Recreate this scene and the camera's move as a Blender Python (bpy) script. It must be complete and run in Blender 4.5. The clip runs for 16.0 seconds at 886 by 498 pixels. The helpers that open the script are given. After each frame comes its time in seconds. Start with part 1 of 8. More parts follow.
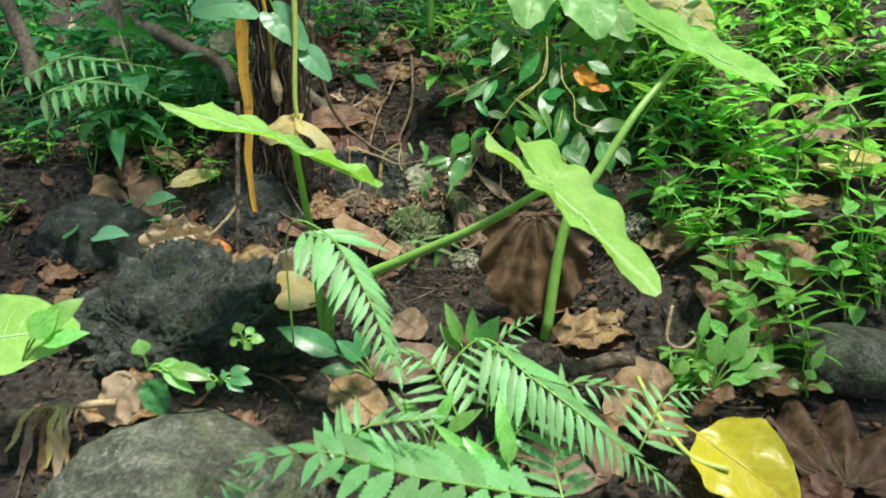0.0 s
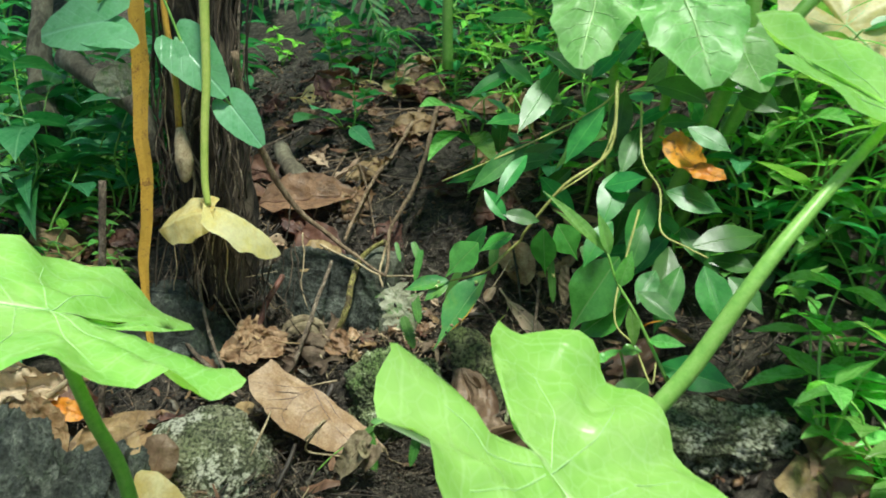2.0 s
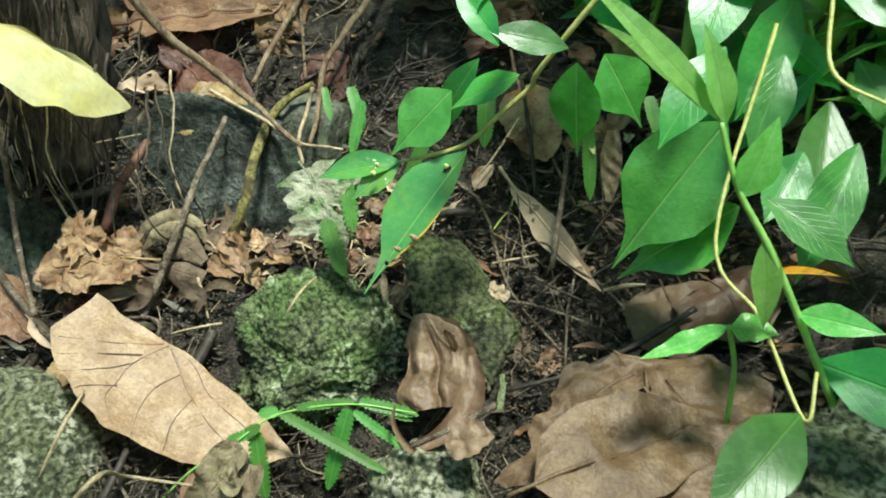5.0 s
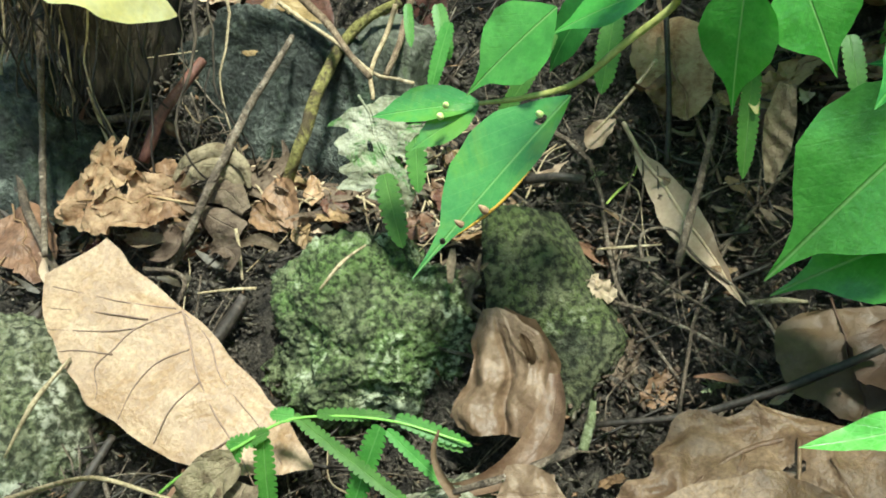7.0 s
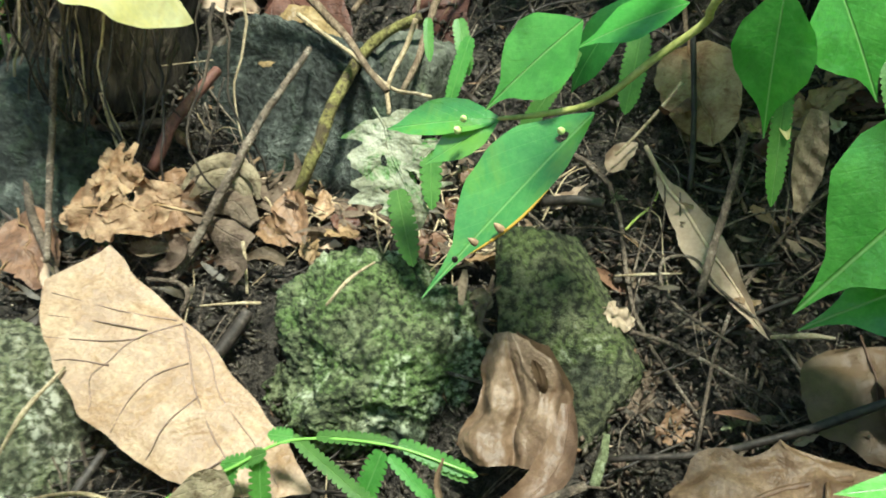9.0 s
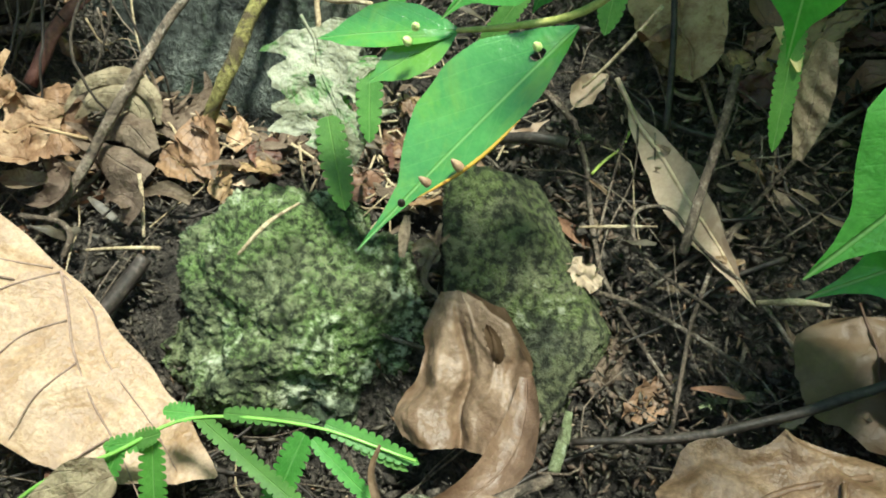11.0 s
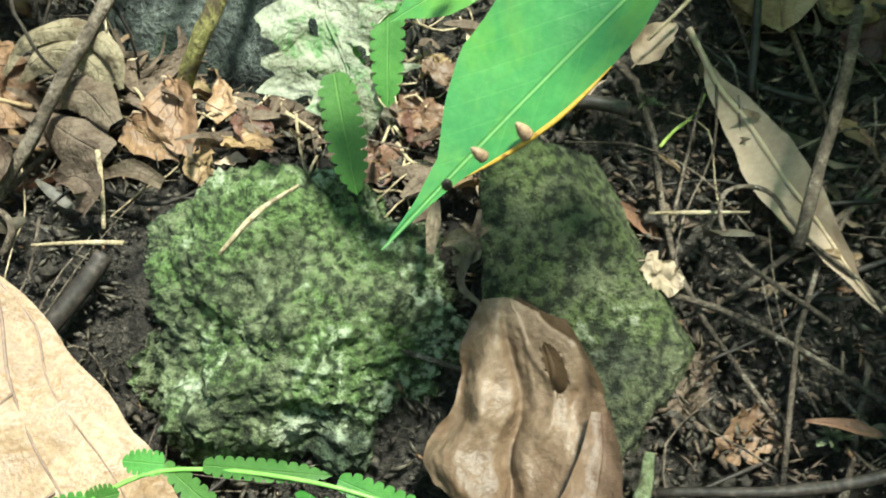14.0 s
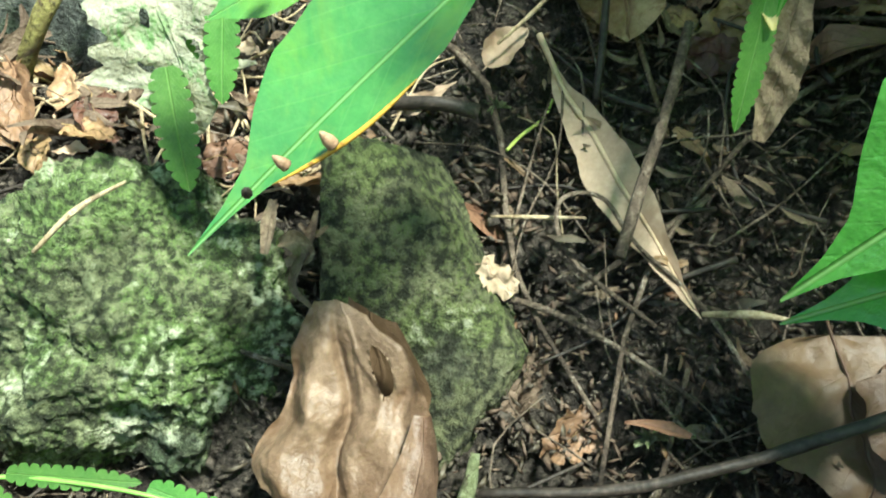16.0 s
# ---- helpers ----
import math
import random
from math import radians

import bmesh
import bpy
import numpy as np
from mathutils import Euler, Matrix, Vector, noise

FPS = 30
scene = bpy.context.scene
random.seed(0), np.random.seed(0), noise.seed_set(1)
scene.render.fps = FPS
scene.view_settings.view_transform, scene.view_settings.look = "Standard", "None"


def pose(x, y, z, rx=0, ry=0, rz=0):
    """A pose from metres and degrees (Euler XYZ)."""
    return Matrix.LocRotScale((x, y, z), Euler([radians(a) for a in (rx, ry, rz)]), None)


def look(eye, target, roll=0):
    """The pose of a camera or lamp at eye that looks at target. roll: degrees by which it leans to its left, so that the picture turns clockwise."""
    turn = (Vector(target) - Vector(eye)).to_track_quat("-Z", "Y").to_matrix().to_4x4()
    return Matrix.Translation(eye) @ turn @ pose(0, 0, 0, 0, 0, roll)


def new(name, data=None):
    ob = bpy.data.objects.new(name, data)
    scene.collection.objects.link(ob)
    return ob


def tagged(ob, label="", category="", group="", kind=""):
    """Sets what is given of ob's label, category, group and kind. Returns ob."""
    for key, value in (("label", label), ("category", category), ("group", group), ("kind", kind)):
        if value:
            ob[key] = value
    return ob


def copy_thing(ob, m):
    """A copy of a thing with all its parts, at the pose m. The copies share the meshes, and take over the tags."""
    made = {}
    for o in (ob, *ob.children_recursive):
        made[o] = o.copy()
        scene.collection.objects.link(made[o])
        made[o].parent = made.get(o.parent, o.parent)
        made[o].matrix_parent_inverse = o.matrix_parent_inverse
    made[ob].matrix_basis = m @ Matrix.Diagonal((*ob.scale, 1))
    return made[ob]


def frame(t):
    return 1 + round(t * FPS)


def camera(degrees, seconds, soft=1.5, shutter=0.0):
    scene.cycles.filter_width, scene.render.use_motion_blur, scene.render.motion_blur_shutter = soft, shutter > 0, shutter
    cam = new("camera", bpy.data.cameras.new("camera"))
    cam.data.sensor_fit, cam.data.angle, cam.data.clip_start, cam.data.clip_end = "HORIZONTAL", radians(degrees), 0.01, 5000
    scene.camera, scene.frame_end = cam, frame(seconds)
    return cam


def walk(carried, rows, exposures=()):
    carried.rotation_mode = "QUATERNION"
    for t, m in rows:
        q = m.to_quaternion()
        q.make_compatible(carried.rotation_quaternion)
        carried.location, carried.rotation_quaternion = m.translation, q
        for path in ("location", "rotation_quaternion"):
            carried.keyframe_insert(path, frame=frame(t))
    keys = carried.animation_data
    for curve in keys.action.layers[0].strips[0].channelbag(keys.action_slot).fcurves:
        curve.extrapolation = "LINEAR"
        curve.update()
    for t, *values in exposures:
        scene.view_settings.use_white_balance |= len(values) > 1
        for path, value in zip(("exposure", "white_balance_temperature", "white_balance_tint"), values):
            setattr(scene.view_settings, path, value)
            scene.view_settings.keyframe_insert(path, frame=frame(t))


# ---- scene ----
from mathutils.bvhtree import BVHTree

cam = camera(56.8, 16.0, soft=1.8, shutter=0.4)
PATH = [
    (0, (0.1055, -1.1580, 0.1818), (0.0773, -0.6653, 0.1018), -0.00),
    (0.5, (0.1427, -1.0507, 0.2064), (0.0984, -0.5582, 0.1323), -1.38),
    (1, (0.1524, -0.9084, 0.2434), (0.0822, -0.4167, 0.1863), -0.71),
    (1.5, (0.1577, -0.7806, 0.2366), (0.0869, -0.2894, 0.1758), 0.08),
    (2, (0.1761, -0.6689, 0.2440), (0.0814, -0.1827, 0.1761), 1.30),
    (2.5, (0.1598, -0.6324, 0.2564), (0.0567, -0.1504, 0.1723), 2.07),
    (3, (0.1291, -0.5955, 0.2611), (0.0268, -0.1163, 0.1619), 1.61),
    (3.5, (0.1261, -0.5674, 0.2695), (0.0298, -0.0920, 0.1481), 0.20),
    (4, (0.1411, -0.4969, 0.2564), (0.0549, -0.0241, 0.1182), 0.28),
    (4.2, (0.1448, -0.4591, 0.2414), (0.0639, 0.0123, 0.0955), 0.83),
    (6.3, (0.1647, -0.2650, 0.1943), (-0.0071, 0.1662, 0.0086), 2.87),
    (6.5, (0.1592, -0.2560, 0.1901), (-0.0154, 0.1726, 0.0007), 3.16),
    (7, (0.1484, -0.2497, 0.1847), (-0.0296, 0.1750, -0.0100), 3.33),
    (7.5, (0.1520, -0.2638, 0.1903), (-0.0381, 0.1528, -0.0106), 1.76),
    (8, (0.1579, -0.2699, 0.1904), (-0.0353, 0.1449, -0.0110), 1.78),
    (8.5, (0.1541, -0.2609, 0.1838), (-0.0393, 0.1571, -0.0108), 3.24),
    (9, (0.1446, -0.2407, 0.1781), (-0.0433, 0.1860, -0.0025), 5.12),
    (9.5, (0.1327, -0.2116, 0.1626), (-0.0365, 0.2209, -0.0226), 7.26),
    (10, (0.1233, -0.1895, 0.1508), (-0.0246, 0.2425, -0.0530), 7.97),
    (10.2, (0.1201, -0.1864, 0.1492), (-0.0209, 0.2457, -0.0592), 8.20),
    (12.3, (0.1249, -0.2312, 0.1802), (-0.0074, 0.2065, -0.0221), 10.22),
    (12.5, (0.1228, -0.2112, 0.1702), (0.0000, 0.2272, -0.0363), 10.44),
    (13, (0.1161, -0.1862, 0.1559), (0.0057, 0.2509, -0.0601), 9.90),
    (13.5, (0.1055, -0.1670, 0.1494), (-0.0109, 0.2727, -0.0582), 9.71),
    (14, (0.0937, -0.1549, 0.1370), (-0.0333, 0.2777, -0.0791), 9.15),
    (14.5, (0.0893, -0.1489, 0.1276), (-0.0260, 0.2884, -0.0857), 10.05),
    (15, (0.0937, -0.1460, 0.1289), (-0.0055, 0.2940, -0.0870), 11.17),
    (15.5, (0.1063, -0.1452, 0.1380), (0.0263, 0.2925, -0.0901), 12.10),
    (16, (0.1103, -0.1472, 0.1445), (0.0358, 0.2975, -0.0716), 13.23),
]
walk(cam, [(t, look(eye, target, roll)) for t, eye, target, roll in PATH], exposures=[(0, 0.55, 6700, 8), (2, 0.55, 6500, -2), (4.2, 0.8, 6400, -4), (6.3, 1.1, 6300, -4), (10.2, 1.2, 6400, -2), (12.3, 1.25, 6300, -3), (14.5, 1.45, 6200, -4), (16, 1.65, 6300, -3)])

# ---- light ----
world = bpy.data.worlds.new("world")
scene.world = world
world.use_nodes = True
SUN_EL, SUN_ROT = 67.0, 150.0
_wn = world.node_tree.nodes
_sky = _wn.new("ShaderNodeTexSky")
_sky.sky_type, _sky.sun_disc = "NISHITA", False
_sky.sun_elevation, _sky.sun_rotation = radians(SUN_EL), radians(SUN_ROT)
_wn["Background"].inputs["Strength"].default_value = 0.09
world.node_tree.links.new(_sky.outputs[0], _wn["Background"].inputs["Color"])
sun = new("sun", bpy.data.lights.new("sun", "SUN"))
sun.data.energy, sun.data.angle, sun.data.color = 5.0, radians(9), (1.0, 0.98, 0.92)
_az = radians(SUN_ROT)
_sd = Vector((math.sin(_az) * math.cos(radians(SUN_EL)), math.cos(_az) * math.cos(radians(SUN_EL)), math.sin(radians(SUN_EL))))
sun.matrix_world = look(tuple(_sd * 5), (0, 0, 0))


# ---- materials ----
def mat(name):
    m = bpy.data.materials.new(name)
    m.use_nodes = True
    nt = m.node_tree
    return m, nt, nt.nodes["Principled BSDF"], nt.nodes["Material Output"]


class N:
    """Short hand for making nodes."""

    def __init__(self, nt):
        self.nt = nt

    def link(self, a, b):
        self.nt.links.new(a, b)

    def math(self, op, a, b=None, c=None, clamp=False):
        n = self.nt.nodes.new("ShaderNodeMath")
        n.operation, n.use_clamp = op, clamp
        for i, v in enumerate((a, b, c)):
            if v is None:
                continue
            if isinstance(v, (int, float)):
                n.inputs[i].default_value = v
            else:
                self.link(v, n.inputs[i])
        return n.outputs[0]

    def step(self, v, a, b, lo=0.0, hi=1.0):
        n = self.nt.nodes.new("ShaderNodeMapRange")
        n.interpolation_type = "SMOOTHSTEP"
        self.link(v, n.inputs["Value"])
        for k, x in (("From Min", a), ("From Max", b), ("To Min", lo), ("To Max", hi)):
            n.inputs[k].default_value = x
        return n.outputs["Result"]

    def noise(self, scale, detail=4.0, rough=0.6, coord=None, dist=0.0):
        n = self.nt.nodes.new("ShaderNodeTexNoise")
        n.inputs["Scale"].default_value, n.inputs["Detail"].default_value = scale, detail
        n.inputs["Roughness"].default_value, n.inputs["Distortion"].default_value = rough, dist
        if coord is not None:
            self.link(coord, n.inputs["Vector"])
        return n.outputs["Fac"]

    def mix(self, f, a, b, mode="MIX"):
        n = self.nt.nodes.new("ShaderNodeMix")
        n.data_type, n.blend_type = "RGBA", mode
        for s, v in ((n.inputs["Factor"], f), (n.inputs["A"], a), (n.inputs["B"], b)):
            if isinstance(v, (int, float)):
                s.default_value = v
            elif isinstance(v, tuple):
                s.default_value = (*v, 1.0)
            else:
                self.link(v, s)
        return n.outputs["Result"]

    def coord(self, which="Object"):
        return self.nt.nodes.new("ShaderNodeTexCoord").outputs[which]

    def rand(self):
        return self.nt.nodes.new("ShaderNodeObjectInfo").outputs["Random"]

    def world(self):
        return self.nt.nodes.new("ShaderNodeNewGeometry").outputs["Position"]

    def bump(self, h, strength, dist=0.002):
        n = self.nt.nodes.new("ShaderNodeBump")
        n.inputs["Strength"].default_value, n.inputs["Distance"].default_value = strength, dist
        self.link(h, n.inputs["Height"])
        return n.outputs["Normal"]

    def hsv(self, col, h, s, v):
        n = self.nt.nodes.new("ShaderNodeHueSaturation")
        for k, x in (("Hue", h), ("Saturation", s), ("Value", v)):
            if isinstance(x, (int, float)):
                n.inputs[k].default_value = x
            else:
                self.link(x, n.inputs[k])
        self.link(col, n.inputs["Color"])
        return n.outputs["Color"]


def leaf_material(name, col, col2, vein, rough=0.35, trans=0.35, nside=7.0, slope=0.5, spots=None, spot_amt=0.55, vein_amt=0.6, side_amt=0.35, spec=0.5, relief=0.6, tint=0.35, scale=60.0, net=5.0, grain=0.18, blot=1.7, mesh_amt=None, rib=0.07, wrinkle=0.0):
    """A thin leaf: two mottled tones, midrib and side veins along its own length, spots, some light let through."""
    m, nt, bsdf, out = mat(name)
    n = N(nt)
    uv = nt.nodes.new("ShaderNodeSeparateXYZ")
    n.link(n.coord("UV"), uv.inputs[0])
    pos = n.world()
    wob = n.math("MULTIPLY", n.math("SUBTRACT", n.noise(scale * 0.6, 2, 0.5, pos), 0.5), 0.22)
    u = n.math("ABSOLUTE", n.math("SUBTRACT", n.math("MULTIPLY", uv.outputs[0], 2.0), 1.0))
    v = uv.outputs[1]
    mid = n.step(u, rib * 0.2, rib, 1.0, 0.0)
    s = n.math("ADD", n.math("SUBTRACT", n.math("MULTIPLY", v, nside), n.math("MULTIPLY", u, slope * nside * 0.5)), wob)
    tri = n.math("ABSOLUTE", n.math("SUBTRACT", n.math("FRACT", s), 0.5))
    side = n.step(tri, 0.0, 0.07, 1.0, 0.0)
    fine = n.noise(scale * 9, 3, 0.7, pos)
    mott = n.step(n.noise(scale, 5, 0.7, pos), 0.35, 0.65)
    c = n.mix(mott, col, col2)
    vo = nt.nodes.new("ShaderNodeTexVoronoi")
    vo.feature = "DISTANCE_TO_EDGE"
    vo.inputs["Scale"].default_value = scale * net
    n.link(pos, vo.inputs["Vector"])
    mesh = n.step(vo.outputs["Distance"], 0.0, 0.09, 1.0, 0.0)
    c = n.mix(n.math("MULTIPLY", mesh, side_amt * 0.7 if mesh_amt is None else mesh_amt), c, vein)
    c = n.mix(n.math("MULTIPLY", n.step(fine, 0.35, 0.65), grain), c, (col[0] * 0.45, col[1] * 0.45, col[2] * 0.45))
    if spots:
        c = n.mix(n.math("MULTIPLY", n.step(n.noise(scale * blot, 5, 0.7, pos, 0.6), 0.50, 0.66), spot_amt), c, spots)
    c = n.mix(n.math("MULTIPLY", side, side_amt), c, vein)
    c = n.mix(n.math("MULTIPLY", mid, vein_amt), c, vein)
    r = n.rand()
    c = n.hsv(c, n.math("ADD", n.math("MULTIPLY", r, 0.03 * tint / 0.35), 0.5 - 0.015 * tint / 0.35), 1.0, n.math("ADD", n.math("MULTIPLY", r, tint * 1.4), 1.0 - tint * 0.7))
    n.link(c, bsdf.inputs["Base Color"])
    n.link(n.math("ADD", n.math("MULTIPLY", n.noise(scale * 2, 3, 0.6, pos), 0.3), rough - 0.15), bsdf.inputs["Roughness"])
    bsdf.inputs["Specular IOR Level"].default_value = spec
    h = n.math("ADD", n.math("MULTIPLY", fine, 0.25), n.math("ADD", n.math("MULTIPLY", mid, -0.8 * min(1.0, vein_amt * 1.5)), n.math("MULTIPLY", side, -0.5 * min(1.0, side_amt * 1.2))))
    if wrinkle:
        h = n.math("ADD", h, n.math("MULTIPLY", n.noise(scale * 1.1, 4, 0.6, pos, 0.1), wrinkle))
    n.link(n.bump(h, relief, 0.0008 * (1 + wrinkle)), bsdf.inputs["Normal"])
    if trans:
        tr = nt.nodes.new("ShaderNodeBsdfTranslucent")
        n.link(n.hsv(c, 0.49, 1.15, 1.5), tr.inputs["Color"])
        mx = nt.nodes.new("ShaderNodeMixShader")
        mx.inputs[0].default_value = trans
        n.link(bsdf.outputs[0], mx.inputs[1])
        n.link(tr.outputs[0], mx.inputs[2])
        n.link(mx.outputs[0], out.inputs["Surface"])
    return m


def rough_material(name, stops, scale=40.0, rough=0.85, relief=0.8, dist=0.004, fine=9.0, spec=0.3, stretch=None, wet=0.0, patches=()):
    """A mottled matt surface from three or four tones, with relief at two scales."""
    m, nt, bsdf, out = mat(name)
    n = N(nt)
    co = n.coord("Object")
    if stretch:
        mp = nt.nodes.new("ShaderNodeMapping")
        mp.inputs["Scale"].default_value = stretch
        n.link(co, mp.inputs["Vector"])
        co = mp.outputs[0]
    a = n.noise(scale, 6, 0.68, co, 0.4)
    b = n.noise(scale * fine, 5, 0.7, co)
    ramp = nt.nodes.new("ShaderNodeValToRGB")
    el = ramp.color_ramp.elements
    while len(el) < len(stops):
        el.new(0.5)
    for e, (p, c) in zip(el, stops):
        e.position, e.color = p, (*c, 1.0)
    f = n.math("ADD", n.math("MULTIPLY", n.math("SUBTRACT", a, 0.5), 1.25), n.math("ADD", n.math("MULTIPLY", n.math("SUBTRACT", b, 0.5), 0.95), 0.5))
    n.link(f, ramp.inputs[0])
    r = n.rand()
    c = ramp.outputs[0]
    for col, sc, lo, hi, amt in patches:
        k = n.math("ADD", n.math("MULTIPLY", n.noise(sc, 5, 0.7, co, 0.8), 0.75), n.math("MULTIPLY", b, 0.25))
        c = n.mix(n.math("MULTIPLY", n.step(k, lo, hi), amt), c, col)
    c = n.hsv(c, 0.5, 1.0, n.math("ADD", n.math("MULTIPLY", r, 0.3), 0.85))
    n.link(c, bsdf.inputs["Base Color"])
    n.link(n.math("SUBTRACT", rough, n.math("MULTIPLY", n.step(a, 0.55, 0.75), wet)), bsdf.inputs["Roughness"])
    bsdf.inputs["Specular IOR Level"].default_value = spec
    n.link(n.bump(n.math("ADD", a, n.math("MULTIPLY", b, 0.5)), relief, dist), bsdf.inputs["Normal"])
    return m


def mossy_material(name, base, moss, pale, stain, moss_amt=0.7, pale_at=0.56, grain=330.0):
    """Pitted stone: shade painted into the pits between paler grains, with moss, lichen and stain in patches of several
    sizes.
    """
    m, nt, bsdf, out = mat(name)
    n = N(nt)
    co = n.coord("Object")
    big, med = n.noise(24, 4, 0.6, co, 0.3), n.noise(85, 5, 0.65, co, 0.2)
    fine, tiny = n.noise(grain, 5, 0.7, co), n.noise(grain * 3.3, 3, 0.7, co)
    vo = nt.nodes.new("ShaderNodeTexVoronoi")
    vo.inputs["Scale"].default_value = grain * 0.9
    n.link(co, vo.inputs["Vector"])
    h = n.math("ADD", n.math("MULTIPLY", fine, 0.75), n.math("MULTIPLY", n.math("SUBTRACT", 1.0, vo.outputs["Distance"]), 0.25))
    c = n.mix(n.step(n.math("ADD", n.math("MULTIPLY", med, 0.6), n.math("MULTIPLY", h, 0.4)), 0.38, 0.66), base[0], base[1])
    c = n.mix(n.math("MULTIPLY", n.step(n.math("ADD", n.math("MULTIPLY", n.noise(38, 5, 0.7, co, 0.5), 0.7), n.math("MULTIPLY", tiny, 0.3)), 0.44, 0.56), moss_amt), c, n.mix(n.step(tiny, 0.4, 0.6), moss[0], moss[1]))
    k = n.math("ADD", n.math("MULTIPLY", big, 0.45), n.math("ADD", n.math("MULTIPLY", med, 0.25), n.math("MULTIPLY", h, 0.30)))
    c = n.mix(n.math("MULTIPLY", n.step(k, pale_at, pale_at + 0.08), 0.8), c, pale)
    c = n.mix(n.math("MULTIPLY", n.step(n.noise(16, 5, 0.65, co, 0.6), 0.54, 0.62), 0.7), c, stain)
    # recess shade in the colour: nearly black where the bump height is low
    pit_shade = n.step(n.math("ADD", n.math("MULTIPLY", h, 0.75), n.math("MULTIPLY", med, 0.25)), 0.41, 0.54, 1.0, 0.0)
    c = n.mix(n.math("MULTIPLY", pit_shade, 0.88), c, (base[0][0] * 0.22, base[0][1] * 0.22, base[0][2] * 0.22))
    c = n.mix(n.math("MULTIPLY", n.step(n.noise(grain * 1.7, 3, 0.7, co), 0.63, 0.72), 0.32), c, pale)
    n.link(c, bsdf.inputs["Base Color"])
    n.link(n.math("ADD", n.math("MULTIPLY", med, 0.35), 0.55), bsdf.inputs["Roughness"])
    bsdf.inputs["Specular IOR Level"].default_value = 0.35
    n.link(n.bump(n.math("ADD", h, n.math("MULTIPLY", tiny, 0.25)), 1.0, 0.0055), bsdf.inputs["Normal"])
    return m


M_TARO = leaf_material("taro_green", (0.27, 0.58, 0.10), (0.38, 0.67, 0.17), (0.58, 0.80, 0.38), 0.24, 0.38, 7, 0.9, vein_amt=0.5, side_amt=0.22, tint=0.10, scale=14, net=9, grain=0.06, spec=0.7)
M_TARO2 = leaf_material("taro_pale", (0.26, 0.56, 0.16), (0.36, 0.66, 0.24), (0.50, 0.74, 0.36), 0.42, 0.45, 7, 0.9, tint=0.2, scale=14)
M_YELLOW = leaf_material("yellow_leaf", (0.70, 0.58, 0.20), (0.80, 0.72, 0.38), (0.80, 0.72, 0.34), 0.4, 0.4, 7, 0.9, (0.52, 0.34, 0.08), 0.35, tint=0.2, scale=30, side_amt=0.15)
M_BRIGHT = leaf_material("bright_yellow_leaf", (0.72, 0.64, 0.03), (0.66, 0.62, 0.04), (0.80, 0.72, 0.18), 0.35, 0.35, 6, 0.9, (0.45, 0.45, 0.04), 0.25, tint=0.1, scale=20)
# paler copy of yellow_leaf, with the sunlight on the hanging blade in its colour
M_YELLOW_LIT = leaf_material("yellow_leaf_lit", (0.80, 0.73, 0.30), (0.86, 0.82, 0.48), (0.84, 0.78, 0.42), 0.35, 0.45, 7, 0.9, (0.66, 0.50, 0.12), 0.3, tint=0.1, scale=30, side_amt=0.1)
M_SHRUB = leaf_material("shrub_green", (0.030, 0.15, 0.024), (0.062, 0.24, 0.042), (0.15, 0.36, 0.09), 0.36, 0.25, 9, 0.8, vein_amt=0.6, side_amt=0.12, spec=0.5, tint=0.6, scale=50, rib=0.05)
# lit copy of shrub_green: light on the near leaves put into a brighter colour
M_SHRUB_LIT = leaf_material("shrub_lit", (0.075, 0.31, 0.048), (0.115, 0.40, 0.07), (0.26, 0.50, 0.16), 0.20, 0.32, 8, 0.8, vein_amt=0.8, side_amt=0.05, spec=0.7, tint=0.12, scale=60, net=4, grain=0.2, spots=(0.05, 0.21, 0.03), spot_amt=0.55, blot=0.6, rib=0.035, mesh_amt=0.05, wrinkle=0.8)
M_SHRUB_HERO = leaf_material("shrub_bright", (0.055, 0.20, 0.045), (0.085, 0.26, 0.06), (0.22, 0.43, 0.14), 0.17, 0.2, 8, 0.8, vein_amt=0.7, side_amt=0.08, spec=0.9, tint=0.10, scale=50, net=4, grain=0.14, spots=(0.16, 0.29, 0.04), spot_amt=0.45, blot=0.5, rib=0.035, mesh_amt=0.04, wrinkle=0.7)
M_WEED = leaf_material("weed_green", (0.17, 0.45, 0.085), (0.28, 0.60, 0.15), (0.36, 0.62, 0.22), 0.28, 0.48, 7, 0.8, tint=0.5, scale=60, spec=0.6)
M_WEEDD = leaf_material("deep_green", (0.05, 0.23, 0.07), (0.08, 0.30, 0.10), (0.2, 0.45, 0.2), 0.32, 0.35, 7, 0.8, tint=0.5, scale=60, spec=0.6)
M_FERN = leaf_material("fern_green", (0.16, 0.42, 0.14), (0.22, 0.50, 0.19), (0.30, 0.57, 0.25), 0.42, 0.35, 14, 0.6, tint=0.3, scale=70, side_amt=0.25)
M_FERNB = leaf_material("fern_bright", (0.065, 0.20, 0.03), (0.105, 0.275, 0.048), (0.20, 0.40, 0.11), 0.45, 0.3, 18, 0.6, tint=0.3, scale=90, side_amt=0.2)
M_BLUE = leaf_material("climber_green", (0.15, 0.42, 0.18), (0.20, 0.48, 0.24), (0.24, 0.5, 0.3), 0.3, 0.3, 6, 0.8, tint=0.2, scale=40)
M_TAN = leaf_material("tan_dead_leaf", (0.30, 0.175, 0.09), (0.47, 0.315, 0.19), (0.25, 0.16, 0.11), 0.45, 0.12, 5, 1.0, (0.20, 0.115, 0.06), 0.8, 0.0, 0.0, 0.4, 0.8, 0.10, 60, net=3.0, grain=0.45, blot=0.55, mesh_amt=0.08, wrinkle=1.2)
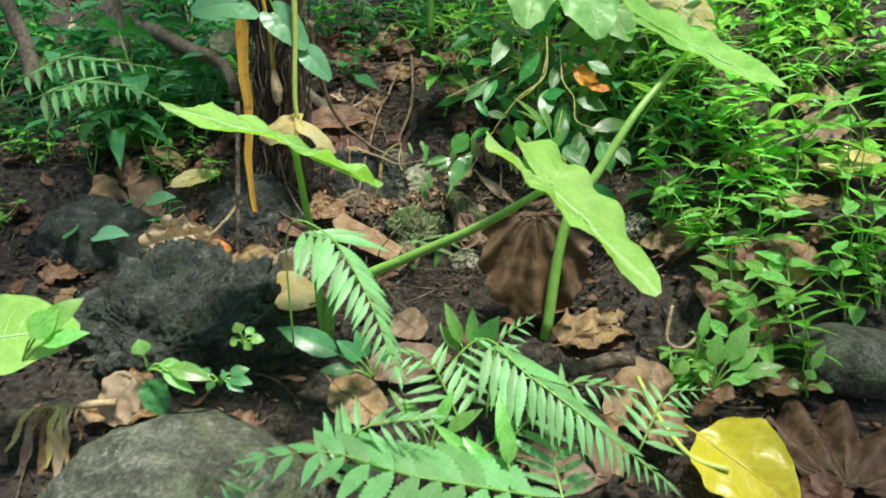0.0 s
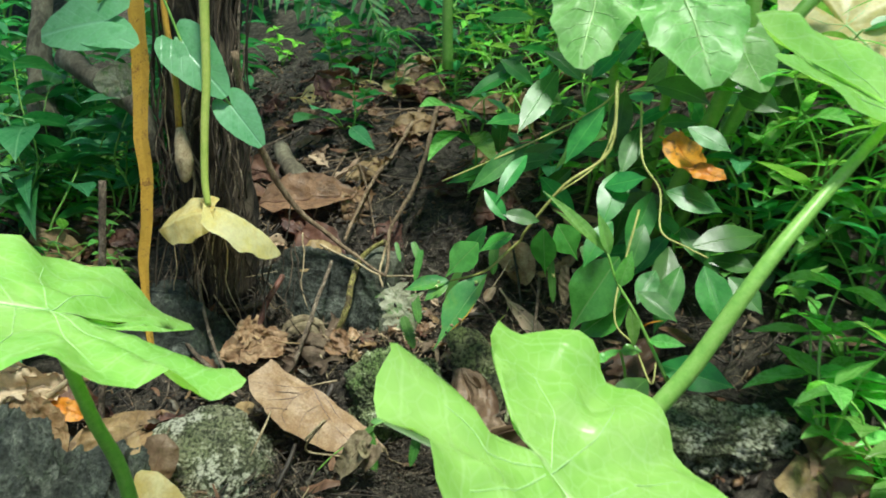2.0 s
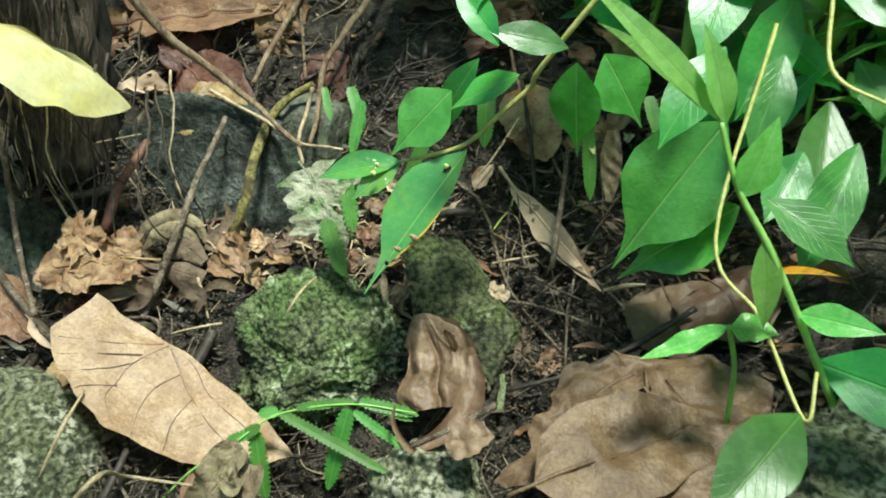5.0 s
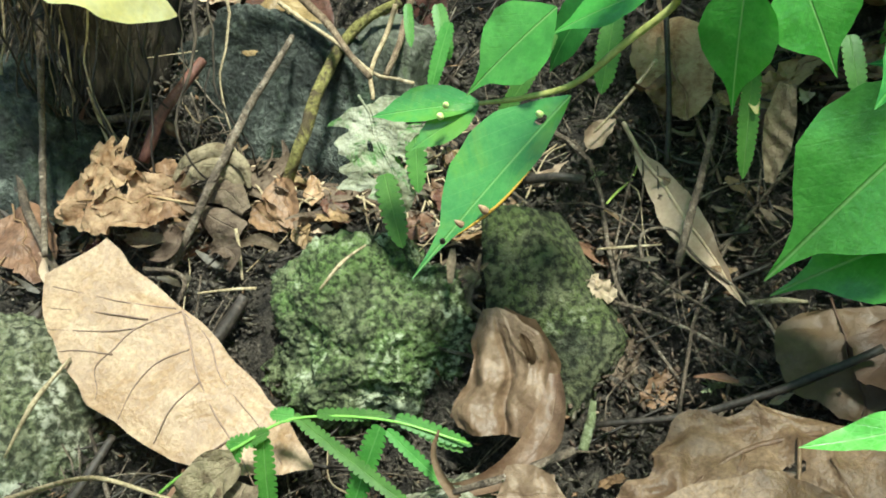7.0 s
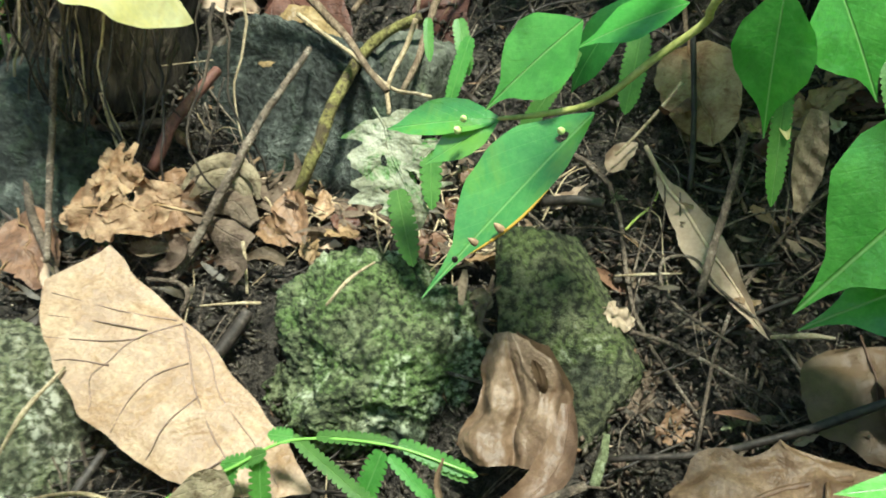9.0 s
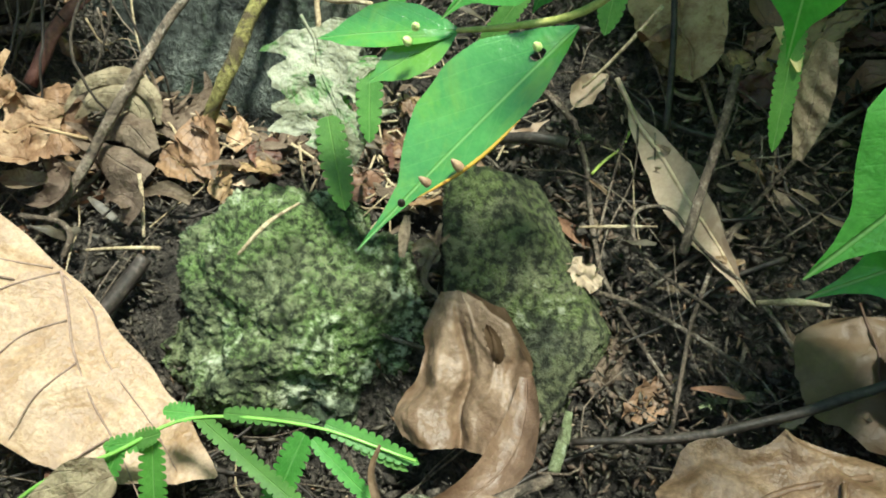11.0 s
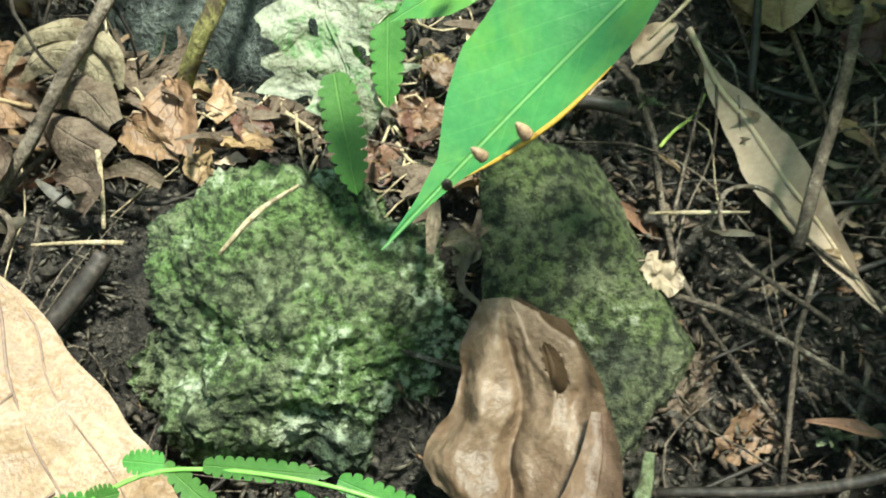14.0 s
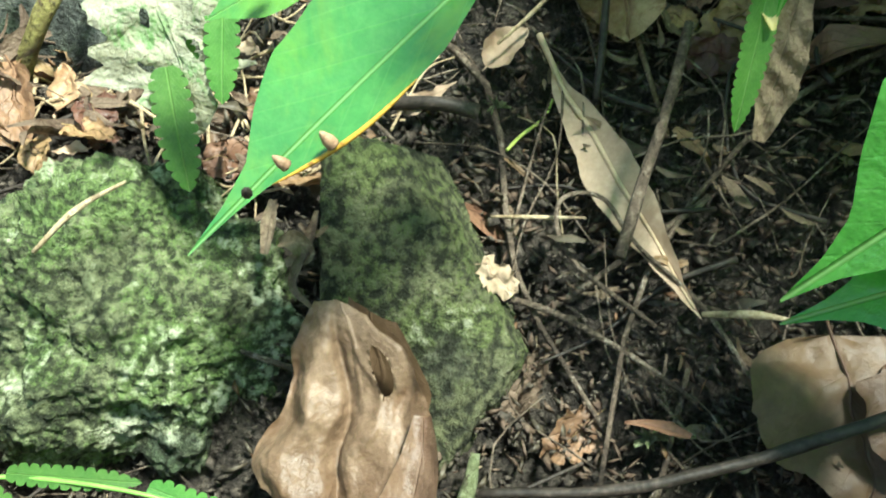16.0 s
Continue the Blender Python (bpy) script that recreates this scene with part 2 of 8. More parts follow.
M_BROWN = leaf_material("brown_dead_leaf", (0.15, 0.08, 0.045), (0.27, 0.155, 0.085), (0.09, 0.05, 0.032), 0.5, 0.10, 7, 0.9, (0.07, 0.04, 0.024), 0.65, 0.35, 0.15, 0.4, 1.0, 0.8, 50, wrinkle=1.6)
# darker dead-leaf brown; the shade these leaves lie in is part of the colour
M_MID = leaf_material("shaded_dead_leaf", (0.10, 0.056, 0.028), (0.21, 0.135, 0.08), (0.10, 0.06, 0.035), 0.5, 0.10, 6, 1.0, (0.055, 0.028, 0.014), 0.9, 0.1, 0.04, 0.35, 1.0, 0.2, 75, net=3.0, grain=0.45, blot=0.5, mesh_amt=0.08, wrinkle=1.0)
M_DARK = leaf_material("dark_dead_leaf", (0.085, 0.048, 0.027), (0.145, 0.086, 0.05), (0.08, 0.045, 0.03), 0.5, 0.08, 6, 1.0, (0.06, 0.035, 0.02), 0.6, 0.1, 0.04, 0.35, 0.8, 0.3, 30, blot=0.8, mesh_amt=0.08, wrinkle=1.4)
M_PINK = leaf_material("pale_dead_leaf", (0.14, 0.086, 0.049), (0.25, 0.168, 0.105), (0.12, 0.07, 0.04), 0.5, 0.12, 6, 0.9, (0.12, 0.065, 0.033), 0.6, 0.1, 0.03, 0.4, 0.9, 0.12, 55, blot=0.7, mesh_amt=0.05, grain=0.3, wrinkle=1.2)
M_TATTER = leaf_material("orange_brown_dead_leaf", (0.22, 0.12, 0.055), (0.42, 0.29, 0.165), (0.44, 0.33, 0.19), 0.6, 0.15, 7, 0.9, (0.15, 0.07, 0.025), 0.75, 0.2, 0.05, 0.3, 1.0, 0.15, 60, mesh_amt=0.10, wrinkle=1.8)
M_DRY = leaf_material("dry_straw_leaf", (0.44, 0.32, 0.21), (0.56, 0.43, 0.30), (0.60, 0.48, 0.34), 0.6, 0.15, 10, 0.5, (0.30, 0.19, 0.11), 0.5, 0.25, 0.05, 0.3, 0.7, 0.25, 70, blot=0.6, mesh_amt=0.15)
M_ORANGE = leaf_material("orange_leaf", (0.70, 0.24, 0.015), (0.80, 0.36, 0.03), (0.4, 0.14, 0.02), 0.5, 0.25, 6, 0.9, (0.12, 0.06, 0.02), 0.8, tint=0.15, scale=60)
M_LITTER = leaf_material("grey_brown_dead_leaf", (0.15, 0.112, 0.068), (0.27, 0.21, 0.135), (0.36, 0.29, 0.20), 0.65, 0.12, 9, 0.6, (0.08, 0.05, 0.028), 0.8, 0.2, 0.12, 0.3, 1.0, 0.6, 110, mesh_amt=0.10, wrinkle=1.6)
M_ROT = leaf_material("rotten_leaf", (0.040, 0.030, 0.021), (0.075, 0.058, 0.042), (0.05, 0.04, 0.03), 0.5, 0.0, 6, 1.0, (0.02, 0.015, 0.01), 0.7, 0.0, 0.0, 0.4, 1.0, 0.7, 120, mesh_amt=0.2)
M_GREY = leaf_material("skeleton_leaf", (0.27, 0.27, 0.17), (0.42, 0.42, 0.31), (0.48, 0.48, 0.37), 0.6, 0.3, 10, 0.7, (0.09, 0.22, 0.05), 0.85, 0.15, 0.06, 0.4, 1.0, 0.1, 70, mesh_amt=0.3, wrinkle=2.2)
M_VEIN = rough_material("leaf_vein", [(0.3, (0.18, 0.115, 0.085)), (0.6, (0.26, 0.175, 0.13)), (0.8, (0.34, 0.235, 0.175))], 80, 0.7, 0.3, 0.001)
M_RIB = rough_material("pale_rib", [(0.3, (0.36, 0.60, 0.22)), (0.6, (0.46, 0.70, 0.30)), (0.8, (0.55, 0.76, 0.38))], 30, 0.35, 0.2, 0.001, spec=0.5)
M_STEM = rough_material("green_stem", [(0.3, (0.16, 0.36, 0.06)), (0.6, (0.24, 0.46, 0.09)), (0.8, (0.30, 0.50, 0.13))], 30, 0.4, 0.2, 0.001, spec=0.5)
M_STEMY = rough_material("pale_stem", [(0.3, (0.40, 0.52, 0.10)), (0.6, (0.52, 0.62, 0.14)), (0.8, (0.60, 0.66, 0.2))], 30, 0.4, 0.2, 0.001, spec=0.5)
M_STRIP = rough_material("ochre_stalk", [(0.3, (0.42, 0.23, 0.03)), (0.55, (0.54, 0.32, 0.045)), (0.72, (0.22, 0.10, 0.025))], 18, 0.5, 0.4, 0.002, stretch=(4, 4, 0.6))
M_TWIG = rough_material("brown_twig", [(0.3, (0.06, 0.045, 0.032)), (0.52, (0.16, 0.12, 0.085)), (0.75, (0.34, 0.28, 0.21))], 70, 0.8, 1.0, 0.004, patches=(((0.035, 0.028, 0.02), 60, 0.52, 0.59, 0.85), ((0.42, 0.37, 0.29), 130, 0.58, 0.64, 0.7)))
M_STRAW = rough_material("straw", [(0.3, (0.22, 0.16, 0.09)), (0.55, (0.42, 0.33, 0.20)), (0.8, (0.60, 0.51, 0.35))], 90, 0.75, 0.9, 0.002, patches=(((0.14, 0.10, 0.06), 80, 0.54, 0.60, 0.7),))
M_MOSSTWIG = rough_material("mossy_stick", [(0.3, (0.05, 0.038, 0.018)), (0.5, (0.17, 0.15, 0.045)), (0.7, (0.33, 0.30, 0.10))], 70, 0.75, 1.0, 0.004, patches=(((0.06, 0.04, 0.025), 60, 0.50, 0.58, 0.9),))
M_RED = rough_material("red_root", [(0.3, (0.08, 0.035, 0.026)), (0.6, (0.16, 0.072, 0.052)), (0.8, (0.26, 0.145, 0.11))], 50, 0.6, 0.5, 0.001)
M_DARKTWIG = rough_material("black_stalk", [(0.3, (0.018, 0.015, 0.012)), (0.6, (0.05, 0.04, 0.032)), (0.8, (0.11, 0.085, 0.07))], 60, 0.5, 0.5, 0.001)
M_GREENTWIG = rough_material("green_twig", [(0.3, (0.30, 0.31, 0.09)), (0.55, (0.48, 0.47, 0.15)), (0.8, (0.62, 0.58, 0.24))], 70, 0.5, 0.5, 0.001)
M_VINE = rough_material("dry_vine", [(0.3, (0.10, 0.065, 0.04)), (0.55, (0.25, 0.175, 0.11)), (0.8, (0.44, 0.34, 0.23))], 60, 0.8, 1.0, 0.003, stretch=(2, 2, 0.5))
M_BARK = rough_material("fibrous_bark", [(0.25, (0.012, 0.01, 0.008)), (0.5, (0.045, 0.035, 0.026)), (0.8, (0.15, 0.115, 0.08))], 26, 0.9, 1.0, 0.008, stretch=(1, 1, 0.12))
M_TRUNK = rough_material("grey_bark", [(0.25, (0.06, 0.05, 0.035)), (0.5, (0.15, 0.13, 0.09)), (0.75, (0.27, 0.25, 0.17))], 22, 0.9, 1.0, 0.006, stretch=(1, 1, 0.4))
M_SOIL = rough_material("dark_soil", [(0.2, (0.010, 0.0085, 0.0068)), (0.45, (0.050, 0.042, 0.033)), (0.65, (0.125, 0.106, 0.083)), (0.9, (0.30, 0.26, 0.20))], 90, 0.75, 1.0, 0.012, 9, wet=0.4)
M_CRUMB = rough_material("soil_crumb", [(0.2, (0.012, 0.0098, 0.0075)), (0.5, (0.062, 0.051, 0.039)), (0.8, (0.20, 0.168, 0.128))], 330, 0.8, 0.6, 0.002)
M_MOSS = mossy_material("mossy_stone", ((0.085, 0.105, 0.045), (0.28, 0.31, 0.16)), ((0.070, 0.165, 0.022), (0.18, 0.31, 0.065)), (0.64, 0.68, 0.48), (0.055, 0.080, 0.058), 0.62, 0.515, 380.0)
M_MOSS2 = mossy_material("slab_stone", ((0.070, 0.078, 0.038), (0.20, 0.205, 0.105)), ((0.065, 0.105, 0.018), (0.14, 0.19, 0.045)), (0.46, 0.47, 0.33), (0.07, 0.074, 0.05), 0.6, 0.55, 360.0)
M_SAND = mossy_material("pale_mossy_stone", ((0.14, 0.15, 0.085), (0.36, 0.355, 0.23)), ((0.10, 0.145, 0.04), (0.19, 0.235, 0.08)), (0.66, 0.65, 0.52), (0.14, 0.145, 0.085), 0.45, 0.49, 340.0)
M_ROCK = rough_material("dark_rock", [(0.22, (0.014, 0.017, 0.014)), (0.46, (0.054, 0.062, 0.052)), (0.62, (0.112, 0.126, 0.104)), (0.82, (0.28, 0.30, 0.25))], 34, 0.65, 1.0, 0.016, 8, patches=(((0.04, 0.07, 0.03), 18, 0.50, 0.62, 0.6), ((0.30, 0.32, 0.27), 60, 0.60, 0.68, 0.7), ((0.010, 0.011, 0.009), 80, 0.55, 0.63, 0.8)))
M_ROCK2 = rough_material("grey_rock", [(0.25, (0.035, 0.037, 0.028)), (0.48, (0.09, 0.095, 0.07)), (0.62, (0.155, 0.16, 0.125)), (0.82, (0.33, 0.33, 0.27))], 22, 0.85, 0.9, 0.008, 9, patches=(((0.10, 0.14, 0.05), 14, 0.5, 0.62, 0.6), ((0.38, 0.39, 0.33), 30, 0.60, 0.68, 0.6)))
M_GALL = rough_material("brown_gall", [(0.3, (0.20, 0.12, 0.07)), (0.6, (0.34, 0.22, 0.13)), (0.8, (0.4, 0.3, 0.2))], 200, 0.5, 0.3, 0.001)
M_GALLG = rough_material("pale_gall", [(0.3, (0.45, 0.55, 0.15)), (0.6, (0.62, 0.70, 0.30)), (0.8, (0.7, 0.75, 0.45))], 200, 0.4, 0.3, 0.001)
M_LICHEN = rough_material("lichen_white", [(0.3, (0.16, 0.19, 0.08)), (0.55, (0.32, 0.37, 0.19)), (0.8, (0.52, 0.57, 0.40))], 260, 0.85, 1.0, 0.004, patches=(((0.08, 0.07, 0.04), 160, 0.52, 0.58, 0.8),))


# ---- builders ----
def smooth(a, b, x):
    u = min(max((x - a) / (b - a), 0.0), 1.0)
    return u * u * (3 - 2 * u)


KY = [-8, -2, -1, -0.6, -0.35, -0.2, -0.1, 0, 0.05, 0.1, 0.15, 0.25, 0.4, 0.6, 1, 2, 4, 12, 60]
KZ = [-0.40, -0.34, -0.30, -0.25, -0.165, -0.09, -0.045, 0.0, 0.035, 0.085, 0.13, 0.20, 0.285, 0.36, 0.55, 1.1, 2.2, 6, 26]


def ground_height(x, y):
    z = float(np.interp(y, KY, KZ))
    z -= 0.14 * smooth(0.15, 0.6, -x) * smooth(0.05, 0.4, y)
    z += 0.09 * smooth(0.12, 0.40, x) * smooth(-0.28, -0.1, y)
    z -= 0.036 * smooth(-0.17, -0.12, x) * smooth(0.0, -0.03, x) * smooth(0.06, 0.095, y) * smooth(0.17, 0.12, y)
    z -= 0.026 * smooth(0.080, 0.035, abs(x - 0.015)) * smooth(0.045, 0.015, abs(y + 0.018))
    return z


def link_mesh(name, bm, material, shade=True):
    me = bpy.data.meshes.new(name)
    bm.to_mesh(me)
    bm.free()
    if shade:
        me.polygons.foreach_set("use_smooth", [True] * len(me.polygons))
    me.materials.append(material)
    return me


def part(name, bm, material, parent, label="", m=None):
    """One mesh object under a thing or a part. bm may be a bmesh or a mesh that is shared; m is its pose in the world."""
    me = bm if isinstance(bm, bpy.types.Mesh) else link_mesh(name, bm, material)
    ob = new(name, me)
    ob.parent = parent
    base = parent.matrix_basis.copy()
    up = parent.parent
    while up:
        base = up.matrix_basis @ base
        up = up.parent
    ob.matrix_basis = base.inverted() @ (m if m is not None else Matrix())
    if label:
        ob["label"] = label
    return ob


def thing(name, at, label, category, group="", kind=""):
    ob = new(name)
    ob.empty_display_size = 0.02
    ob.matrix_basis = Matrix.Translation(at)
    return tagged(ob, label, category, group, kind)


def solid(name, bm, material, label, category, group="", kind="", m=None):
    """A thing of one mesh."""
    me = bm if isinstance(bm, bpy.types.Mesh) else link_mesh(name, bm, material)
    ob = new(name, me)
    if m is not None:
        ob.matrix_basis = m
    return tagged(ob, label, category, group, kind)


def frame_of(base, tip, n):
    base, tip, n = Vector(base), Vector(tip), Vector(n)
    y = (tip - base).normalized()
    x = y.cross(n).normalized()
    z = x.cross(y).normalized()
    return Matrix((x, y, z)).transposed().to_4x4(), base, (tip - base).length


def leaf_pose(base, tip, n=(0, -0.6, 0.8)):
    r, b, length = frame_of(base, tip, n)
    return Matrix.Translation(b) @ r, length


OUTLINES = {
    "ovate": ((0, 0.02), (0.06, 0.30), (0.18, 0.78), (0.34, 1.0), (0.55, 0.90), (0.75, 0.58), (0.9, 0.24), (1, 0.01)),
    "laurel": ((0, 0.03), (0.10, 0.38), (0.28, 0.86), (0.45, 1.0), (0.62, 0.90), (0.78, 0.56), (0.88, 0.22), (1, 0.01)),
    "drip": ((0, 0.03), (0.085, 0.38), (0.24, 0.86), (0.385, 1.0), (0.53, 0.90), (0.66, 0.56), (0.75, 0.25), (0.86, 0.10), (1, 0.01)),
    "lance": ((0, 0.06), (0.12, 0.55), (0.3, 0.95), (0.42, 1.0), (0.65, 0.72), (0.85, 0.33), (1, 0.01)),
    "broad": ((0, 0.10), (0.05, 0.50), (0.16, 0.86), (0.35, 1.0), (0.6, 0.94), (0.8, 0.68), (0.93, 0.34), (1, 0.02)),
    "wedge": ((0, 0.34), (0.05, 0.62), (0.20, 0.90), (0.42, 1.0), (0.66, 0.93), (0.85, 0.70), (0.95, 0.5), (1, 0.36)),
    "folded": ((0, 0.52), (0.06, 0.70), (0.22, 0.93), (0.42, 1.0), (0.64, 0.90), (0.84, 0.58), (0.94, 0.28), (1, 0.03)),
    "stalk": ((0, 0.9), (0.3, 1.0), (0.6, 0.75), (0.9, 0.5), (1, 0.4)),
    "strap": ((0, 0.5), (0.1, 0.9), (0.5, 1.0), (0.8, 0.8), (0.95, 0.35), (1, 0.02)),
}


def shape_point(x, y, L, W, fold, bend, wave, curl, crumple, seed, freq):
    """Bends a flat leaf: fold along the midrib, bend along its length, wavy rim, edges rolled in, crumpling."""
    h = W / 2
    if curl:
        a = curl * x / h
        r = h / curl
        z = r * (1 - math.cos(a))
        x = r * math.sin(a)
    else:
        z = 0.0
    z += fold * abs(x)
    z += wave * W * math.sin(y / L * 17 + seed + (2.1 if x > 0 else 0)) * min(abs(x) / h, 1.3) ** 2
    if bend:
        a = bend * y / L
        r = L / bend
        y, z = (r - z) * math.sin(a), r - (r - z) * math.cos(a) if bend > 0 else r - (r - z) * math.cos(a)
    p = Vector((x, y, z))
    if crumple:
        d = noise.noise_vector(p * freq / L + Vector((seed * 3.7, seed, 1.3)))
        e = noise.noise_vector(p * freq * 2.7 / L + Vector((seed, 2.3, seed * 1.9)))
        p += (d + e * 0.45) * crumple * L
    return p


def leaf_bm(L, W, outline="ovate", nu=8, nv=14, fold=0.15, bend=-0.3, wave=0.0, curl=0.0, crumple=0.0, seed=0.0, freq=5.0, tooth=0.0, ntooth=10, holes=(), ragged=0.0, asym=1.0, pleat=0.0, npleat=3.0):
    bm = bmesh.new()
    uv = bm.loops.layers.uv.new("UVMap")
    px, pw = zip(*OUTLINES[outline])
    rows, flat = [], {}
    for j in range(nv + 1):
        v = j / nv
        w = float(np.interp(v, px, pw)) * W / 2
        if tooth:
            w *= 1 - tooth * (1 - abs(math.sin(math.pi * (v * ntooth + 0.12 * math.sin(v * ntooth * 6.283)))) ** 0.7)
        row = []
        for i in range(nu + 1):
            u = i / nu * 2 - 1
            k = 1.0
            if ragged:
                k = 1 + ragged * noise.noise(Vector((v * 9 + seed, math.copysign(1, u) * 5, seed)))
            x, y = u * w * k * (asym if u < 0 else 1.0), v * L
            for hu, hv, hr in holes:
                ex, ey = x - hu * W, (y - hv * L) / 1.8
                e = math.hypot(ex, ey) / hr
                if 0.5 < e < 1.45:
                    x, y = hu * W + ex / e, hv * L + ey / e * 1.8
            co = shape_point(x, y, L, W, fold, bend, wave, curl, crumple, seed, freq)
            if pleat:
                co.z += pleat * W * math.sin(6.283 * npleat * x / W + 1.4 * math.sin(v * 5 + seed) + seed)
            vert = bm.verts.new(co)
            flat[vert] = (x / W + 0.5, y / L)
            row.append(vert)
        rows.append(row)
    for j in range(nv):
        for i in range(nu):
            q = (rows[j][i], rows[j][i + 1], rows[j + 1][i + 1], rows[j + 1][i])
            cu, cv = sum(flat[k][0] for k in q) / 4 - 0.5, sum(flat[k][1] for k in q) / 4
            if any(((cu * W - hu * W) / hr) ** 2 + ((cv - hv) * L / hr / 1.8) ** 2 < 0.9 for hu, hv, hr in holes):
                continue
            f = bm.faces.new(q)
            for lp in f.loops:
                lp[uv].uv = flat[lp.vert]
    return bm


HEART = ((0, 1.0), (12, 0.84), (28, 0.66), (50, 0.53), (80, 0.47), (110, 0.47), (135, 0.52), (152, 0.55), (163, 0.48), (171, 0.24), (176, 0.08), (180, 0.05))


def heart_bm(L, W, fold=0.1, bend=-0.3, wave=0.02, curl=0.0, crumple=0.0, seed=0.0, rings=9, lobes=1.0, freq=5.0, arms=48):
    """An arrow-shaped blade round its stalk joint at the origin, tip along +y."""
    bm = bmesh.new()
    uv = bm.loops.layers.uv.new("UVMap")
    ha, hr = zip(*HEART)
    wide = 0.60
    centre = bm.verts.new((0, 0, 0))
    flat = {centre: (0.5, 0.3)}
    ringv = []
    for k in range(1, rings + 1):
        ring = []
        for i in range(arms):
            th = (i + 0.5) / arms * 360 - 180
            r = float(np.interp(abs(th), ha, hr)) * L * (k / rings)
            x, y = math.sin(radians(th)) * r * W / (L * wide * 1.62), math.cos(radians(th)) * r
            if y < 0:
                y *= lobes
            sgn = 1.0
            z = fold * abs(x) + wave * W * math.sin(th * 0.16 + seed) * (k / rings) ** 2 * sgn
            p = Vector((x, y, z))
            if curl:
                a = curl * x / (W / 2)
                rr = W / 2 / curl
                p = Vector((rr * math.sin(a), y, z + rr * (1 - math.cos(a))))
            if bend:
                rr = L / bend
                a = p.y / rr
                p = Vector((p.x, (rr - p.z) * math.sin(a), rr - (rr - p.z) * math.cos(a)))
            if crumple:
                p += noise.noise_vector(p * freq / L + Vector((seed, seed * 2, 0.7))) * crumple * L
            vert = bm.verts.new(p)
            flat[vert] = (x / W + 0.5, 0.3 + 0.7 * y / L)
            ring.append(vert)
        ringv.append(ring)

    def face(vs):
        f = bm.faces.new(vs)
        for lp in f.loops:
            lp[uv].uv = flat[lp.vert]

    for i in range(arms - 1):
        face((centre, ringv[0][i + 1], ringv[0][i]))
        for k in range(rings - 1):
            face((ringv[k][i], ringv[k][i + 1], ringv[k + 1][i + 1], ringv[k + 1][i]))
    return bm


def tube_bm(points, radii, sides=7, steps=6, rough=0.0, seed=0.0):
    """A tapering round stalk along a smooth line through the points."""
    pts = [Vector(p) for p in points]
    if isinstance(radii, (int, float)):
        radii = [radii] * len(pts)
    if len(radii) != len(pts):
        radii = [radii[0] + (radii[-1] - radii[0]) * i / (len(pts) - 1) for i in range(len(pts))]
    ext = [pts[0] * 2 - pts[1]] + pts + [pts[-1] * 2 - pts[-2]]
    line = []
    for i in range(len(pts) - 1):
        p0, p1, p2, p3 = ext[i:i + 4]
        for k in range(steps):
            t = k / steps
            q = 0.5 * (2 * p1 + (p2 - p0) * t + (2 * p0 - 5 * p1 + 4 * p2 - p3) * t * t + (3 * p1 - p0 - 3 * p2 + p3) * t ** 3)
            line.append((q, radii[i] * (1 - t) + radii[i + 1] * t))
    line.append((pts[-1], radii[-1]))
    bm = bmesh.new()
    prev, rings = None, []
    for i, (p, r) in enumerate(line):
        d = (line[min(i + 1, len(line) - 1)][0] - line[max(i - 1, 0)][0]).normalized()
        a = prev if prev is not None else (Vector((0, 0, 1)) if abs(d.z) < 0.8 else Vector((1, 0, 0)))
        a = (a - d * a.dot(d)).normalized()
        prev = a
        b = d.cross(a)
        if rough:
            p = p + noise.noise_vector(p * 30 + Vector((seed, 0, 0))) * rough + noise.noise_vector(p * 110 + Vector((seed, 3, 0))) * rough * 0.2
        ring = []
        for s in range(sides):
            th = 2 * math.pi * s / sides
            rr = r * (1 + (0.25 * noise.noise(p * 90 + Vector((s, seed, 0))) if rough else 0))
            ring.append(bm.verts.new(p + (a * math.cos(th) + b * math.sin(th)) * rr))
        rings.append(ring)
    for r0, r1 in zip(rings, rings[1:]):
        for s in range(sides):
            bm.faces.new((r0[s], r0[(s + 1) % sides], r1[(s + 1) % sides], r1[s]))
    bm.faces.new(rings[0][::-1])
    bm.faces.new(rings[-1])
    return bm


def stone_bm(rad, seed, amp=0.22, freq=2.2, sub=5, flat=(), grit=0.0, knob=0.0):
    """A worn stone: a ball pushed about at three scales, with some sides cut flat."""
    bm = bmesh.new()
    bmesh.ops.create_icosphere(bm, subdivisions=sub, radius=1.0)
    off = Vector((seed * 7.1, seed * 3.3, seed))
    cuts = [(Vector(c[:3]).normalized(), c[3]) for c in flat]
    for v in bm.verts:
        p = v.co.copy()
        for _ in range(4):
            for c, d in cuts:
                k = p.dot(c) - d
                if k > 0:
                    p -= c * k * 0.95
        q = v.co * freq + off
        d = noise.noise(q) * amp + noise.noise(q * 2.3) * amp * 0.45 + noise.noise(q * 5.1) * amp * 0.22 + noise.noise(q * 12) * amp * 0.16 + noise.noise(q * 26) * amp * 0.09 + grit * (noise.noise(q * 55) + 0.6 * noise.noise(q * 110)) - (knob * noise.voronoi(q * 9)[0][0] + knob * 0.6 * noise.voronoi(q * 21)[0][0] + knob * 2.6 * noise.voronoi(q * 1.7 + noise.noise_vector(q * 2) * 0.3)[0][0] - knob * 1.2 if knob else 0.0)
        p += v.co * d
        v.co = Vector((p.x * rad[0], p.y * rad[1], p.z * rad[2]))
    return bm


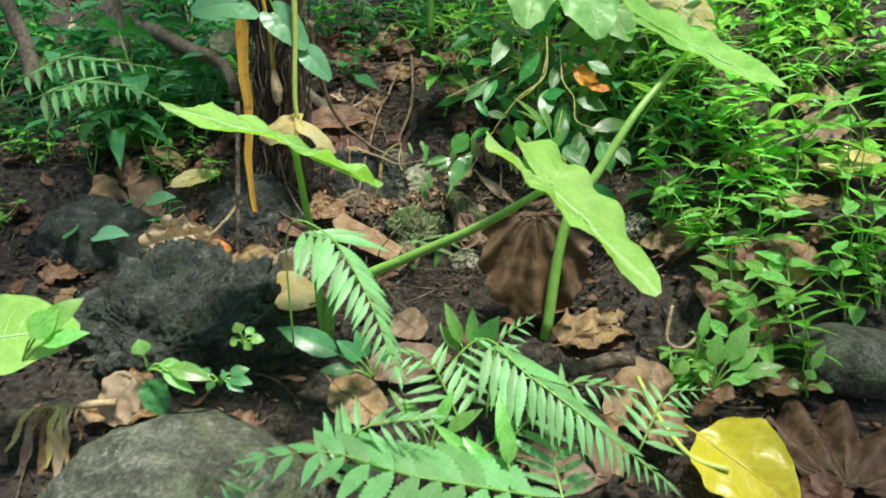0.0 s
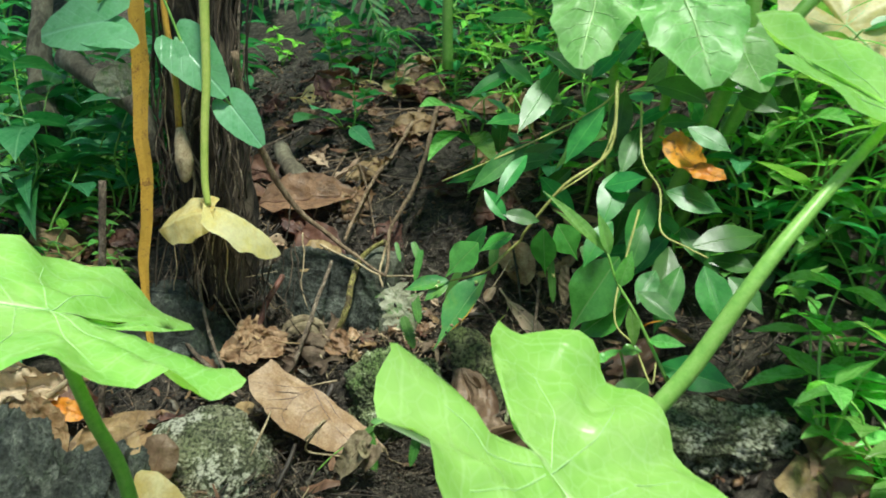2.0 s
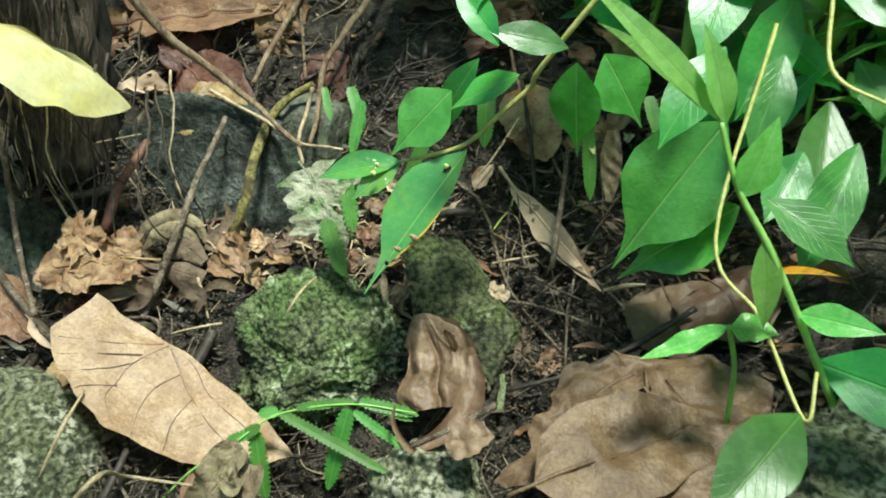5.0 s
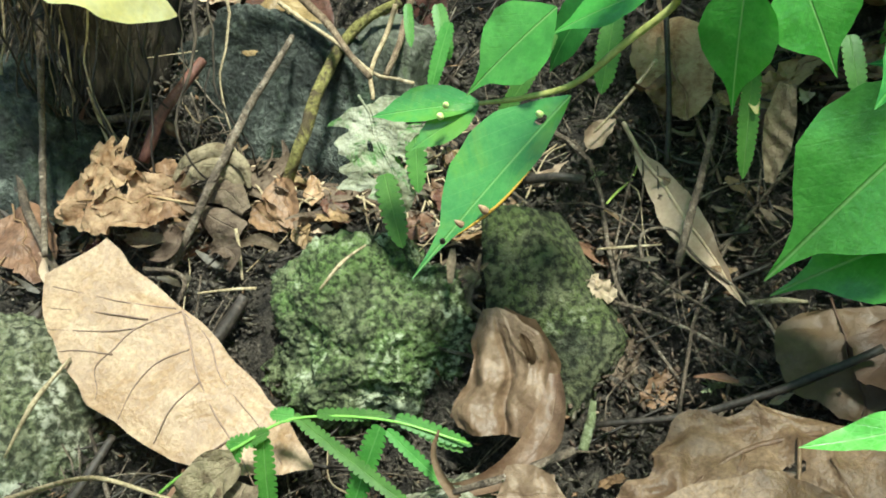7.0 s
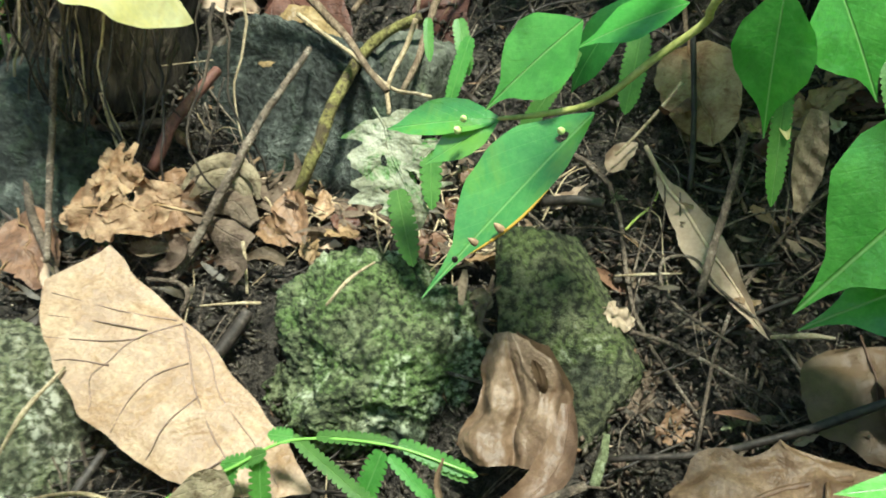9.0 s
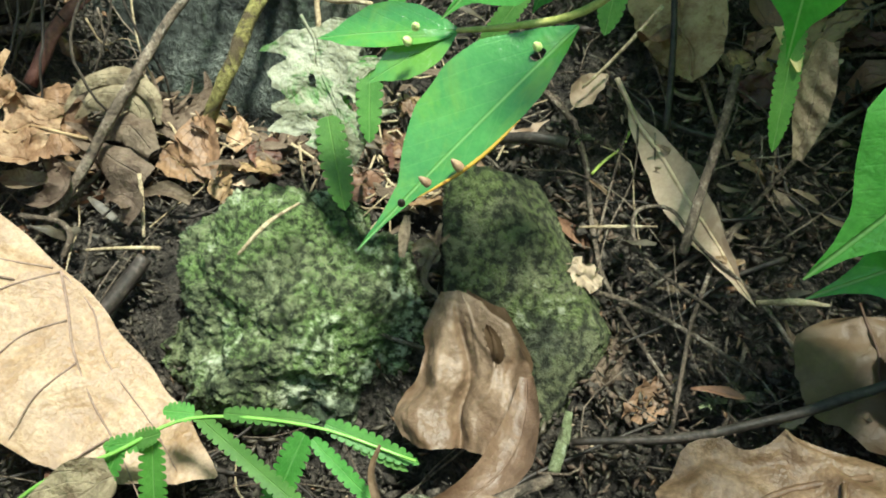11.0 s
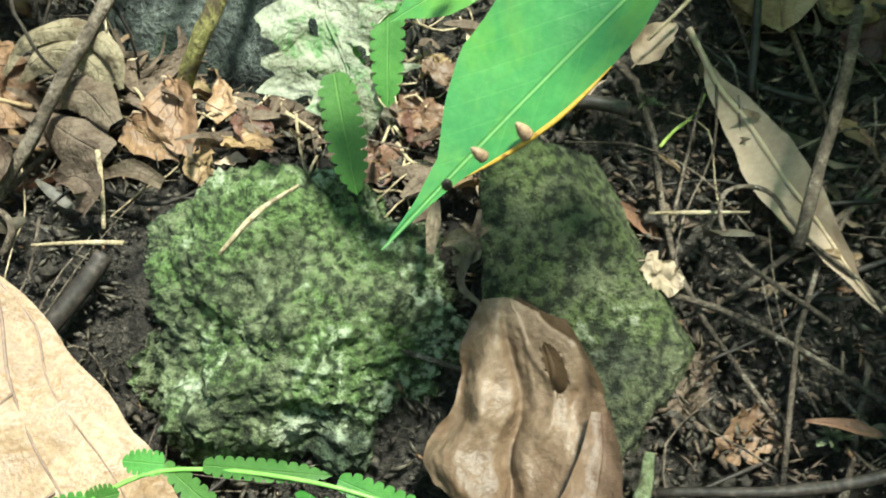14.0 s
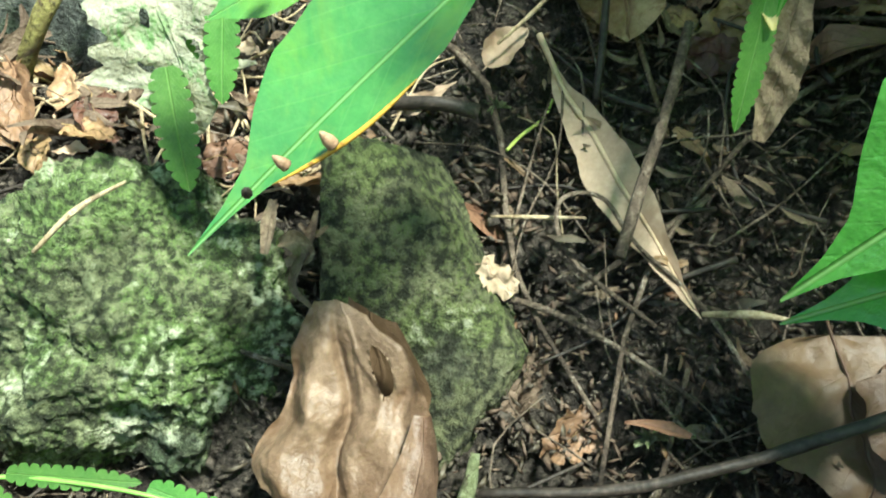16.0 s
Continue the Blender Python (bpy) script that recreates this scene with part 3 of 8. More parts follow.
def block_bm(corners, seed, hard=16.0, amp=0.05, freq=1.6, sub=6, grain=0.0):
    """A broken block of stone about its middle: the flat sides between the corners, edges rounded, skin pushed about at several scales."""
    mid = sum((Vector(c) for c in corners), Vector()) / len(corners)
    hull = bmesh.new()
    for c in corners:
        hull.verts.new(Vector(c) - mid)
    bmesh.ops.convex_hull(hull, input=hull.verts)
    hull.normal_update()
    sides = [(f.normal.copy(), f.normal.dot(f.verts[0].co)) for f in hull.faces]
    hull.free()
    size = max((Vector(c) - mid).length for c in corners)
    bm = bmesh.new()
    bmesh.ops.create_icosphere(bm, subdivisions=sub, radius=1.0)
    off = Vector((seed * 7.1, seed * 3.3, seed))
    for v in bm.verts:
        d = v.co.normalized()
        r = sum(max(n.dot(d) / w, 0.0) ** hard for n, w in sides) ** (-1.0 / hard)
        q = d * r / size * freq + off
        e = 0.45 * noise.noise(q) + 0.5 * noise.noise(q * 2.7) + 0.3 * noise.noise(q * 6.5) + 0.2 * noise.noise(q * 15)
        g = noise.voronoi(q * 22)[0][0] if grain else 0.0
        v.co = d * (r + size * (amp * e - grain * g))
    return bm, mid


def stone(name, at, rad, seed, material, label, rot=(0, 0, 0), amp=0.2, freq=1.6, sub=5, flat=(), category="stone", grit=0.0, knob=0.0):
    return solid(name, stone_bm(rad, seed, amp, freq, sub, flat, grit, knob), material, label, category, m=pose(*at, *rot))


def rib_bm(L, w, k, r):
    """The midrib and short stalk of a leaf that is bent in the way k tells."""
    g = k.get
    pts = [shape_point(0.0, v * L, L, w, g("fold", 0.15), g("bend", -0.3), g("wave", 0.0), g("curl", 0.0), g("crumple", 0.0), g("seed", 0.0), g("freq", 5.0)) + Vector((0, 0, r * 0.3)) for v in (0.0, 0.12, 0.25, 0.38, 0.5, 0.62, 0.75, 0.88, 0.96)]
    pts.insert(0, pts[0] * 2 - pts[1] + Vector((0, 0, r)))
    return tube_bm(pts, (r, r * 0.35), 5, 2)


def dead_leaf(base, tip, w, material, label, n=(0, -0.6, 0.8), outline="broad", name="dead_leaf", **k):
    m, length = leaf_pose(base, tip, n)
    k["crumple"] = k.get("crumple", 0.05)
    k.setdefault("seed", random.random() * 20)
    k.setdefault("nu", 12)
    k.setdefault("nv", 18)
    leaf = thing(name, base, label, "leaf", "fallen leaves")
    part("blade", leaf_bm(length, w, outline, **k), material, leaf, m=m)
    part("midrib", rib_bm(length, w, k, min(0.0011, length * 0.012)), material, leaf, m=m)
    return leaf


def ribbon_bm(points, widths, n, curl=0.0, nu=6, steps=6, wave=0.0):
    """A strip of leaf along a smooth line, hollow across."""
    pts = [Vector(p) for p in points]
    widths = [float(w) for w in np.interp(np.linspace(0, 1, len(pts)), np.linspace(0, 1, len(widths)), widths)]
    ext = [pts[0] * 2 - pts[1]] + pts + [pts[-1] * 2 - pts[-2]]
    line = []
    for i in range(len(pts) - 1):
        p0, p1, p2, p3 = ext[i:i + 4]
        for k in range(steps + (i == len(pts) - 2)):
            t = k / steps
            q = 0.5 * (2 * p1 + (p2 - p0) * t + (2 * p0 - 5 * p1 + 4 * p2 - p3) * t * t + (3 * p1 - p0 - 3 * p2 + p3) * t ** 3)
            line.append((q, widths[i] * (1 - t) + widths[i + 1] * t))
    bm = bmesh.new()
    uv = bm.loops.layers.uv.new("UVMap")
    n, rows = Vector(n), []
    for i, (p, w) in enumerate(line):
        d = (line[min(i + 1, len(line) - 1)][0] - line[max(i - 1, 0)][0]).normalized()
        s = d.cross(n).normalized()
        up = s.cross(d)
        rows.append([bm.verts.new(p + s * u * w / 2 + up * (curl * u * u * w / 2 + wave * w * math.sin(i * 0.9 + u * 4))) for u in [2 * j / nu - 1 for j in range(nu + 1)]])
    for i in range(len(rows) - 1):
        for j in range(nu):
            f = bm.faces.new((rows[i][j], rows[i][j + 1], rows[i + 1][j + 1], rows[i + 1][j]))
            for lp, (a, b) in zip(f.loops, ((i, j), (i, j + 1), (i + 1, j + 1), (i + 1, j))):
                lp[uv].uv = (b / nu, a / len(rows))
    return bm


def veined_leaf(base, tip, w, material, label, n, outline, veins, r=0.0006, fan=(0.0, 0), **k):
    """A fallen leaf with its blade and each raised vein as parts; vein points lie in the flat blade."""
    m, L = leaf_pose(base, tip, n)
    leaf = thing("dead_leaf", base, label, "leaf", "fallen leaves")
    bm = leaf_bm(L, w, outline, **k)
    if fan[1]:
        for v in bm.verts:
            v.co.z += fan[0] * math.cos(fan[1] * math.atan2(v.co.x, v.co.y + 0.01)) * math.hypot(v.co.x, v.co.y)
    part("blade", bm, material, leaf, m=m)
    for j, line in enumerate(veins):
        pts = [shape_point(x, y, L, w, k.get("fold", 0.15), k.get("bend", -0.3), k.get("wave", 0.0), k.get("curl", 0.0), k.get("crumple", 0.0), k.get("seed", 0.0), k.get("freq", 5.0)) + Vector((0, 0, 0.0003)) for x, y in line]
        for p in pts:
            p.z += fan[0] * math.hypot(p.x, p.y) if fan[1] else 0.0
        a = r * (1.4 if j == 0 else 1.0)
        part("vein", tube_bm(pts, (a, a * 0.35), 6, 5), M_VEIN if material is M_TAN else material, leaf, "dark raised vein" if j == 0 else "", m=m)
    return leaf


def stick(points, r, material, label, name="stick", category="stick", group="fallen sticks", rough=0.0015, **k):
    at = Vector(points[0])
    bm = tube_bm([Vector(p) - at for p in points], r, rough=rough, seed=random.random() * 9, **k)
    return solid(name, bm, material, label, category, group, m=Matrix.Translation(at))


def add_leaf(plant, base, tip, w, material, n=(0, -0.6, 0.8), outline="laurel", label="", **k):
    m, length = leaf_pose(base, tip, n)
    k.setdefault("seed", random.random() * 20)
    return part("leaf", leaf_bm(length, w, outline, **k), material, plant, label, m=m)


def add_stem(plant, points, r, material, name="stem", label="", **k):
    at = Vector(points[0])
    return part(name, tube_bm([Vector(p) - at for p in points], r, **k), material, plant, label, m=Matrix.Translation(at))


# ---- ground ----
def axis(lo, hi, step, ends):
    a = list(np.arange(lo, hi, step))
    left, right, s = [], [], step
    while (left[-1] if left else lo) > ends[0]:
        s = min(s * 1.2, 0.007) if max(abs(left[-1] if left else lo), abs(right[-1] if right else 0)) < 0.9 else s * 1.25
        left.append((left[-1] if left else lo) - s)
    s = step
    while (right[-1] if right else a[-1]) < ends[1]:
        s = min(s * 1.2, 0.007) if max(abs(left[-1] if left else lo), abs(right[-1] if right else 0)) < 0.9 else s * 1.25
        right.append((right[-1] if right else a[-1]) + s)
    return left[::-1] + a + right


def build_ground():
    xs = axis(-0.20, 0.25, 0.002, (-70, 70))
    ys = axis(-0.12, 0.20, 0.002, (-40, 70))
    verts, faces = [], []
    for y in ys:
        for x in xs:
            p = Vector((x, y, 0))
            near = 1.0 if abs(x) < 1.5 and abs(y) < 2 else 0.0
            hero = smooth(0.35, 0.15, abs(x)) * smooth(0.3, 0.15, abs(y))
            d = (noise.noise(p * 9) * 0.014 + noise.noise(p * 27) * 0.007) * (1 - 0.65 * hero)
            if near:
                d += noise.noise(p * 75) * 0.003 + noise.noise(p * 180) * 0.002 + hero * (noise.noise(p * 230) * 0.0030 + noise.noise(p * 480) * 0.0018)
            verts.append((x, y, ground_height(x, y) - 0.006 + d))
    w = len(xs)
    for j in range(len(ys) - 1):
        for i in range(w - 1):
            faces.append((j * w + i, j * w + i + 1, (j + 1) * w + i + 1, (j + 1) * w + i))
    me = bpy.data.meshes.new("ground")
    me.from_pydata(verts, [], faces)
    me.polygons.foreach_set("use_smooth", [True] * len(faces))
    me.materials.append(M_SOIL)
    return tagged(new("ground", me), "dark damp soil bank rising into the forest", "ground", kind="structure")


build_ground()


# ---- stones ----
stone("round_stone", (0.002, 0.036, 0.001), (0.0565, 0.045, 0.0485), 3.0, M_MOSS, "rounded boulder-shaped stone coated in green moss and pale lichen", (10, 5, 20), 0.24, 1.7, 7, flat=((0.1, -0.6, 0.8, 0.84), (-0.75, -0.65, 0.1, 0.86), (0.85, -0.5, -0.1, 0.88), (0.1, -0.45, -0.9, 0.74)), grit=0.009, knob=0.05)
# slab corners placed to fit the camera's view, the back ones guessed
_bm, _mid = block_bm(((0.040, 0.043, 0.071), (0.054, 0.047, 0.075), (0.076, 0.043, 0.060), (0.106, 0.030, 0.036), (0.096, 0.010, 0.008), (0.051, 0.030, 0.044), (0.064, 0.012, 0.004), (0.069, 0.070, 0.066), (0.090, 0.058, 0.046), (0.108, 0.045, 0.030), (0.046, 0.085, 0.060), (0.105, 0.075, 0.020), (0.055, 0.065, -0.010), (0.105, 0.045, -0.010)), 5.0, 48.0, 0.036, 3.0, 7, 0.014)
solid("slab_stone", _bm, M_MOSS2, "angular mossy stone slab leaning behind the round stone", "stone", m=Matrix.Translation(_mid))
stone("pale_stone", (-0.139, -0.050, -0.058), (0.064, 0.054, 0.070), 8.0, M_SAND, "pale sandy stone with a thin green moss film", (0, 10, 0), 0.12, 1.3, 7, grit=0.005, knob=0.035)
stone("dark_rock", (-0.27, -0.165, -0.115), (0.14, 0.12, 0.145), 11.0, M_ROCK, "dark pitted volcanic rock with thin moss", (0, 8, -15), 0.34, 2.0, 7, grit=0.012, flat=((0, -0.4, 1, 0.6),), category="rock")
stone("grey_rock", (-0.195, -0.42, -0.215), (0.145, 0.12, 0.10), 14.0, M_ROCK2, "grey-green smooth rock low in front", (0, 0, 10), 0.16, 1.2, 6, category="rock")
stone("back_rock", (-0.47, 0.02, -0.01), (0.10, 0.08, 0.07), 17.0, M_ROCK, "dark rock under dead leaves", (0, 0, 0), 0.22, 1.8, 5, category="rock")
stone("side_rock", (-0.245, 0.048, 0.018), (0.085, 0.055, 0.075), 19.0, M_ROCK, "dark blue-green damp rock face below the roots", (0, 0, 0), 0.22, 1.9, 6, flat=((0.2, -1, 0.3, 0.5), (-0.6, -0.6, 0.6, 0.6)), category="rock")
stone("wall_rock", (-0.108, 0.122, 0.062), (0.080, 0.040, 0.066), 21.0, M_ROCK, "dark damp rock face behind the roots", (0, 0, -6), 0.20, 1.9, 6, flat=((0.05, -1, 0.2, 0.45),), category="rock", grit=0.01)
_bm, _mid = block_bm(((-0.058, 0.096, 0.02), (-0.030, 0.092, 0.02), (-0.052, 0.112, 0.125), (-0.022, 0.112, 0.125), (-0.058, 0.15, 0.02), (-0.03, 0.15, 0.02), (-0.05, 0.15, 0.13), (-0.02, 0.15, 0.13)), 9.0, 14.0, 0.09, 2.4, 6, 0.01)
solid("bank_rock", _bm, M_ROCK2, "upright grey rock edge set in the bank", "rock", m=Matrix.Translation(_mid))
stone("river_stone", (0.5209, -0.2313, -0.0942), (0.075, 0.06, 0.042), 23.0, M_ROCK2, "smooth grey stone half sunk in soil", (0, 5, -10), 0.08, 1.2, 5)
stone("low_stone", (0.0771, -0.0359, -0.0197), (0.028, 0.02, 0.02), 25.0, M_SAND, "small pale stone with moss beside litter", (0, 0, 0), 0.2, 1.6, 5)
stone("flat_stone", (0.2753, -0.0589, 0.0255), (0.06, 0.04, 0.03), 27.0, M_SAND, "pale mossy stone under the weeds", (0, 0, 0), 0.34, 1.9, 6, knob=0.06)
stone("root_stone", (-0.0440, 0.1311, 0.1127), (0.02, 0.018, 0.018), 29.0, M_ROCK2, "small grey stone set in the bank", (0, 0, 0), 0.2, 1.6, 4)

# ---- fallen leaves by the round stone ----
veined_leaf((-0.1040, -0.0180, 0.0460), (0.0060, -0.0260, -0.0225), 0.088, M_TAN, "large tan fallen leaf with dark veins leaning on stones", (0.42, -0.50, 0.75), "folded", (
    ((-0.0055, 0.0461), (0.0010, 0.0571), (0.0087, 0.0708), (0.0138, 0.0868), (0.0176, 0.1006), (0.0202, 0.1109), (0.0221, 0.1186)),
    ((-0.0055, 0.0461), (0.0126, 0.0417), (0.0241, 0.0411), (0.0329, 0.0423), (0.0380, 0.0492), (0.0410, 0.0528)),
    ((0.0252, 0.0423), (0.0350, 0.0319), (0.0400, 0.0288)),
    ((0.0126, 0.0417), (0.0224, 0.0322), (0.0350, 0.0190)),
    ((-0.0044, 0.0430), (0.0098, 0.0268), (0.0232, 0.0058)),
    ((0.0069, 0.0413), (0.0189, 0.0252), (0.0290, 0.0118)),
    ((-0.0055, 0.0461), (-0.0038, 0.0629), (0.0017, 0.0789), (0.0064, 0.1016), (0.0098, 0.1201)),
    ((0.0041, 0.0604), (0.0152, 0.0561), (0.0275, 0.0580), (0.0404, 0.0656)),
    ((0.0099, 0.0739), (0.0236, 0.0757), (0.0371, 0.0824)),
    ((0.0174, 0.0978), (0.0289, 0.0974), (0.0333, 0.1019))), 0.0004, nu=24, nv=34, fold=0.06, bend=0.12, crumple=0.022, seed=2, ragged=0.05, asym=0.16)
def draped_bm(rows, folds, out, holes=(), nu=56, steps=9):
    """A limp leaf hanging in folds: each row gives its left and right edge; folds are (place, depth, width) across it."""
    bm = bmesh.new()
    uv = bm.loops.layers.uv.new("UVMap")
    out = Vector(out).normalized()
    lines = []
    for side in (0, 1):
        pts = [Vector(r[side]) for r in rows]
        ext = [pts[0] * 2 - pts[1]] + pts + [pts[-1] * 2 - pts[-2]]
        line = []
        for i in range(len(pts) - 1):
            p0, p1, p2, p3 = ext[i:i + 4]
            for k in range(steps + (i == len(pts) - 2)):
                t = k / steps
                line.append(0.5 * (2 * p1 + (p2 - p0) * t + (2 * p0 - 5 * p1 + 4 * p2 - p3) * t * t + (3 * p1 - p0 - 3 * p2 + p3) * t ** 3))
        lines.append(line)
    nv = len(lines[0]) - 1
    grid, flat = [], {}
    for j in range(nv + 1):
        v = j / nv
        a, b = lines[0][j], lines[1][j]
        w = (b - a).length
        row = []
        for i in range(nu + 1):
            u, vv = i / nu, v
            for hu, hv, ru, rv in holes:
                e = math.hypot((u - hu) / ru, (vv - hv) / rv)
                if 0.76 < e < 1.24:
                    u, vv = hu + (u - hu) / e, hv + (vv - hv) / e
            jj = min(max(vv * nv, 0), nv - 1e-6)
            k = int(jj)
            a, b = lines[0][k].lerp(lines[0][k + 1], jj - k), lines[1][k].lerp(lines[1][k + 1], jj - k)
            d = sum(q * (0.75 + 0.5 * noise.noise(Vector((c * 7, vv * 4, 2)))) * math.exp(-((u - c - 0.09 * math.sin(vv * 4.5 + c * 9) - 0.04 * math.sin(vv * 11 + c * 5)) / wd) ** 2) for c, q, wd in folds) * min(1.0, 0.12 + vv * 1.5)
            p = a.lerp(b, u) + out * d * min(1.0, w / 0.03)
            p += noise.noise_vector(p * 90 + Vector((3, 1, 7))) * 0.0022 + noise.noise_vector(p * 420) * 0.0003
            vert = bm.verts.new(p)
            flat[vert] = (u, vv)
            row.append(vert)
        grid.append(row)
    for j in range(nv):
        for i in range(nu):
            q = (grid[j][i], grid[j][i + 1], grid[j + 1][i + 1], grid[j + 1][i])
            cu, cv = sum(flat[k][0] for k in q) / 4, sum(flat[k][1] for k in q) / 4
            if any(((cu - hu) / ru) ** 2 + ((cv - hv) / rv) ** 2 < 0.97 for hu, hv, ru, rv in holes):
                continue
            f = bm.faces.new(q)
            for lp in f.loops:
                lp[uv].uv = flat[lp.vert]
    return bm


limp = thing("dead_leaf", (0.075, -0.015, 0.006), "limp brown leaf hanging in folds with an oval hole", "leaf", "fallen leaves")
part("blade", draped_bm((((0.0560, 0.014, 0.0435), (0.070, 0.011, 0.0460)), ((0.0545, 0.012, 0.037), (0.0815, 0.006, 0.0420)), ((0.0555, 0.008, 0.025), (0.0885, 0.003, 0.035)), ((0.0555, 0.002, 0.017), (0.0920, -0.002, 0.028)), ((0.0530, -0.004, 0.009), (0.0935, -0.008, 0.021)), ((0.0580, -0.009, 0.003), (0.0900, -0.014, 0.012))),
    ((0.0, -0.0050, 0.07), (0.25, 0.0060, 0.13), (0.45, -0.0065, 0.05), (0.56, 0.0015, 0.04), (0.97, -0.0030, 0.07)), (0.15, -0.85, 0.5), ((0.70, 0.32, 0.070, 0.115),), 90, 16), M_PINK, limp)
part("tail", ribbon_bm(((0.0900, 0.000, 0.0320), (0.0930, -0.008, 0.0255), (0.0935, -0.018, 0.0180), (0.0885, -0.027, 0.0105), (0.0790, -0.034, 0.0040), (0.0690, -0.038, 0.0010), (0.0640, -0.038, 0.0055)), (0.004, 0.009, 0.013, 0.011, 0.007, 0.004, 0.001), (-0.1, -0.85, 0.5), 0.55, 12, 8, 0.03), M_PINK, limp, "curled tail of the leaf")
# leaf layer added behind the hole; its dark colour stands in for shade
part("inner_fold", draped_bm((((0.062, 0.021, 0.042), (0.076, 0.017, 0.043)), ((0.064, 0.017, 0.030), (0.086, 0.011, 0.034)), ((0.064, 0.010, 0.016), (0.090, 0.005, 0.022)), ((0.066, 0.002, 0.006), (0.090, -0.003, 0.012))), ((0.5, -0.003, 0.2),), (0.15, -0.85, 0.5), (), 20, 8), M_DARK, limp, "inner fold behind the hole, darkened as if in shade")
solid("dead_leaf", ribbon_bm(((0.0736, -0.0460, 0.0044), (0.0669, -0.0450, 0.0100), (0.0628, -0.0430, 0.0172), (0.0629, -0.0400, 0.0239)), (0.004, 0.003, 0.002, 0.001), (-0.1, -0.85, 0.5), 0.6, 6, 6), M_PINK, "thin curled shred of brown leaf", "leaf", "fallen leaves")
dead_leaf((0.0896, 0.1000, 0.0935), (0.1490, 0.0560, 0.0475), 0.0175, M_DRY, "narrow straw-coloured fallen leaf lying on soil", (-0.2, -0.85, 0.5), "laurel", nu=16, nv=34, fold=0.45, bend=0.15, crumple=0.022, seed=6, wave=0.03, asym=0.7, ragged=0.12)
dead_leaf((-0.1060, 0.0250, 0.0520), (-0.1690, 0.0080, 0.0490), 0.036, M_TATTER, "tattered orange-brown leaf fragment with torn rim", (0.1, -0.75, 0.65), "folded", nu=30, nv=44, crumple=0.075, seed=7, freq=7, ragged=0.35, bend=-0.5, holes=((0.1, 0.35, 0.0016), (-0.18, 0.7, 0.0014)))
dead_leaf((-0.1560, 0.0300, 0.0600), (-0.1250, 0.0240, 0.0640), 0.024, M_TATTER, "torn orange-brown leaf remnant", (0.2, -0.8, 0.6), "broad", nu=18, nv=24, crumple=0.09, seed=7.5, freq=7, ragged=0.9)
rolled = thing("dead_leaf", (-0.1036, 0.0553, 0.0478), "dry grey-brown leaf rolled in layers over a stick", "leaf", "fallen leaves")
for pts, w in ((((-0.1178, 0.0427, 0.0536), (-0.1117, 0.0469, 0.0655), (-0.0979, 0.0513, 0.0716), (-0.0801, 0.0479, 0.0682), (-0.0744, 0.0453, 0.0582)), (0.002, 0.006, 0.008, 0.006, 0.002)),
               (((-0.1131, 0.0440, 0.0519), (-0.1045, 0.0461, 0.0624), (-0.0912, 0.0465, 0.0656), (-0.0839, 0.0467, 0.0597), (-0.0859, 0.0418, 0.0519)), (0.002, 0.012, 0.008, 0.009, 0.003)),
               (((-0.0994, 0.0417, 0.0495), (-0.0856, 0.0417, 0.0561), (-0.0724, 0.0394, 0.0492)), (0.004, 0.016, 0.006)),
               (((-0.1015, 0.0408, 0.0448), (-0.0835, 0.0341, 0.0435), (-0.0717, 0.0353, 0.0403)), (0.004, 0.018, 0.010))):
    part("fold", ribbon_bm(pts, w, (0.05, -0.8, 0.6), -0.5, 8, 7, 0.05), M_LITTER, rolled)
for pts, w in ((((-0.1156, 0.0328, 0.0365), (-0.0986, 0.0229, 0.0347), (-0.1009, 0.0186, 0.0283), (-0.1128, 0.0193, 0.0239)), (0.004, 0.009, 0.009, 0.003)), (((-0.1299, 0.0228, 0.0291), (-0.1150, 0.0188, 0.0316), (-0.1063, 0.0256, 0.0328)), (0.003, 0.009, 0.004)), (((-0.0811, 0.0244, 0.0318), (-0.0743, 0.0248, 0.0360), (-0.0674, 0.0242, 0.0332), (-0.0696, 0.0220, 0.0261)), (0.004, 0.009, 0.009, 0.004)), (((-0.0721, 0.0329, 0.0335), (-0.0600, 0.0327, 0.0390), (-0.0529, 0.0366, 0.0355)), (0.003, 0.006, 0.004))):
    solid("dead_leaf", ribbon_bm(pts, w, (0.05, -0.7, 0.7), 0.8, 8, 6, 0.03), M_LITTER, "curled dry scrap of leaf in litter", "leaf", "fallen leaves")
dead_leaf((-0.1441, 0.0522, 0.0496), (-0.1139, 0.0444, 0.0399), 0.034, M_BROWN, "reddish brown leaf fragment in litter", (0, -0.8, 0.6), crumple=0.07, seed=8.4)
dead_leaf((-0.0760, 0.0500, 0.0480), (-0.0560, 0.0450, 0.0400), 0.016, M_BROWN, "reddish brown leaf piece under straw", (0, -0.8, 0.6), "lance", crumple=0.09, seed=8.7, curl=1.0)
dead_leaf((-0.0705, 0.0644, 0.0599), (-0.0518, 0.0452, 0.0423), 0.02, M_BROWN, "dark red-brown curled leaf piece", (0.2, -0.9, 0.4), "lance", crumple=0.07, seed=8.9, curl=1.0)
dead_leaf((-0.0082, 0.0340, 0.1089), (0.0162, 0.0220, 0.0724), 0.034, M_GREY, "decaying skeleton leaf with white and green patches", (0.1, -0.85, 0.5), "folded", nu=26, nv=40, fold=0.1, crumple=0.04, seed=9, freq=7, ragged=0.8, holes=((0.1, 0.35, 0.0014), (-0.15, 0.6, 0.0016), (0.2, 0.62, 0.0012)))
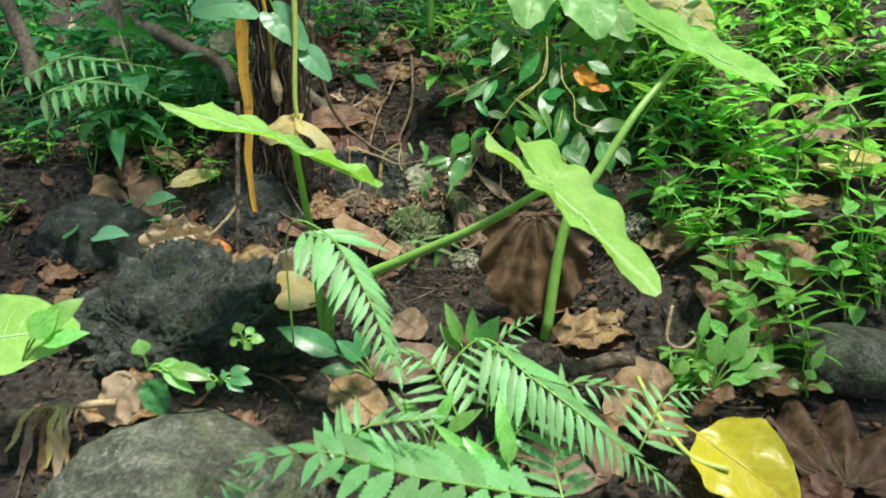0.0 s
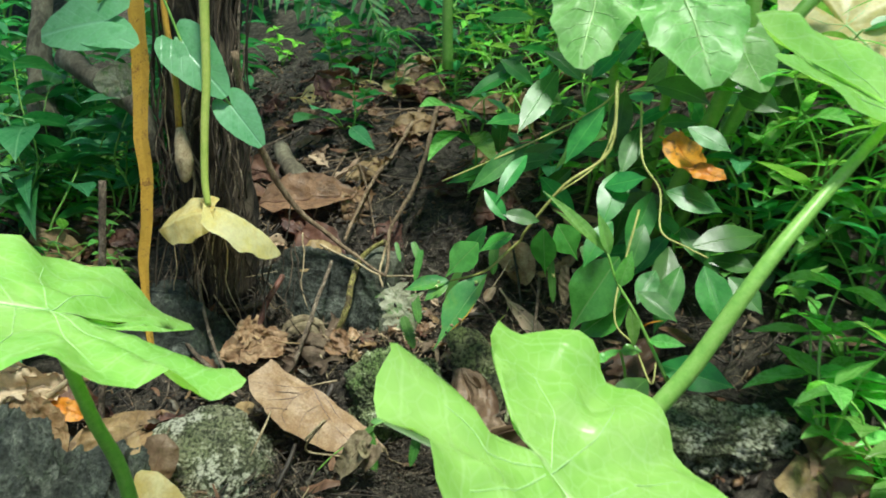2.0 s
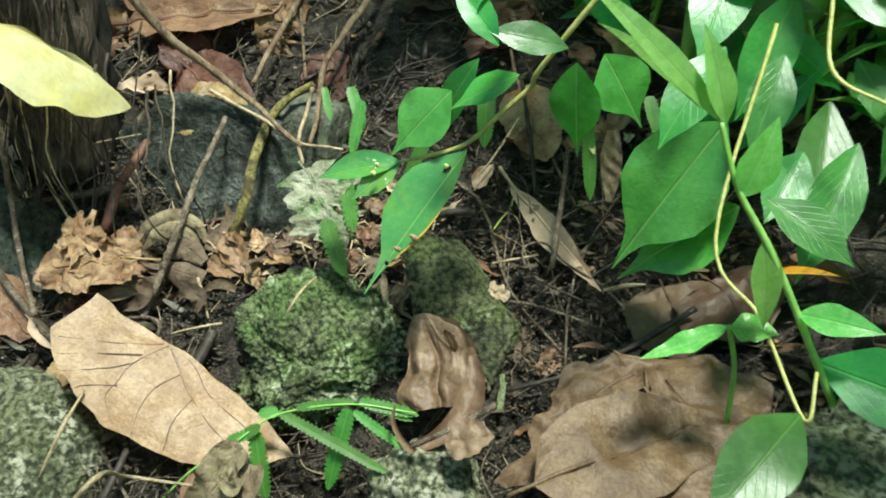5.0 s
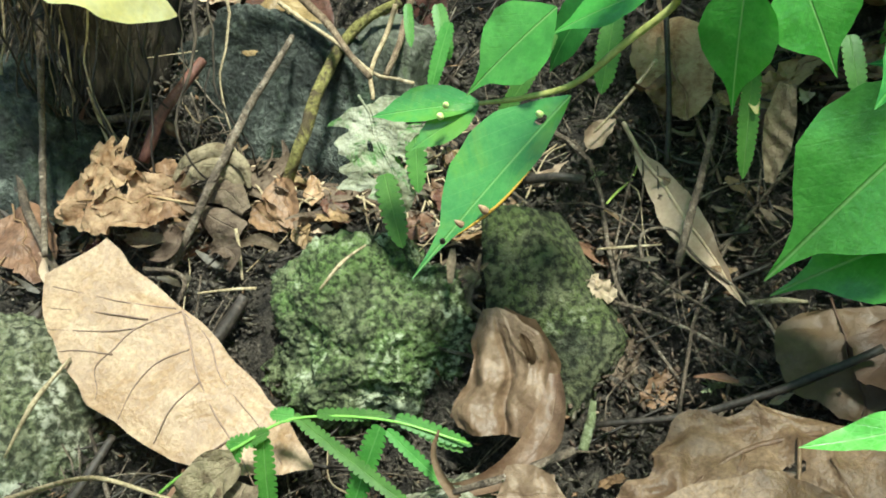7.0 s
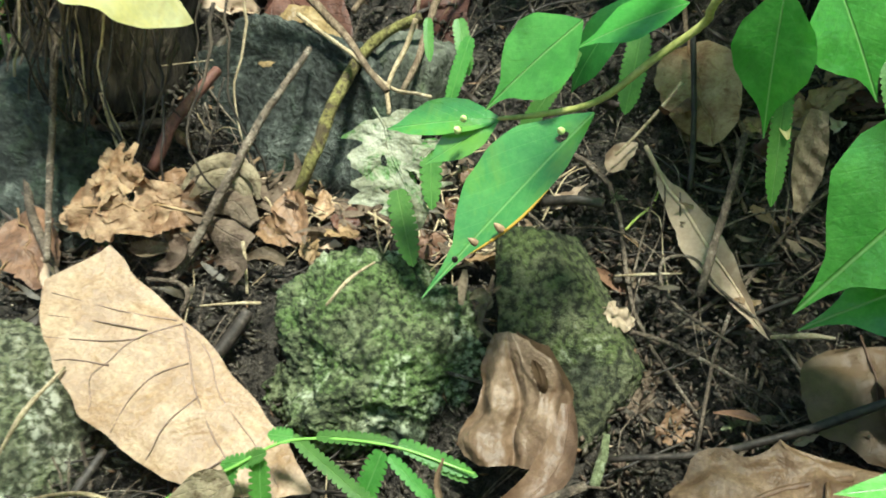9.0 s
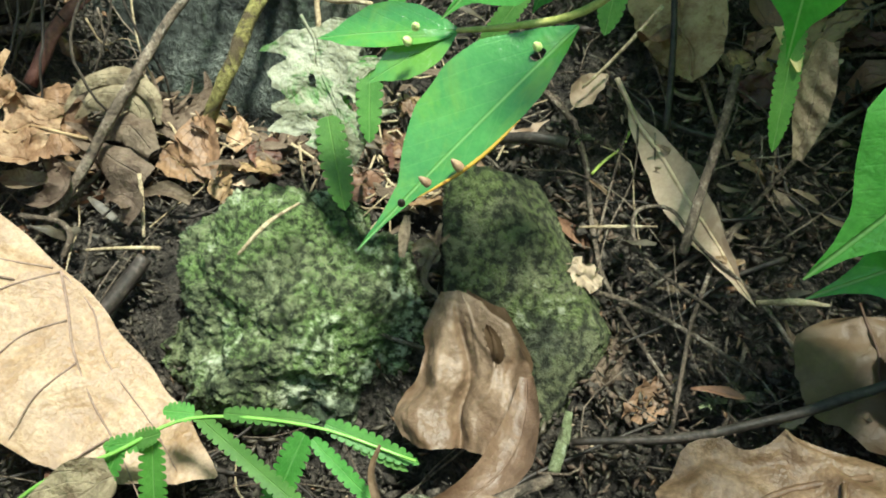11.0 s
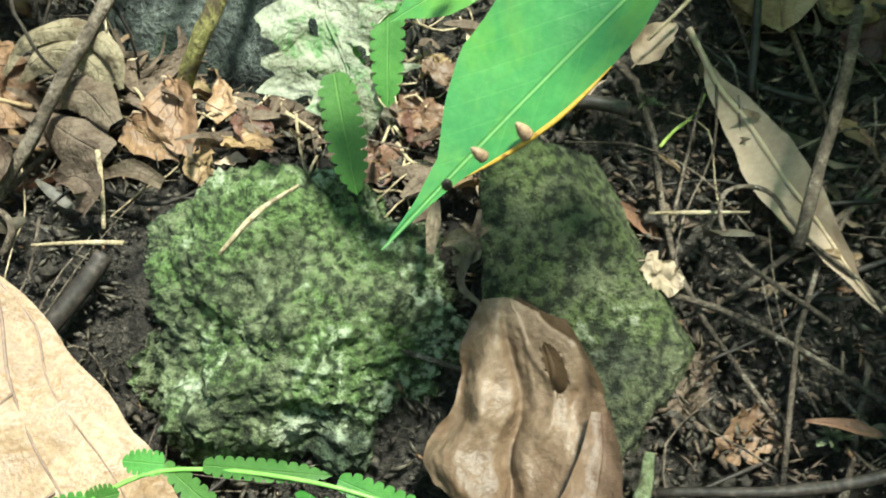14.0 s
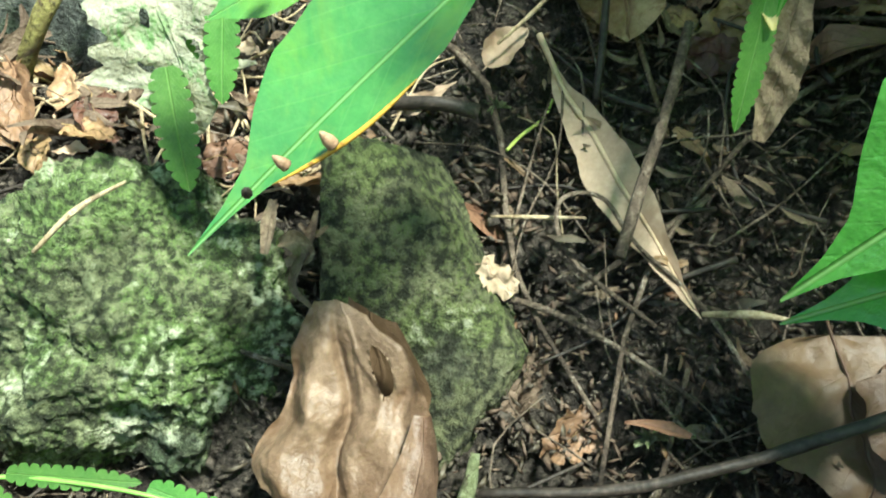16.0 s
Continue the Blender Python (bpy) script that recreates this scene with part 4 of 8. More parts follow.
veined_leaf((0.2203, -0.0300, 0.0489), (0.1125, -0.0850, 0.0346), 0.084, M_MID, "big brown papery fallen leaf with small holes", (-0.1, -0.5, 0.85), "laurel", (
    ((0.0257, 0.0358), (0.0244, 0.0592), (0.0160, 0.0774), (0.0076, 0.0881), (-0.0002, 0.0961)),
    ((0.0161, 0.0358), (0.0035, 0.0393), (-0.0080, 0.0447)),
    ((0.0228, 0.0447), (0.0120, 0.0518), (0.0050, 0.0558), (-0.0059, 0.0690)),
    ((0.0233, 0.0599), (0.0082, 0.0711), (-0.0053, 0.0767))), 0.0007, nu=56, nv=70, fold=-0.12, bend=-0.35, crumple=0.05, seed=10, freq=6, ragged=0.16, holes=((0.05, 0.55, 0.0016), (-0.12, 0.42, 0.0016), (0.2, 0.4, 0.0016)))
dead_leaf((0.1760, 0.0470, 0.0600), (0.1900, 0.0150, 0.0380), 0.048, M_DARK, "dark brown curled leaf on soil", (0, -0.8, 0.6), "broad", crumple=0.06, seed=11)
dead_leaf((0.1990, 0.0481, 0.0640), (0.2180, 0.0150, 0.0560), 0.055, M_DARK, "brown rumpled leaf among weeds", (0, -0.8, 0.6), "broad", crumple=0.08, seed=11.5)
dead_leaf((-0.1561, -0.0034, 0.0233), (-0.1285, -0.0153, 0.0114), 0.012, M_DRY, "small straw-coloured seed husk", (0, -0.9, 0.4), "ovate", curl=1.2, crumple=0.03, seed=12)
dead_leaf((-0.1242, -0.0138, 0.0072), (-0.1248, -0.0322, -0.0010), 0.018, M_BROWN, "small reddish leaf scrap under a bigger leaf", (0, -0.8, 0.6), crumple=0.08, seed=13)
for pts, w in ((((0.0037, -0.0700, 0.0095), (-0.0017, -0.0750, 0.0047), (-0.0063, -0.0800, -0.0063), (-0.0182, -0.0800, -0.0213)), (0.010, 0.018, 0.02, 0.012)), (((0.0070, -0.0700, 0.0019), (0.0075, -0.0780, -0.0025), (0.0007, -0.0800, -0.0139)), (0.010, 0.018, 0.012)), (((0.0039, -0.0820, 0.0088), (0.0014, -0.0840, 0.0044), (0.0046, -0.0840, -0.0018), (0.0067, -0.0800, 0.0011)), (0.004, 0.006, 0.006, 0.004))):
    solid("dead_leaf", ribbon_bm(pts, w, (0.05, -0.7, 0.7), 0.45, 14, 7, 0.06), M_LITTER, "crumpled grey-brown leaf scrap", "leaf", "fallen leaves")
dead_leaf((0.0879, -0.0500, 0.0148), (0.1082, -0.0500, 0.0221), 0.018, M_PINK, "scrap of brown leaf in litter", (0, -0.6, 0.8), crumple=0.08, seed=15)
dead_leaf((0.0702, 0.0934, 0.0887), (0.0778, 0.1032, 0.1034), 0.014, M_DRY, "rolled strip of straw-coloured leaf", (0, -0.8, 0.6), "lance", curl=1.4, crumple=0.06, seed=16)
dead_leaf((0.0853, 0.1436, 0.1399), (0.1070, 0.1048, 0.1094), 0.035, M_TATTER, "dark orange-brown leaf hanging against the bank", (0, -0.9, 0.4), crumple=0.05, seed=17)
dead_leaf((-0.1312, 0.1246, 0.1208), (-0.0814, 0.1167, 0.1170), 0.04, M_BROWN, "brown rumpled leaf under the yellow leaf", (0, -0.8, 0.6), crumple=0.07, seed=18)
dead_leaf((-0.1938, 0.1807, 0.1637), (-0.0934, 0.1906, 0.1887), 0.055, M_BROWN, "long brown fallen leaf with upturned edge", (0, -0.7, 0.7), "broad", crumple=0.04, fold=0.5, seed=19)
dead_leaf((-0.1412, 0.1532, 0.1396), (-0.0836, 0.1253, 0.1208), 0.045, M_BROWN, "brown fallen leaf behind a dry vine", (0, -0.8, 0.6), "broad", crumple=0.05, seed=20)
dead_leaf((0.1320, -0.0900, 0.0300), (0.2000, -0.0520, 0.0480), 0.045, M_MID, "brown fallen leaf below the shrub", (0, -0.6, 0.8), "broad", crumple=0.05, seed=21)

dead_leaf((0.1085, 0.0470, 0.0330), (0.1075, 0.0290, 0.0160), 0.015, M_LITTER, "decayed grey-brown leaf lying beside the slab", (-0.2, -0.8, 0.5), "broad", nu=16, nv=22, crumple=0.09, seed=23, curl=0.7, ragged=0.5)
dead_leaf((0.1290, 0.0330, 0.0250), (0.1190, 0.0200, 0.0160), 0.012, M_BROWN, "small brown leaf scrap in damp soil", (0.1, -0.8, 0.6), "broad", nu=12, nv=18, crumple=0.10, seed=24, curl=0.6, ragged=0.6)
dead_leaf((0.0885, 0.0420, 0.0520), (0.1010, 0.0430, 0.0460), 0.008, M_DRY, "torn pale scrap of leaf at the slab edge", (0, -0.8, 0.6), "broad", nu=12, nv=16, crumple=0.12, seed=25, ragged=0.9)

# ---- sticks and roots by the round stone ----
stick(((-0.0990, 0.0116, 0.0177), (-0.0941, 0.0290, 0.0425), (-0.0890, 0.0476, 0.0704), (-0.0870, 0.0708, 0.0959), (-0.0874, 0.1012, 0.1185)), (0.0019, 0.0021, 0.0021, 0.0019, 0.0016), M_TWIG, "grey weathered stick leaning against the bank", rough=0.002)
stick(((-0.0745, 0.0690, 0.0393), (-0.0631, 0.0664, 0.0666), (-0.0587, 0.0747, 0.0886), (-0.0611, 0.0973, 0.1115), (-0.0536, 0.1107, 0.1262), (-0.0359, 0.1203, 0.1379)), (0.0026, 0.0029, 0.0030, 0.0030, 0.0026, 0.0022), M_MOSSTWIG, "yellow-green mossy stick upright in the bank", rough=0.003, sides=10)
stick(((-0.1445, 0.0537, 0.0570), (-0.1402, 0.0652, 0.0798), (-0.1364, 0.0782, 0.0930), (-0.1332, 0.0897, 0.1036)), (0.0032, 0.0026), M_RED, "reddish forked root on the bank", rough=0.001)
stick(((-0.1493, 0.0753, 0.0764), (-0.1866, 0.0724, 0.0671), (-0.2369, 0.0684, 0.0577), (-0.2815, 0.0592, 0.0446)), (0.0024, 0.0018), M_TWIG, "thin dark root across rock", rough=0.002)
stick(((-0.1280, -0.0145, 0.0127), (-0.1758, 0.0107, 0.0298), (-0.2280, 0.0476, 0.0554), (-0.2846, 0.0877, 0.0913), (-0.3309, 0.1164, 0.1153)), (0.0024, 0.0016), M_TWIG, "long thin brown vine hanging by the rocks", rough=0.002)
stick(((-0.2170, 0.0750, 0.0808), (-0.1991, 0.0607, 0.0631), (-0.1803, 0.0475, 0.0465)), (0.00047, 0.00087, 0.00040), M_STRAW, "pale thin straw stalk by rock", rough=0.0005)
stick(((-0.2293, 0.1000, 0.1052), (-0.2020, 0.0776, 0.0821), (-0.1677, 0.0569, 0.0541)), (0.00073, 0.00134, 0.00061), M_STRAW, "dry straw stalk leaning on rock", rough=0.001)
stick(((-0.2644, 0.0754, 0.0750), (-0.2251, 0.0838, 0.0865), (-0.1872, 0.0910, 0.0961), (-0.1421, 0.0964, 0.1063)), (0.00039, 0.00072, 0.00032), M_STRAW, "thin pale stalk lying across", rough=0.0006)
stick(((-0.0745, 0.0346, 0.0415), (-0.0687, 0.0292, 0.0326), (-0.0633, 0.0231, 0.0226)), (0.00094, 0.00065), M_STRAW, "short pale broken twig", rough=0.0004)
stick(((-0.0787, 0.0112, 0.0174), (-0.0645, 0.0147, 0.0213), (-0.0526, 0.0187, 0.0230)), (0.00058, 0.00086), M_STRAW, "pale twig piece in litter", rough=0.0006)
stick(((-0.0866, 0.0078, 0.0130), (-0.0857, 0.0110, 0.0209), (-0.0932, 0.0129, 0.0239), (-0.1085, 0.0102, 0.0228)), 0.0011, M_TWIG, "curved grey stalk of the tan leaf", rough=0.0003)
stick(((-0.0631, -0.0066, -0.0015), (-0.0573, 0.0063, 0.0118), (-0.0545, 0.0143, 0.0208)), 0.0030, M_DARKTWIG, "black damp stick between stones", rough=0.001)
stick(((-0.0004, -0.0120, 0.0484), (0.0038, -0.0040, 0.0570), (0.0055, 0.0120, 0.0591)), (0.00050, 0.00079, 0.00043), M_STRAW, "straw lying on the round stone", rough=0.0004)
stick(((0.1212, 0.0350, 0.0678), (0.1215, 0.0500, 0.0864), (0.1219, 0.0660, 0.1054), (0.1214, 0.0780, 0.1178)), (0.0016, 0.0013), M_TWIG, "grey-brown stalk pushed upright into soil", rough=0.0006)
stick(((0.0862, 0.0400, 0.0429), (0.1062, 0.0467, 0.0422), (0.1279, 0.0437, 0.0397), (0.1513, 0.0376, 0.0347)), (0.0011, 0.0007), M_TWIG, "brownish thin twig lying on soil", rough=0.0008)
stick(((0.1069, 0.0013, 0.0146), (0.1363, 0.0057, 0.0262), (0.1644, 0.0158, 0.0399), (0.1911, 0.0237, 0.0592)), (0.0012, 0.0017), M_DARKTWIG, "long dark stalk lying on leaves", rough=0.0012)
stick(((0.0735, -0.0500, 0.0096), (0.0908, -0.0450, 0.0196), (0.1059, -0.0300, 0.0246)), (0.0010, 0.0016), M_TWIG, "thin brown twig across litter", rough=0.0008)
stick(((0.1033, -0.0018, 0.0049), (0.1029, 0.0044, 0.0129), (0.1020, 0.0093, 0.0189)), (0.0021, 0.0017, 0.0012), M_LICHEN, "short twig covered in pale lichen", rough=0.003, steps=10, sides=9)
stick(((-0.0176, -0.1550, 0.0352), (-0.0055, -0.1500, 0.0477), (-0.0419, -0.0900, 0.0005), (-0.0167, -0.0800, -0.0062)), (0.00101, 0.00072), M_STRAW, "pale curved straw over the pale stone", rough=0.0004)
stick(((-0.0902, -0.0850, -0.0115), (-0.0830, -0.0750, 0.0091), (-0.0852, -0.0550, 0.0166)), (0.00056, 0.00103, 0.00047), M_STRAW, "pale straw on the pale stone", rough=0.0005)
stick(((-0.0659, -0.0900, -0.0326), (-0.0617, -0.0750, -0.0164), (-0.0626, -0.0600, -0.0082)), (0.0022, 0.0014), M_DARKTWIG, "dark twig beside the pale stone", rough=0.001)
stick(((-0.1037, 0.1158, 0.1331), (-0.0657, 0.1024, 0.1204), (-0.0331, 0.0881, 0.1104), (0.0124, 0.0350, 0.1195)), (0.00130, 0.00072), M_STRAW, "dry straw-coloured vine end", rough=0.001)
stick(((-0.0267, 0.0764, 0.1008), (-0.0318, 0.0839, 0.1126), (-0.0323, 0.1010, 0.1292), (-0.0295, 0.1013, 0.1402)), (0.00101, 0.00130), M_STRAW, "withered straw-coloured vine shoot", rough=0.0015)
stick(((0.0723, 0.0917, 0.0973), (0.0820, 0.1028, 0.1118), (0.0903, 0.1138, 0.1274)), (0.00050, 0.00086), M_STRAW, "thin straw arching over litter", rough=0.0005)
stick(((0.1371, 0.0508, 0.0452), (0.1100, 0.0530, 0.0561), (0.1034, 0.0604, 0.0674), (0.1136, 0.0665, 0.0699), (0.1262, 0.0611, 0.0616), (0.1487, 0.0527, 0.0523), (0.1692, 0.0341, 0.0389)), 0.0007, M_TWIG, "thin curled dry tendril", rough=0.0004)
stick(((0.0393, 0.0756, 0.0722), (0.0615, 0.0647, 0.0632), (0.0836, 0.0489, 0.0440)), 0.0006, M_TWIG, "thin brown stalk over the slab", rough=0.0005)
stick(((0.0862, 0.0613, 0.0571), (0.0980, 0.0615, 0.0608), (0.1114, 0.0645, 0.0637)), (0.00039, 0.00072, 0.00032), M_STRAW, "thin straw on soil", rough=0.0005)
stick(((0.0881, 0.1308, 0.1465), (0.0969, 0.1134, 0.1168), (0.1038, 0.0966, 0.0877)), 0.0012, M_DARKTWIG, "thin black root on the bank", rough=0.0006)
stick(((0.0465, 0.0824, 0.0743), (0.0602, 0.0811, 0.0782), (0.0725, 0.0844, 0.0780)), 0.0022, M_DARKTWIG, "black damp twig in soil", rough=0.0008)
stick(((0.1467, 0.0517, 0.0522), (0.1586, 0.0522, 0.0560), (0.1676, 0.0543, 0.0567)), (0.00069, 0.00127, 0.00057), M_STRAW, "bent leaf stalk end", rough=0.0006)

stick(((0.0915, 0.0980, 0.0840), (0.0905, 0.0930, 0.0790), (0.0860, 0.0890, 0.0735), (0.0835, 0.0820, 0.0695)), (0.0005, 0.0009, 0.0006), M_STEMY, "thin yellow-green shoot lying on soil", rough=0.0008)

# dry shreds wedged between the stones, and a rotten frond on the bank
for pts, w in ((((0.0356, 0.0300, 0.0574), (0.0379, 0.0240, 0.0531), (0.0394, 0.0200, 0.0473)), (0.002, 0.004, 0.002)), (((0.0474, 0.0300, 0.0581), (0.0492, 0.0220, 0.0526), (0.0498, 0.0140, 0.0454), (0.0560, 0.0120, 0.0421)), (0.001, 0.003, 0.002, 0.001)), (((0.0411, 0.0240, 0.0494), (0.0464, 0.0200, 0.0533), (0.0498, 0.0200, 0.0505), (0.0458, 0.0180, 0.0478)), (0.002, 0.005, 0.005, 0.002)), (((0.0510, 0.0300, 0.0548), (0.0488, 0.0260, 0.0533), (0.0447, 0.0260, 0.0552)), (0.001, 0.002, 0.001))):
    solid("dead_leaf", ribbon_bm(pts, w, (0.05, -0.8, 0.6), 0.6, 6, 6, 0.05), M_LITTER, "dry curled shred of leaf wedged between stones", "leaf", "fallen leaves")
solid("dead_leaf", ribbon_bm(((0.1443, 0.0750, 0.1306), (0.1445, 0.0700, 0.1186), (0.1453, 0.0660, 0.1081), (0.1456, 0.0620, 0.0966)), (0.006, 0.011, 0.010, 0.003), (0.05, -0.9, 0.4), 0.5, 10, 10, 0.10), M_LITTER, "rotten grey-brown frond hanging on the bank", "leaf", "fallen leaves")
solid("dead_leaf", ribbon_bm(((0.1299, 0.0550, 0.1343), (0.1340, 0.0500, 0.1296), (0.1372, 0.0450, 0.1243)), (0.005, 0.006, 0.001), (0.05, -0.9, 0.4), 0.4, 6, 6), M_YELLOW, "small pale yellow pointed leaf", "leaf", "fallen leaves")

# lichen tufts
def lichen_tuft(at, r):
    bm = bmesh.new()
    for i in range(26):
        d = Vector((random.gauss(0, 1), random.gauss(-0.4, 0.8), random.gauss(0.3, 0.8))).normalized() * r * random.uniform(0.5, 1.1)
        side = d.cross(Vector((random.random(), random.random(), 0.3))).normalized() * r * 0.16
        a, b, c = bm.verts.new(side), bm.verts.new(-side), bm.verts.new(d + side * 0.4)
        e = bm.verts.new(d - side * 0.5)
        bm.faces.new((a, b, e, c))
    return solid("lichen_tuft", bm, M_LICHEN, "small pale grey-green lichen tuft on soil", "lichen", "lichen tufts", m=Matrix.Translation(at))


lichen_tuft((0.1422, 0.0274, 0.0272), 0.006)
lichen_tuft((0.0762, 0.0894, 0.0799), 0.005)
lichen_tuft((0.0995, -0.0500, 0.0096), 0.004)

# ---- shrub with leathery leaves ----
shrub = thing("shrub", (0.2050, 0.0318, 0.0408), "shrub with glossy dark green pointed leaves on thin twigs", "shrub")


add_stem(shrub, ((0.0495, 0.0110, 0.1218), (0.0649, 0.0100, 0.1260), (0.0825, 0.0080, 0.1334), (0.0978, 0.0060, 0.1485), (0.1102, 0.0040, 0.1604), (0.1151, -0.0050, 0.1697), (0.1447, -0.0100, 0.2077), (0.1794, 0.0000, 0.2370), (0.1825, 0.0200, 0.2912), (0.19, 0.10, 0.26), (0.24, 0.2, 0.21)), (0.0007, 0.0010, 0.0011, 0.0012, 0.0012, 0.0012, 0.0013, 0.0013, 0.0015, 0.0018, 0.0024), M_GREENTWIG, "branch", steps=5)
add_leaf(shrub, (0.0825, 0.006, 0.130), (0.0435, -0.0310, 0.0720), 0.034, M_SHRUB_HERO, (-0.3, -0.9, 0.15), "drip", asym=0.5, nu=22, nv=40, fold=0.22, bend=-0.15, wave=0.03, seed=1, holes=((0.05, 0.15, 0.0012),))
_m, _l = leaf_pose((0.0825, 0.006, 0.130), (0.0435, -0.0310, 0.0720), (-0.3, -0.9, 0.15))
_px, _pw = zip(*OUTLINES["drip"])
part("rim", tube_bm([shape_point(-float(np.interp(v, _px, _pw)) * 0.017 * 0.5, v * _l, _l, 0.034, 0.22, -0.15, 0.03, 0.0, 0.0, 1.0, 5.0) for v in (0.34, 0.42, 0.50, 0.58, 0.66, 0.74)], (0.0001, 0.0004, 0.0005, 0.0005, 0.0004, 0.0001), 6, 4), M_STRIP, shrub, "yellow-orange withered leaf rim", m=_m)
add_leaf(shrub, (0.0506, 0.0110, 0.1220), (0.0119, 0.0000, 0.1164), 0.016, M_SHRUB_HERO, (0.1, -0.7, 0.7), nu=14, nv=26, fold=0.12, bend=-0.25, wave=0.02, curl=0.7)
add_leaf(shrub, (0.0499, 0.0100, 0.1214), (0.0310, -0.0050, 0.1073), 0.012, M_SHRUB_HERO, (0.1, -0.8, 0.5), nu=14, nv=26, fold=0.12, bend=-0.25, wave=0.02)
add_leaf(shrub, (0.0748, 0.0060, 0.1566), (0.0456, 0.0000, 0.1265), 0.028, M_SHRUB_LIT, (0.1, -0.8, 0.6), "drip", nu=14, nv=26, fold=0.12, bend=-0.25, wave=0.02)
add_leaf(shrub, (0.1047, 0.0060, 0.1650), (0.0714, 0.0000, 0.1505), 0.018, M_SHRUB_LIT, (0.1, -0.5, 0.8), "drip", nu=14, nv=26, fold=0.12, bend=-0.25, wave=0.02)
add_leaf(shrub, (0.1296, -0.0050, 0.1723), (0.1304, 0.0030, 0.1290), 0.023, M_SHRUB_LIT, (-0.2, -0.85, 0.4), "drip", nu=14, nv=26, fold=0.12, bend=-0.25, wave=0.02)
add_leaf(shrub, (0.1402, 0.0000, 0.1757), (0.1596, 0.0050, 0.1449), 0.026, M_SHRUB_LIT, (0.1, -0.85, 0.4), "drip", nu=14, nv=26, fold=0.12, bend=-0.25, wave=0.02)
add_leaf(shrub, (0.1905, -0.0040, 0.1518), (0.1475, -0.0020, 0.0825), 0.046, M_SHRUB_LIT, (0.05, -0.7, 0.7), "drip", nu=22, nv=34, fold=0.18, bend=-0.2, wave=0.02, seed=3)
add_leaf(shrub, (0.2010, 0.0040, 0.1150), (0.1500, 0.0030, 0.0790), 0.036, M_SHRUB_LIT, (0.1, -0.6, 0.75), "drip", nu=14, nv=26, fold=0.12, bend=-0.25, wave=0.02)
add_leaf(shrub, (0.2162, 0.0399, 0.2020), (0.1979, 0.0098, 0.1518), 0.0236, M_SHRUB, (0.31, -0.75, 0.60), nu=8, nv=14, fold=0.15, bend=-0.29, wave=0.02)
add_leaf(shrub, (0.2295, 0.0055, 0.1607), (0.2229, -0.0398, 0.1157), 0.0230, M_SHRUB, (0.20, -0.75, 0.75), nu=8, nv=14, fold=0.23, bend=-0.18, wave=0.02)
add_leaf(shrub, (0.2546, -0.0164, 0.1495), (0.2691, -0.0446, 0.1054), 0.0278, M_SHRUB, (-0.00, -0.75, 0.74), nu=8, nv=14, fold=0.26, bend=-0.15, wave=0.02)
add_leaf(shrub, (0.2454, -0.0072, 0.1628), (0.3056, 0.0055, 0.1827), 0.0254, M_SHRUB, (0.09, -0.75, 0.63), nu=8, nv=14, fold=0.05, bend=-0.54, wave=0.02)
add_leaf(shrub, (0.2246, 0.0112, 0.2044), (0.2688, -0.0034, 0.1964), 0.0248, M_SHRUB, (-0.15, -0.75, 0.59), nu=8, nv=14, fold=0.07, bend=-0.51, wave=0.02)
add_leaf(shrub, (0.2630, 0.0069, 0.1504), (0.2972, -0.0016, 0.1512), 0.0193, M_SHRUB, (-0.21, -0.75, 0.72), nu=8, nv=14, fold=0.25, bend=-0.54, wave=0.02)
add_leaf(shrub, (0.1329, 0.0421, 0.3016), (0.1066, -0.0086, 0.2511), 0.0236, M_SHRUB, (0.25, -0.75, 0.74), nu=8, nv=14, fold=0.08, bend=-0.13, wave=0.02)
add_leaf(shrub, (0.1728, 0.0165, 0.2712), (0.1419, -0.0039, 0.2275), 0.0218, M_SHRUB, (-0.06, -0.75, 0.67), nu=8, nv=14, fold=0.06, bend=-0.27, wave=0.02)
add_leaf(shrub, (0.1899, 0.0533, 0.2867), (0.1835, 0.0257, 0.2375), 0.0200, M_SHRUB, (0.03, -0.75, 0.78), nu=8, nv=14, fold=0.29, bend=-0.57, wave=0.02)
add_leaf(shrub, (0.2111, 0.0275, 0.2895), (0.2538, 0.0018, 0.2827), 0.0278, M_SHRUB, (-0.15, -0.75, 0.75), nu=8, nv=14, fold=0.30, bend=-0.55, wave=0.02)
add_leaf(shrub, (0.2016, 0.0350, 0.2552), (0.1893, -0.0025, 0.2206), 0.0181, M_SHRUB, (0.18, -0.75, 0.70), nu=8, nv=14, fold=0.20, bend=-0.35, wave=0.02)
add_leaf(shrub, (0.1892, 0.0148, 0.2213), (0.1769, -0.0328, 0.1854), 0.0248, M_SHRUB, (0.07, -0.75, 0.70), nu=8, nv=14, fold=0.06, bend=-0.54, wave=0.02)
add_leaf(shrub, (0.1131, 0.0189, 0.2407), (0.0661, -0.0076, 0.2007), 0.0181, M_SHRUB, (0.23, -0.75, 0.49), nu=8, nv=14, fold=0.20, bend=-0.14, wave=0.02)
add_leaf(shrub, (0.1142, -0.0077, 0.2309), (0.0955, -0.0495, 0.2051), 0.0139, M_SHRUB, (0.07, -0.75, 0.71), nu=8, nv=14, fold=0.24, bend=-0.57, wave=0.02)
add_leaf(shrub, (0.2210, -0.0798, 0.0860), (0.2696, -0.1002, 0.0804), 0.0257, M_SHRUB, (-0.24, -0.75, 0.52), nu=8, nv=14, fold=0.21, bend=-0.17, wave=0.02)
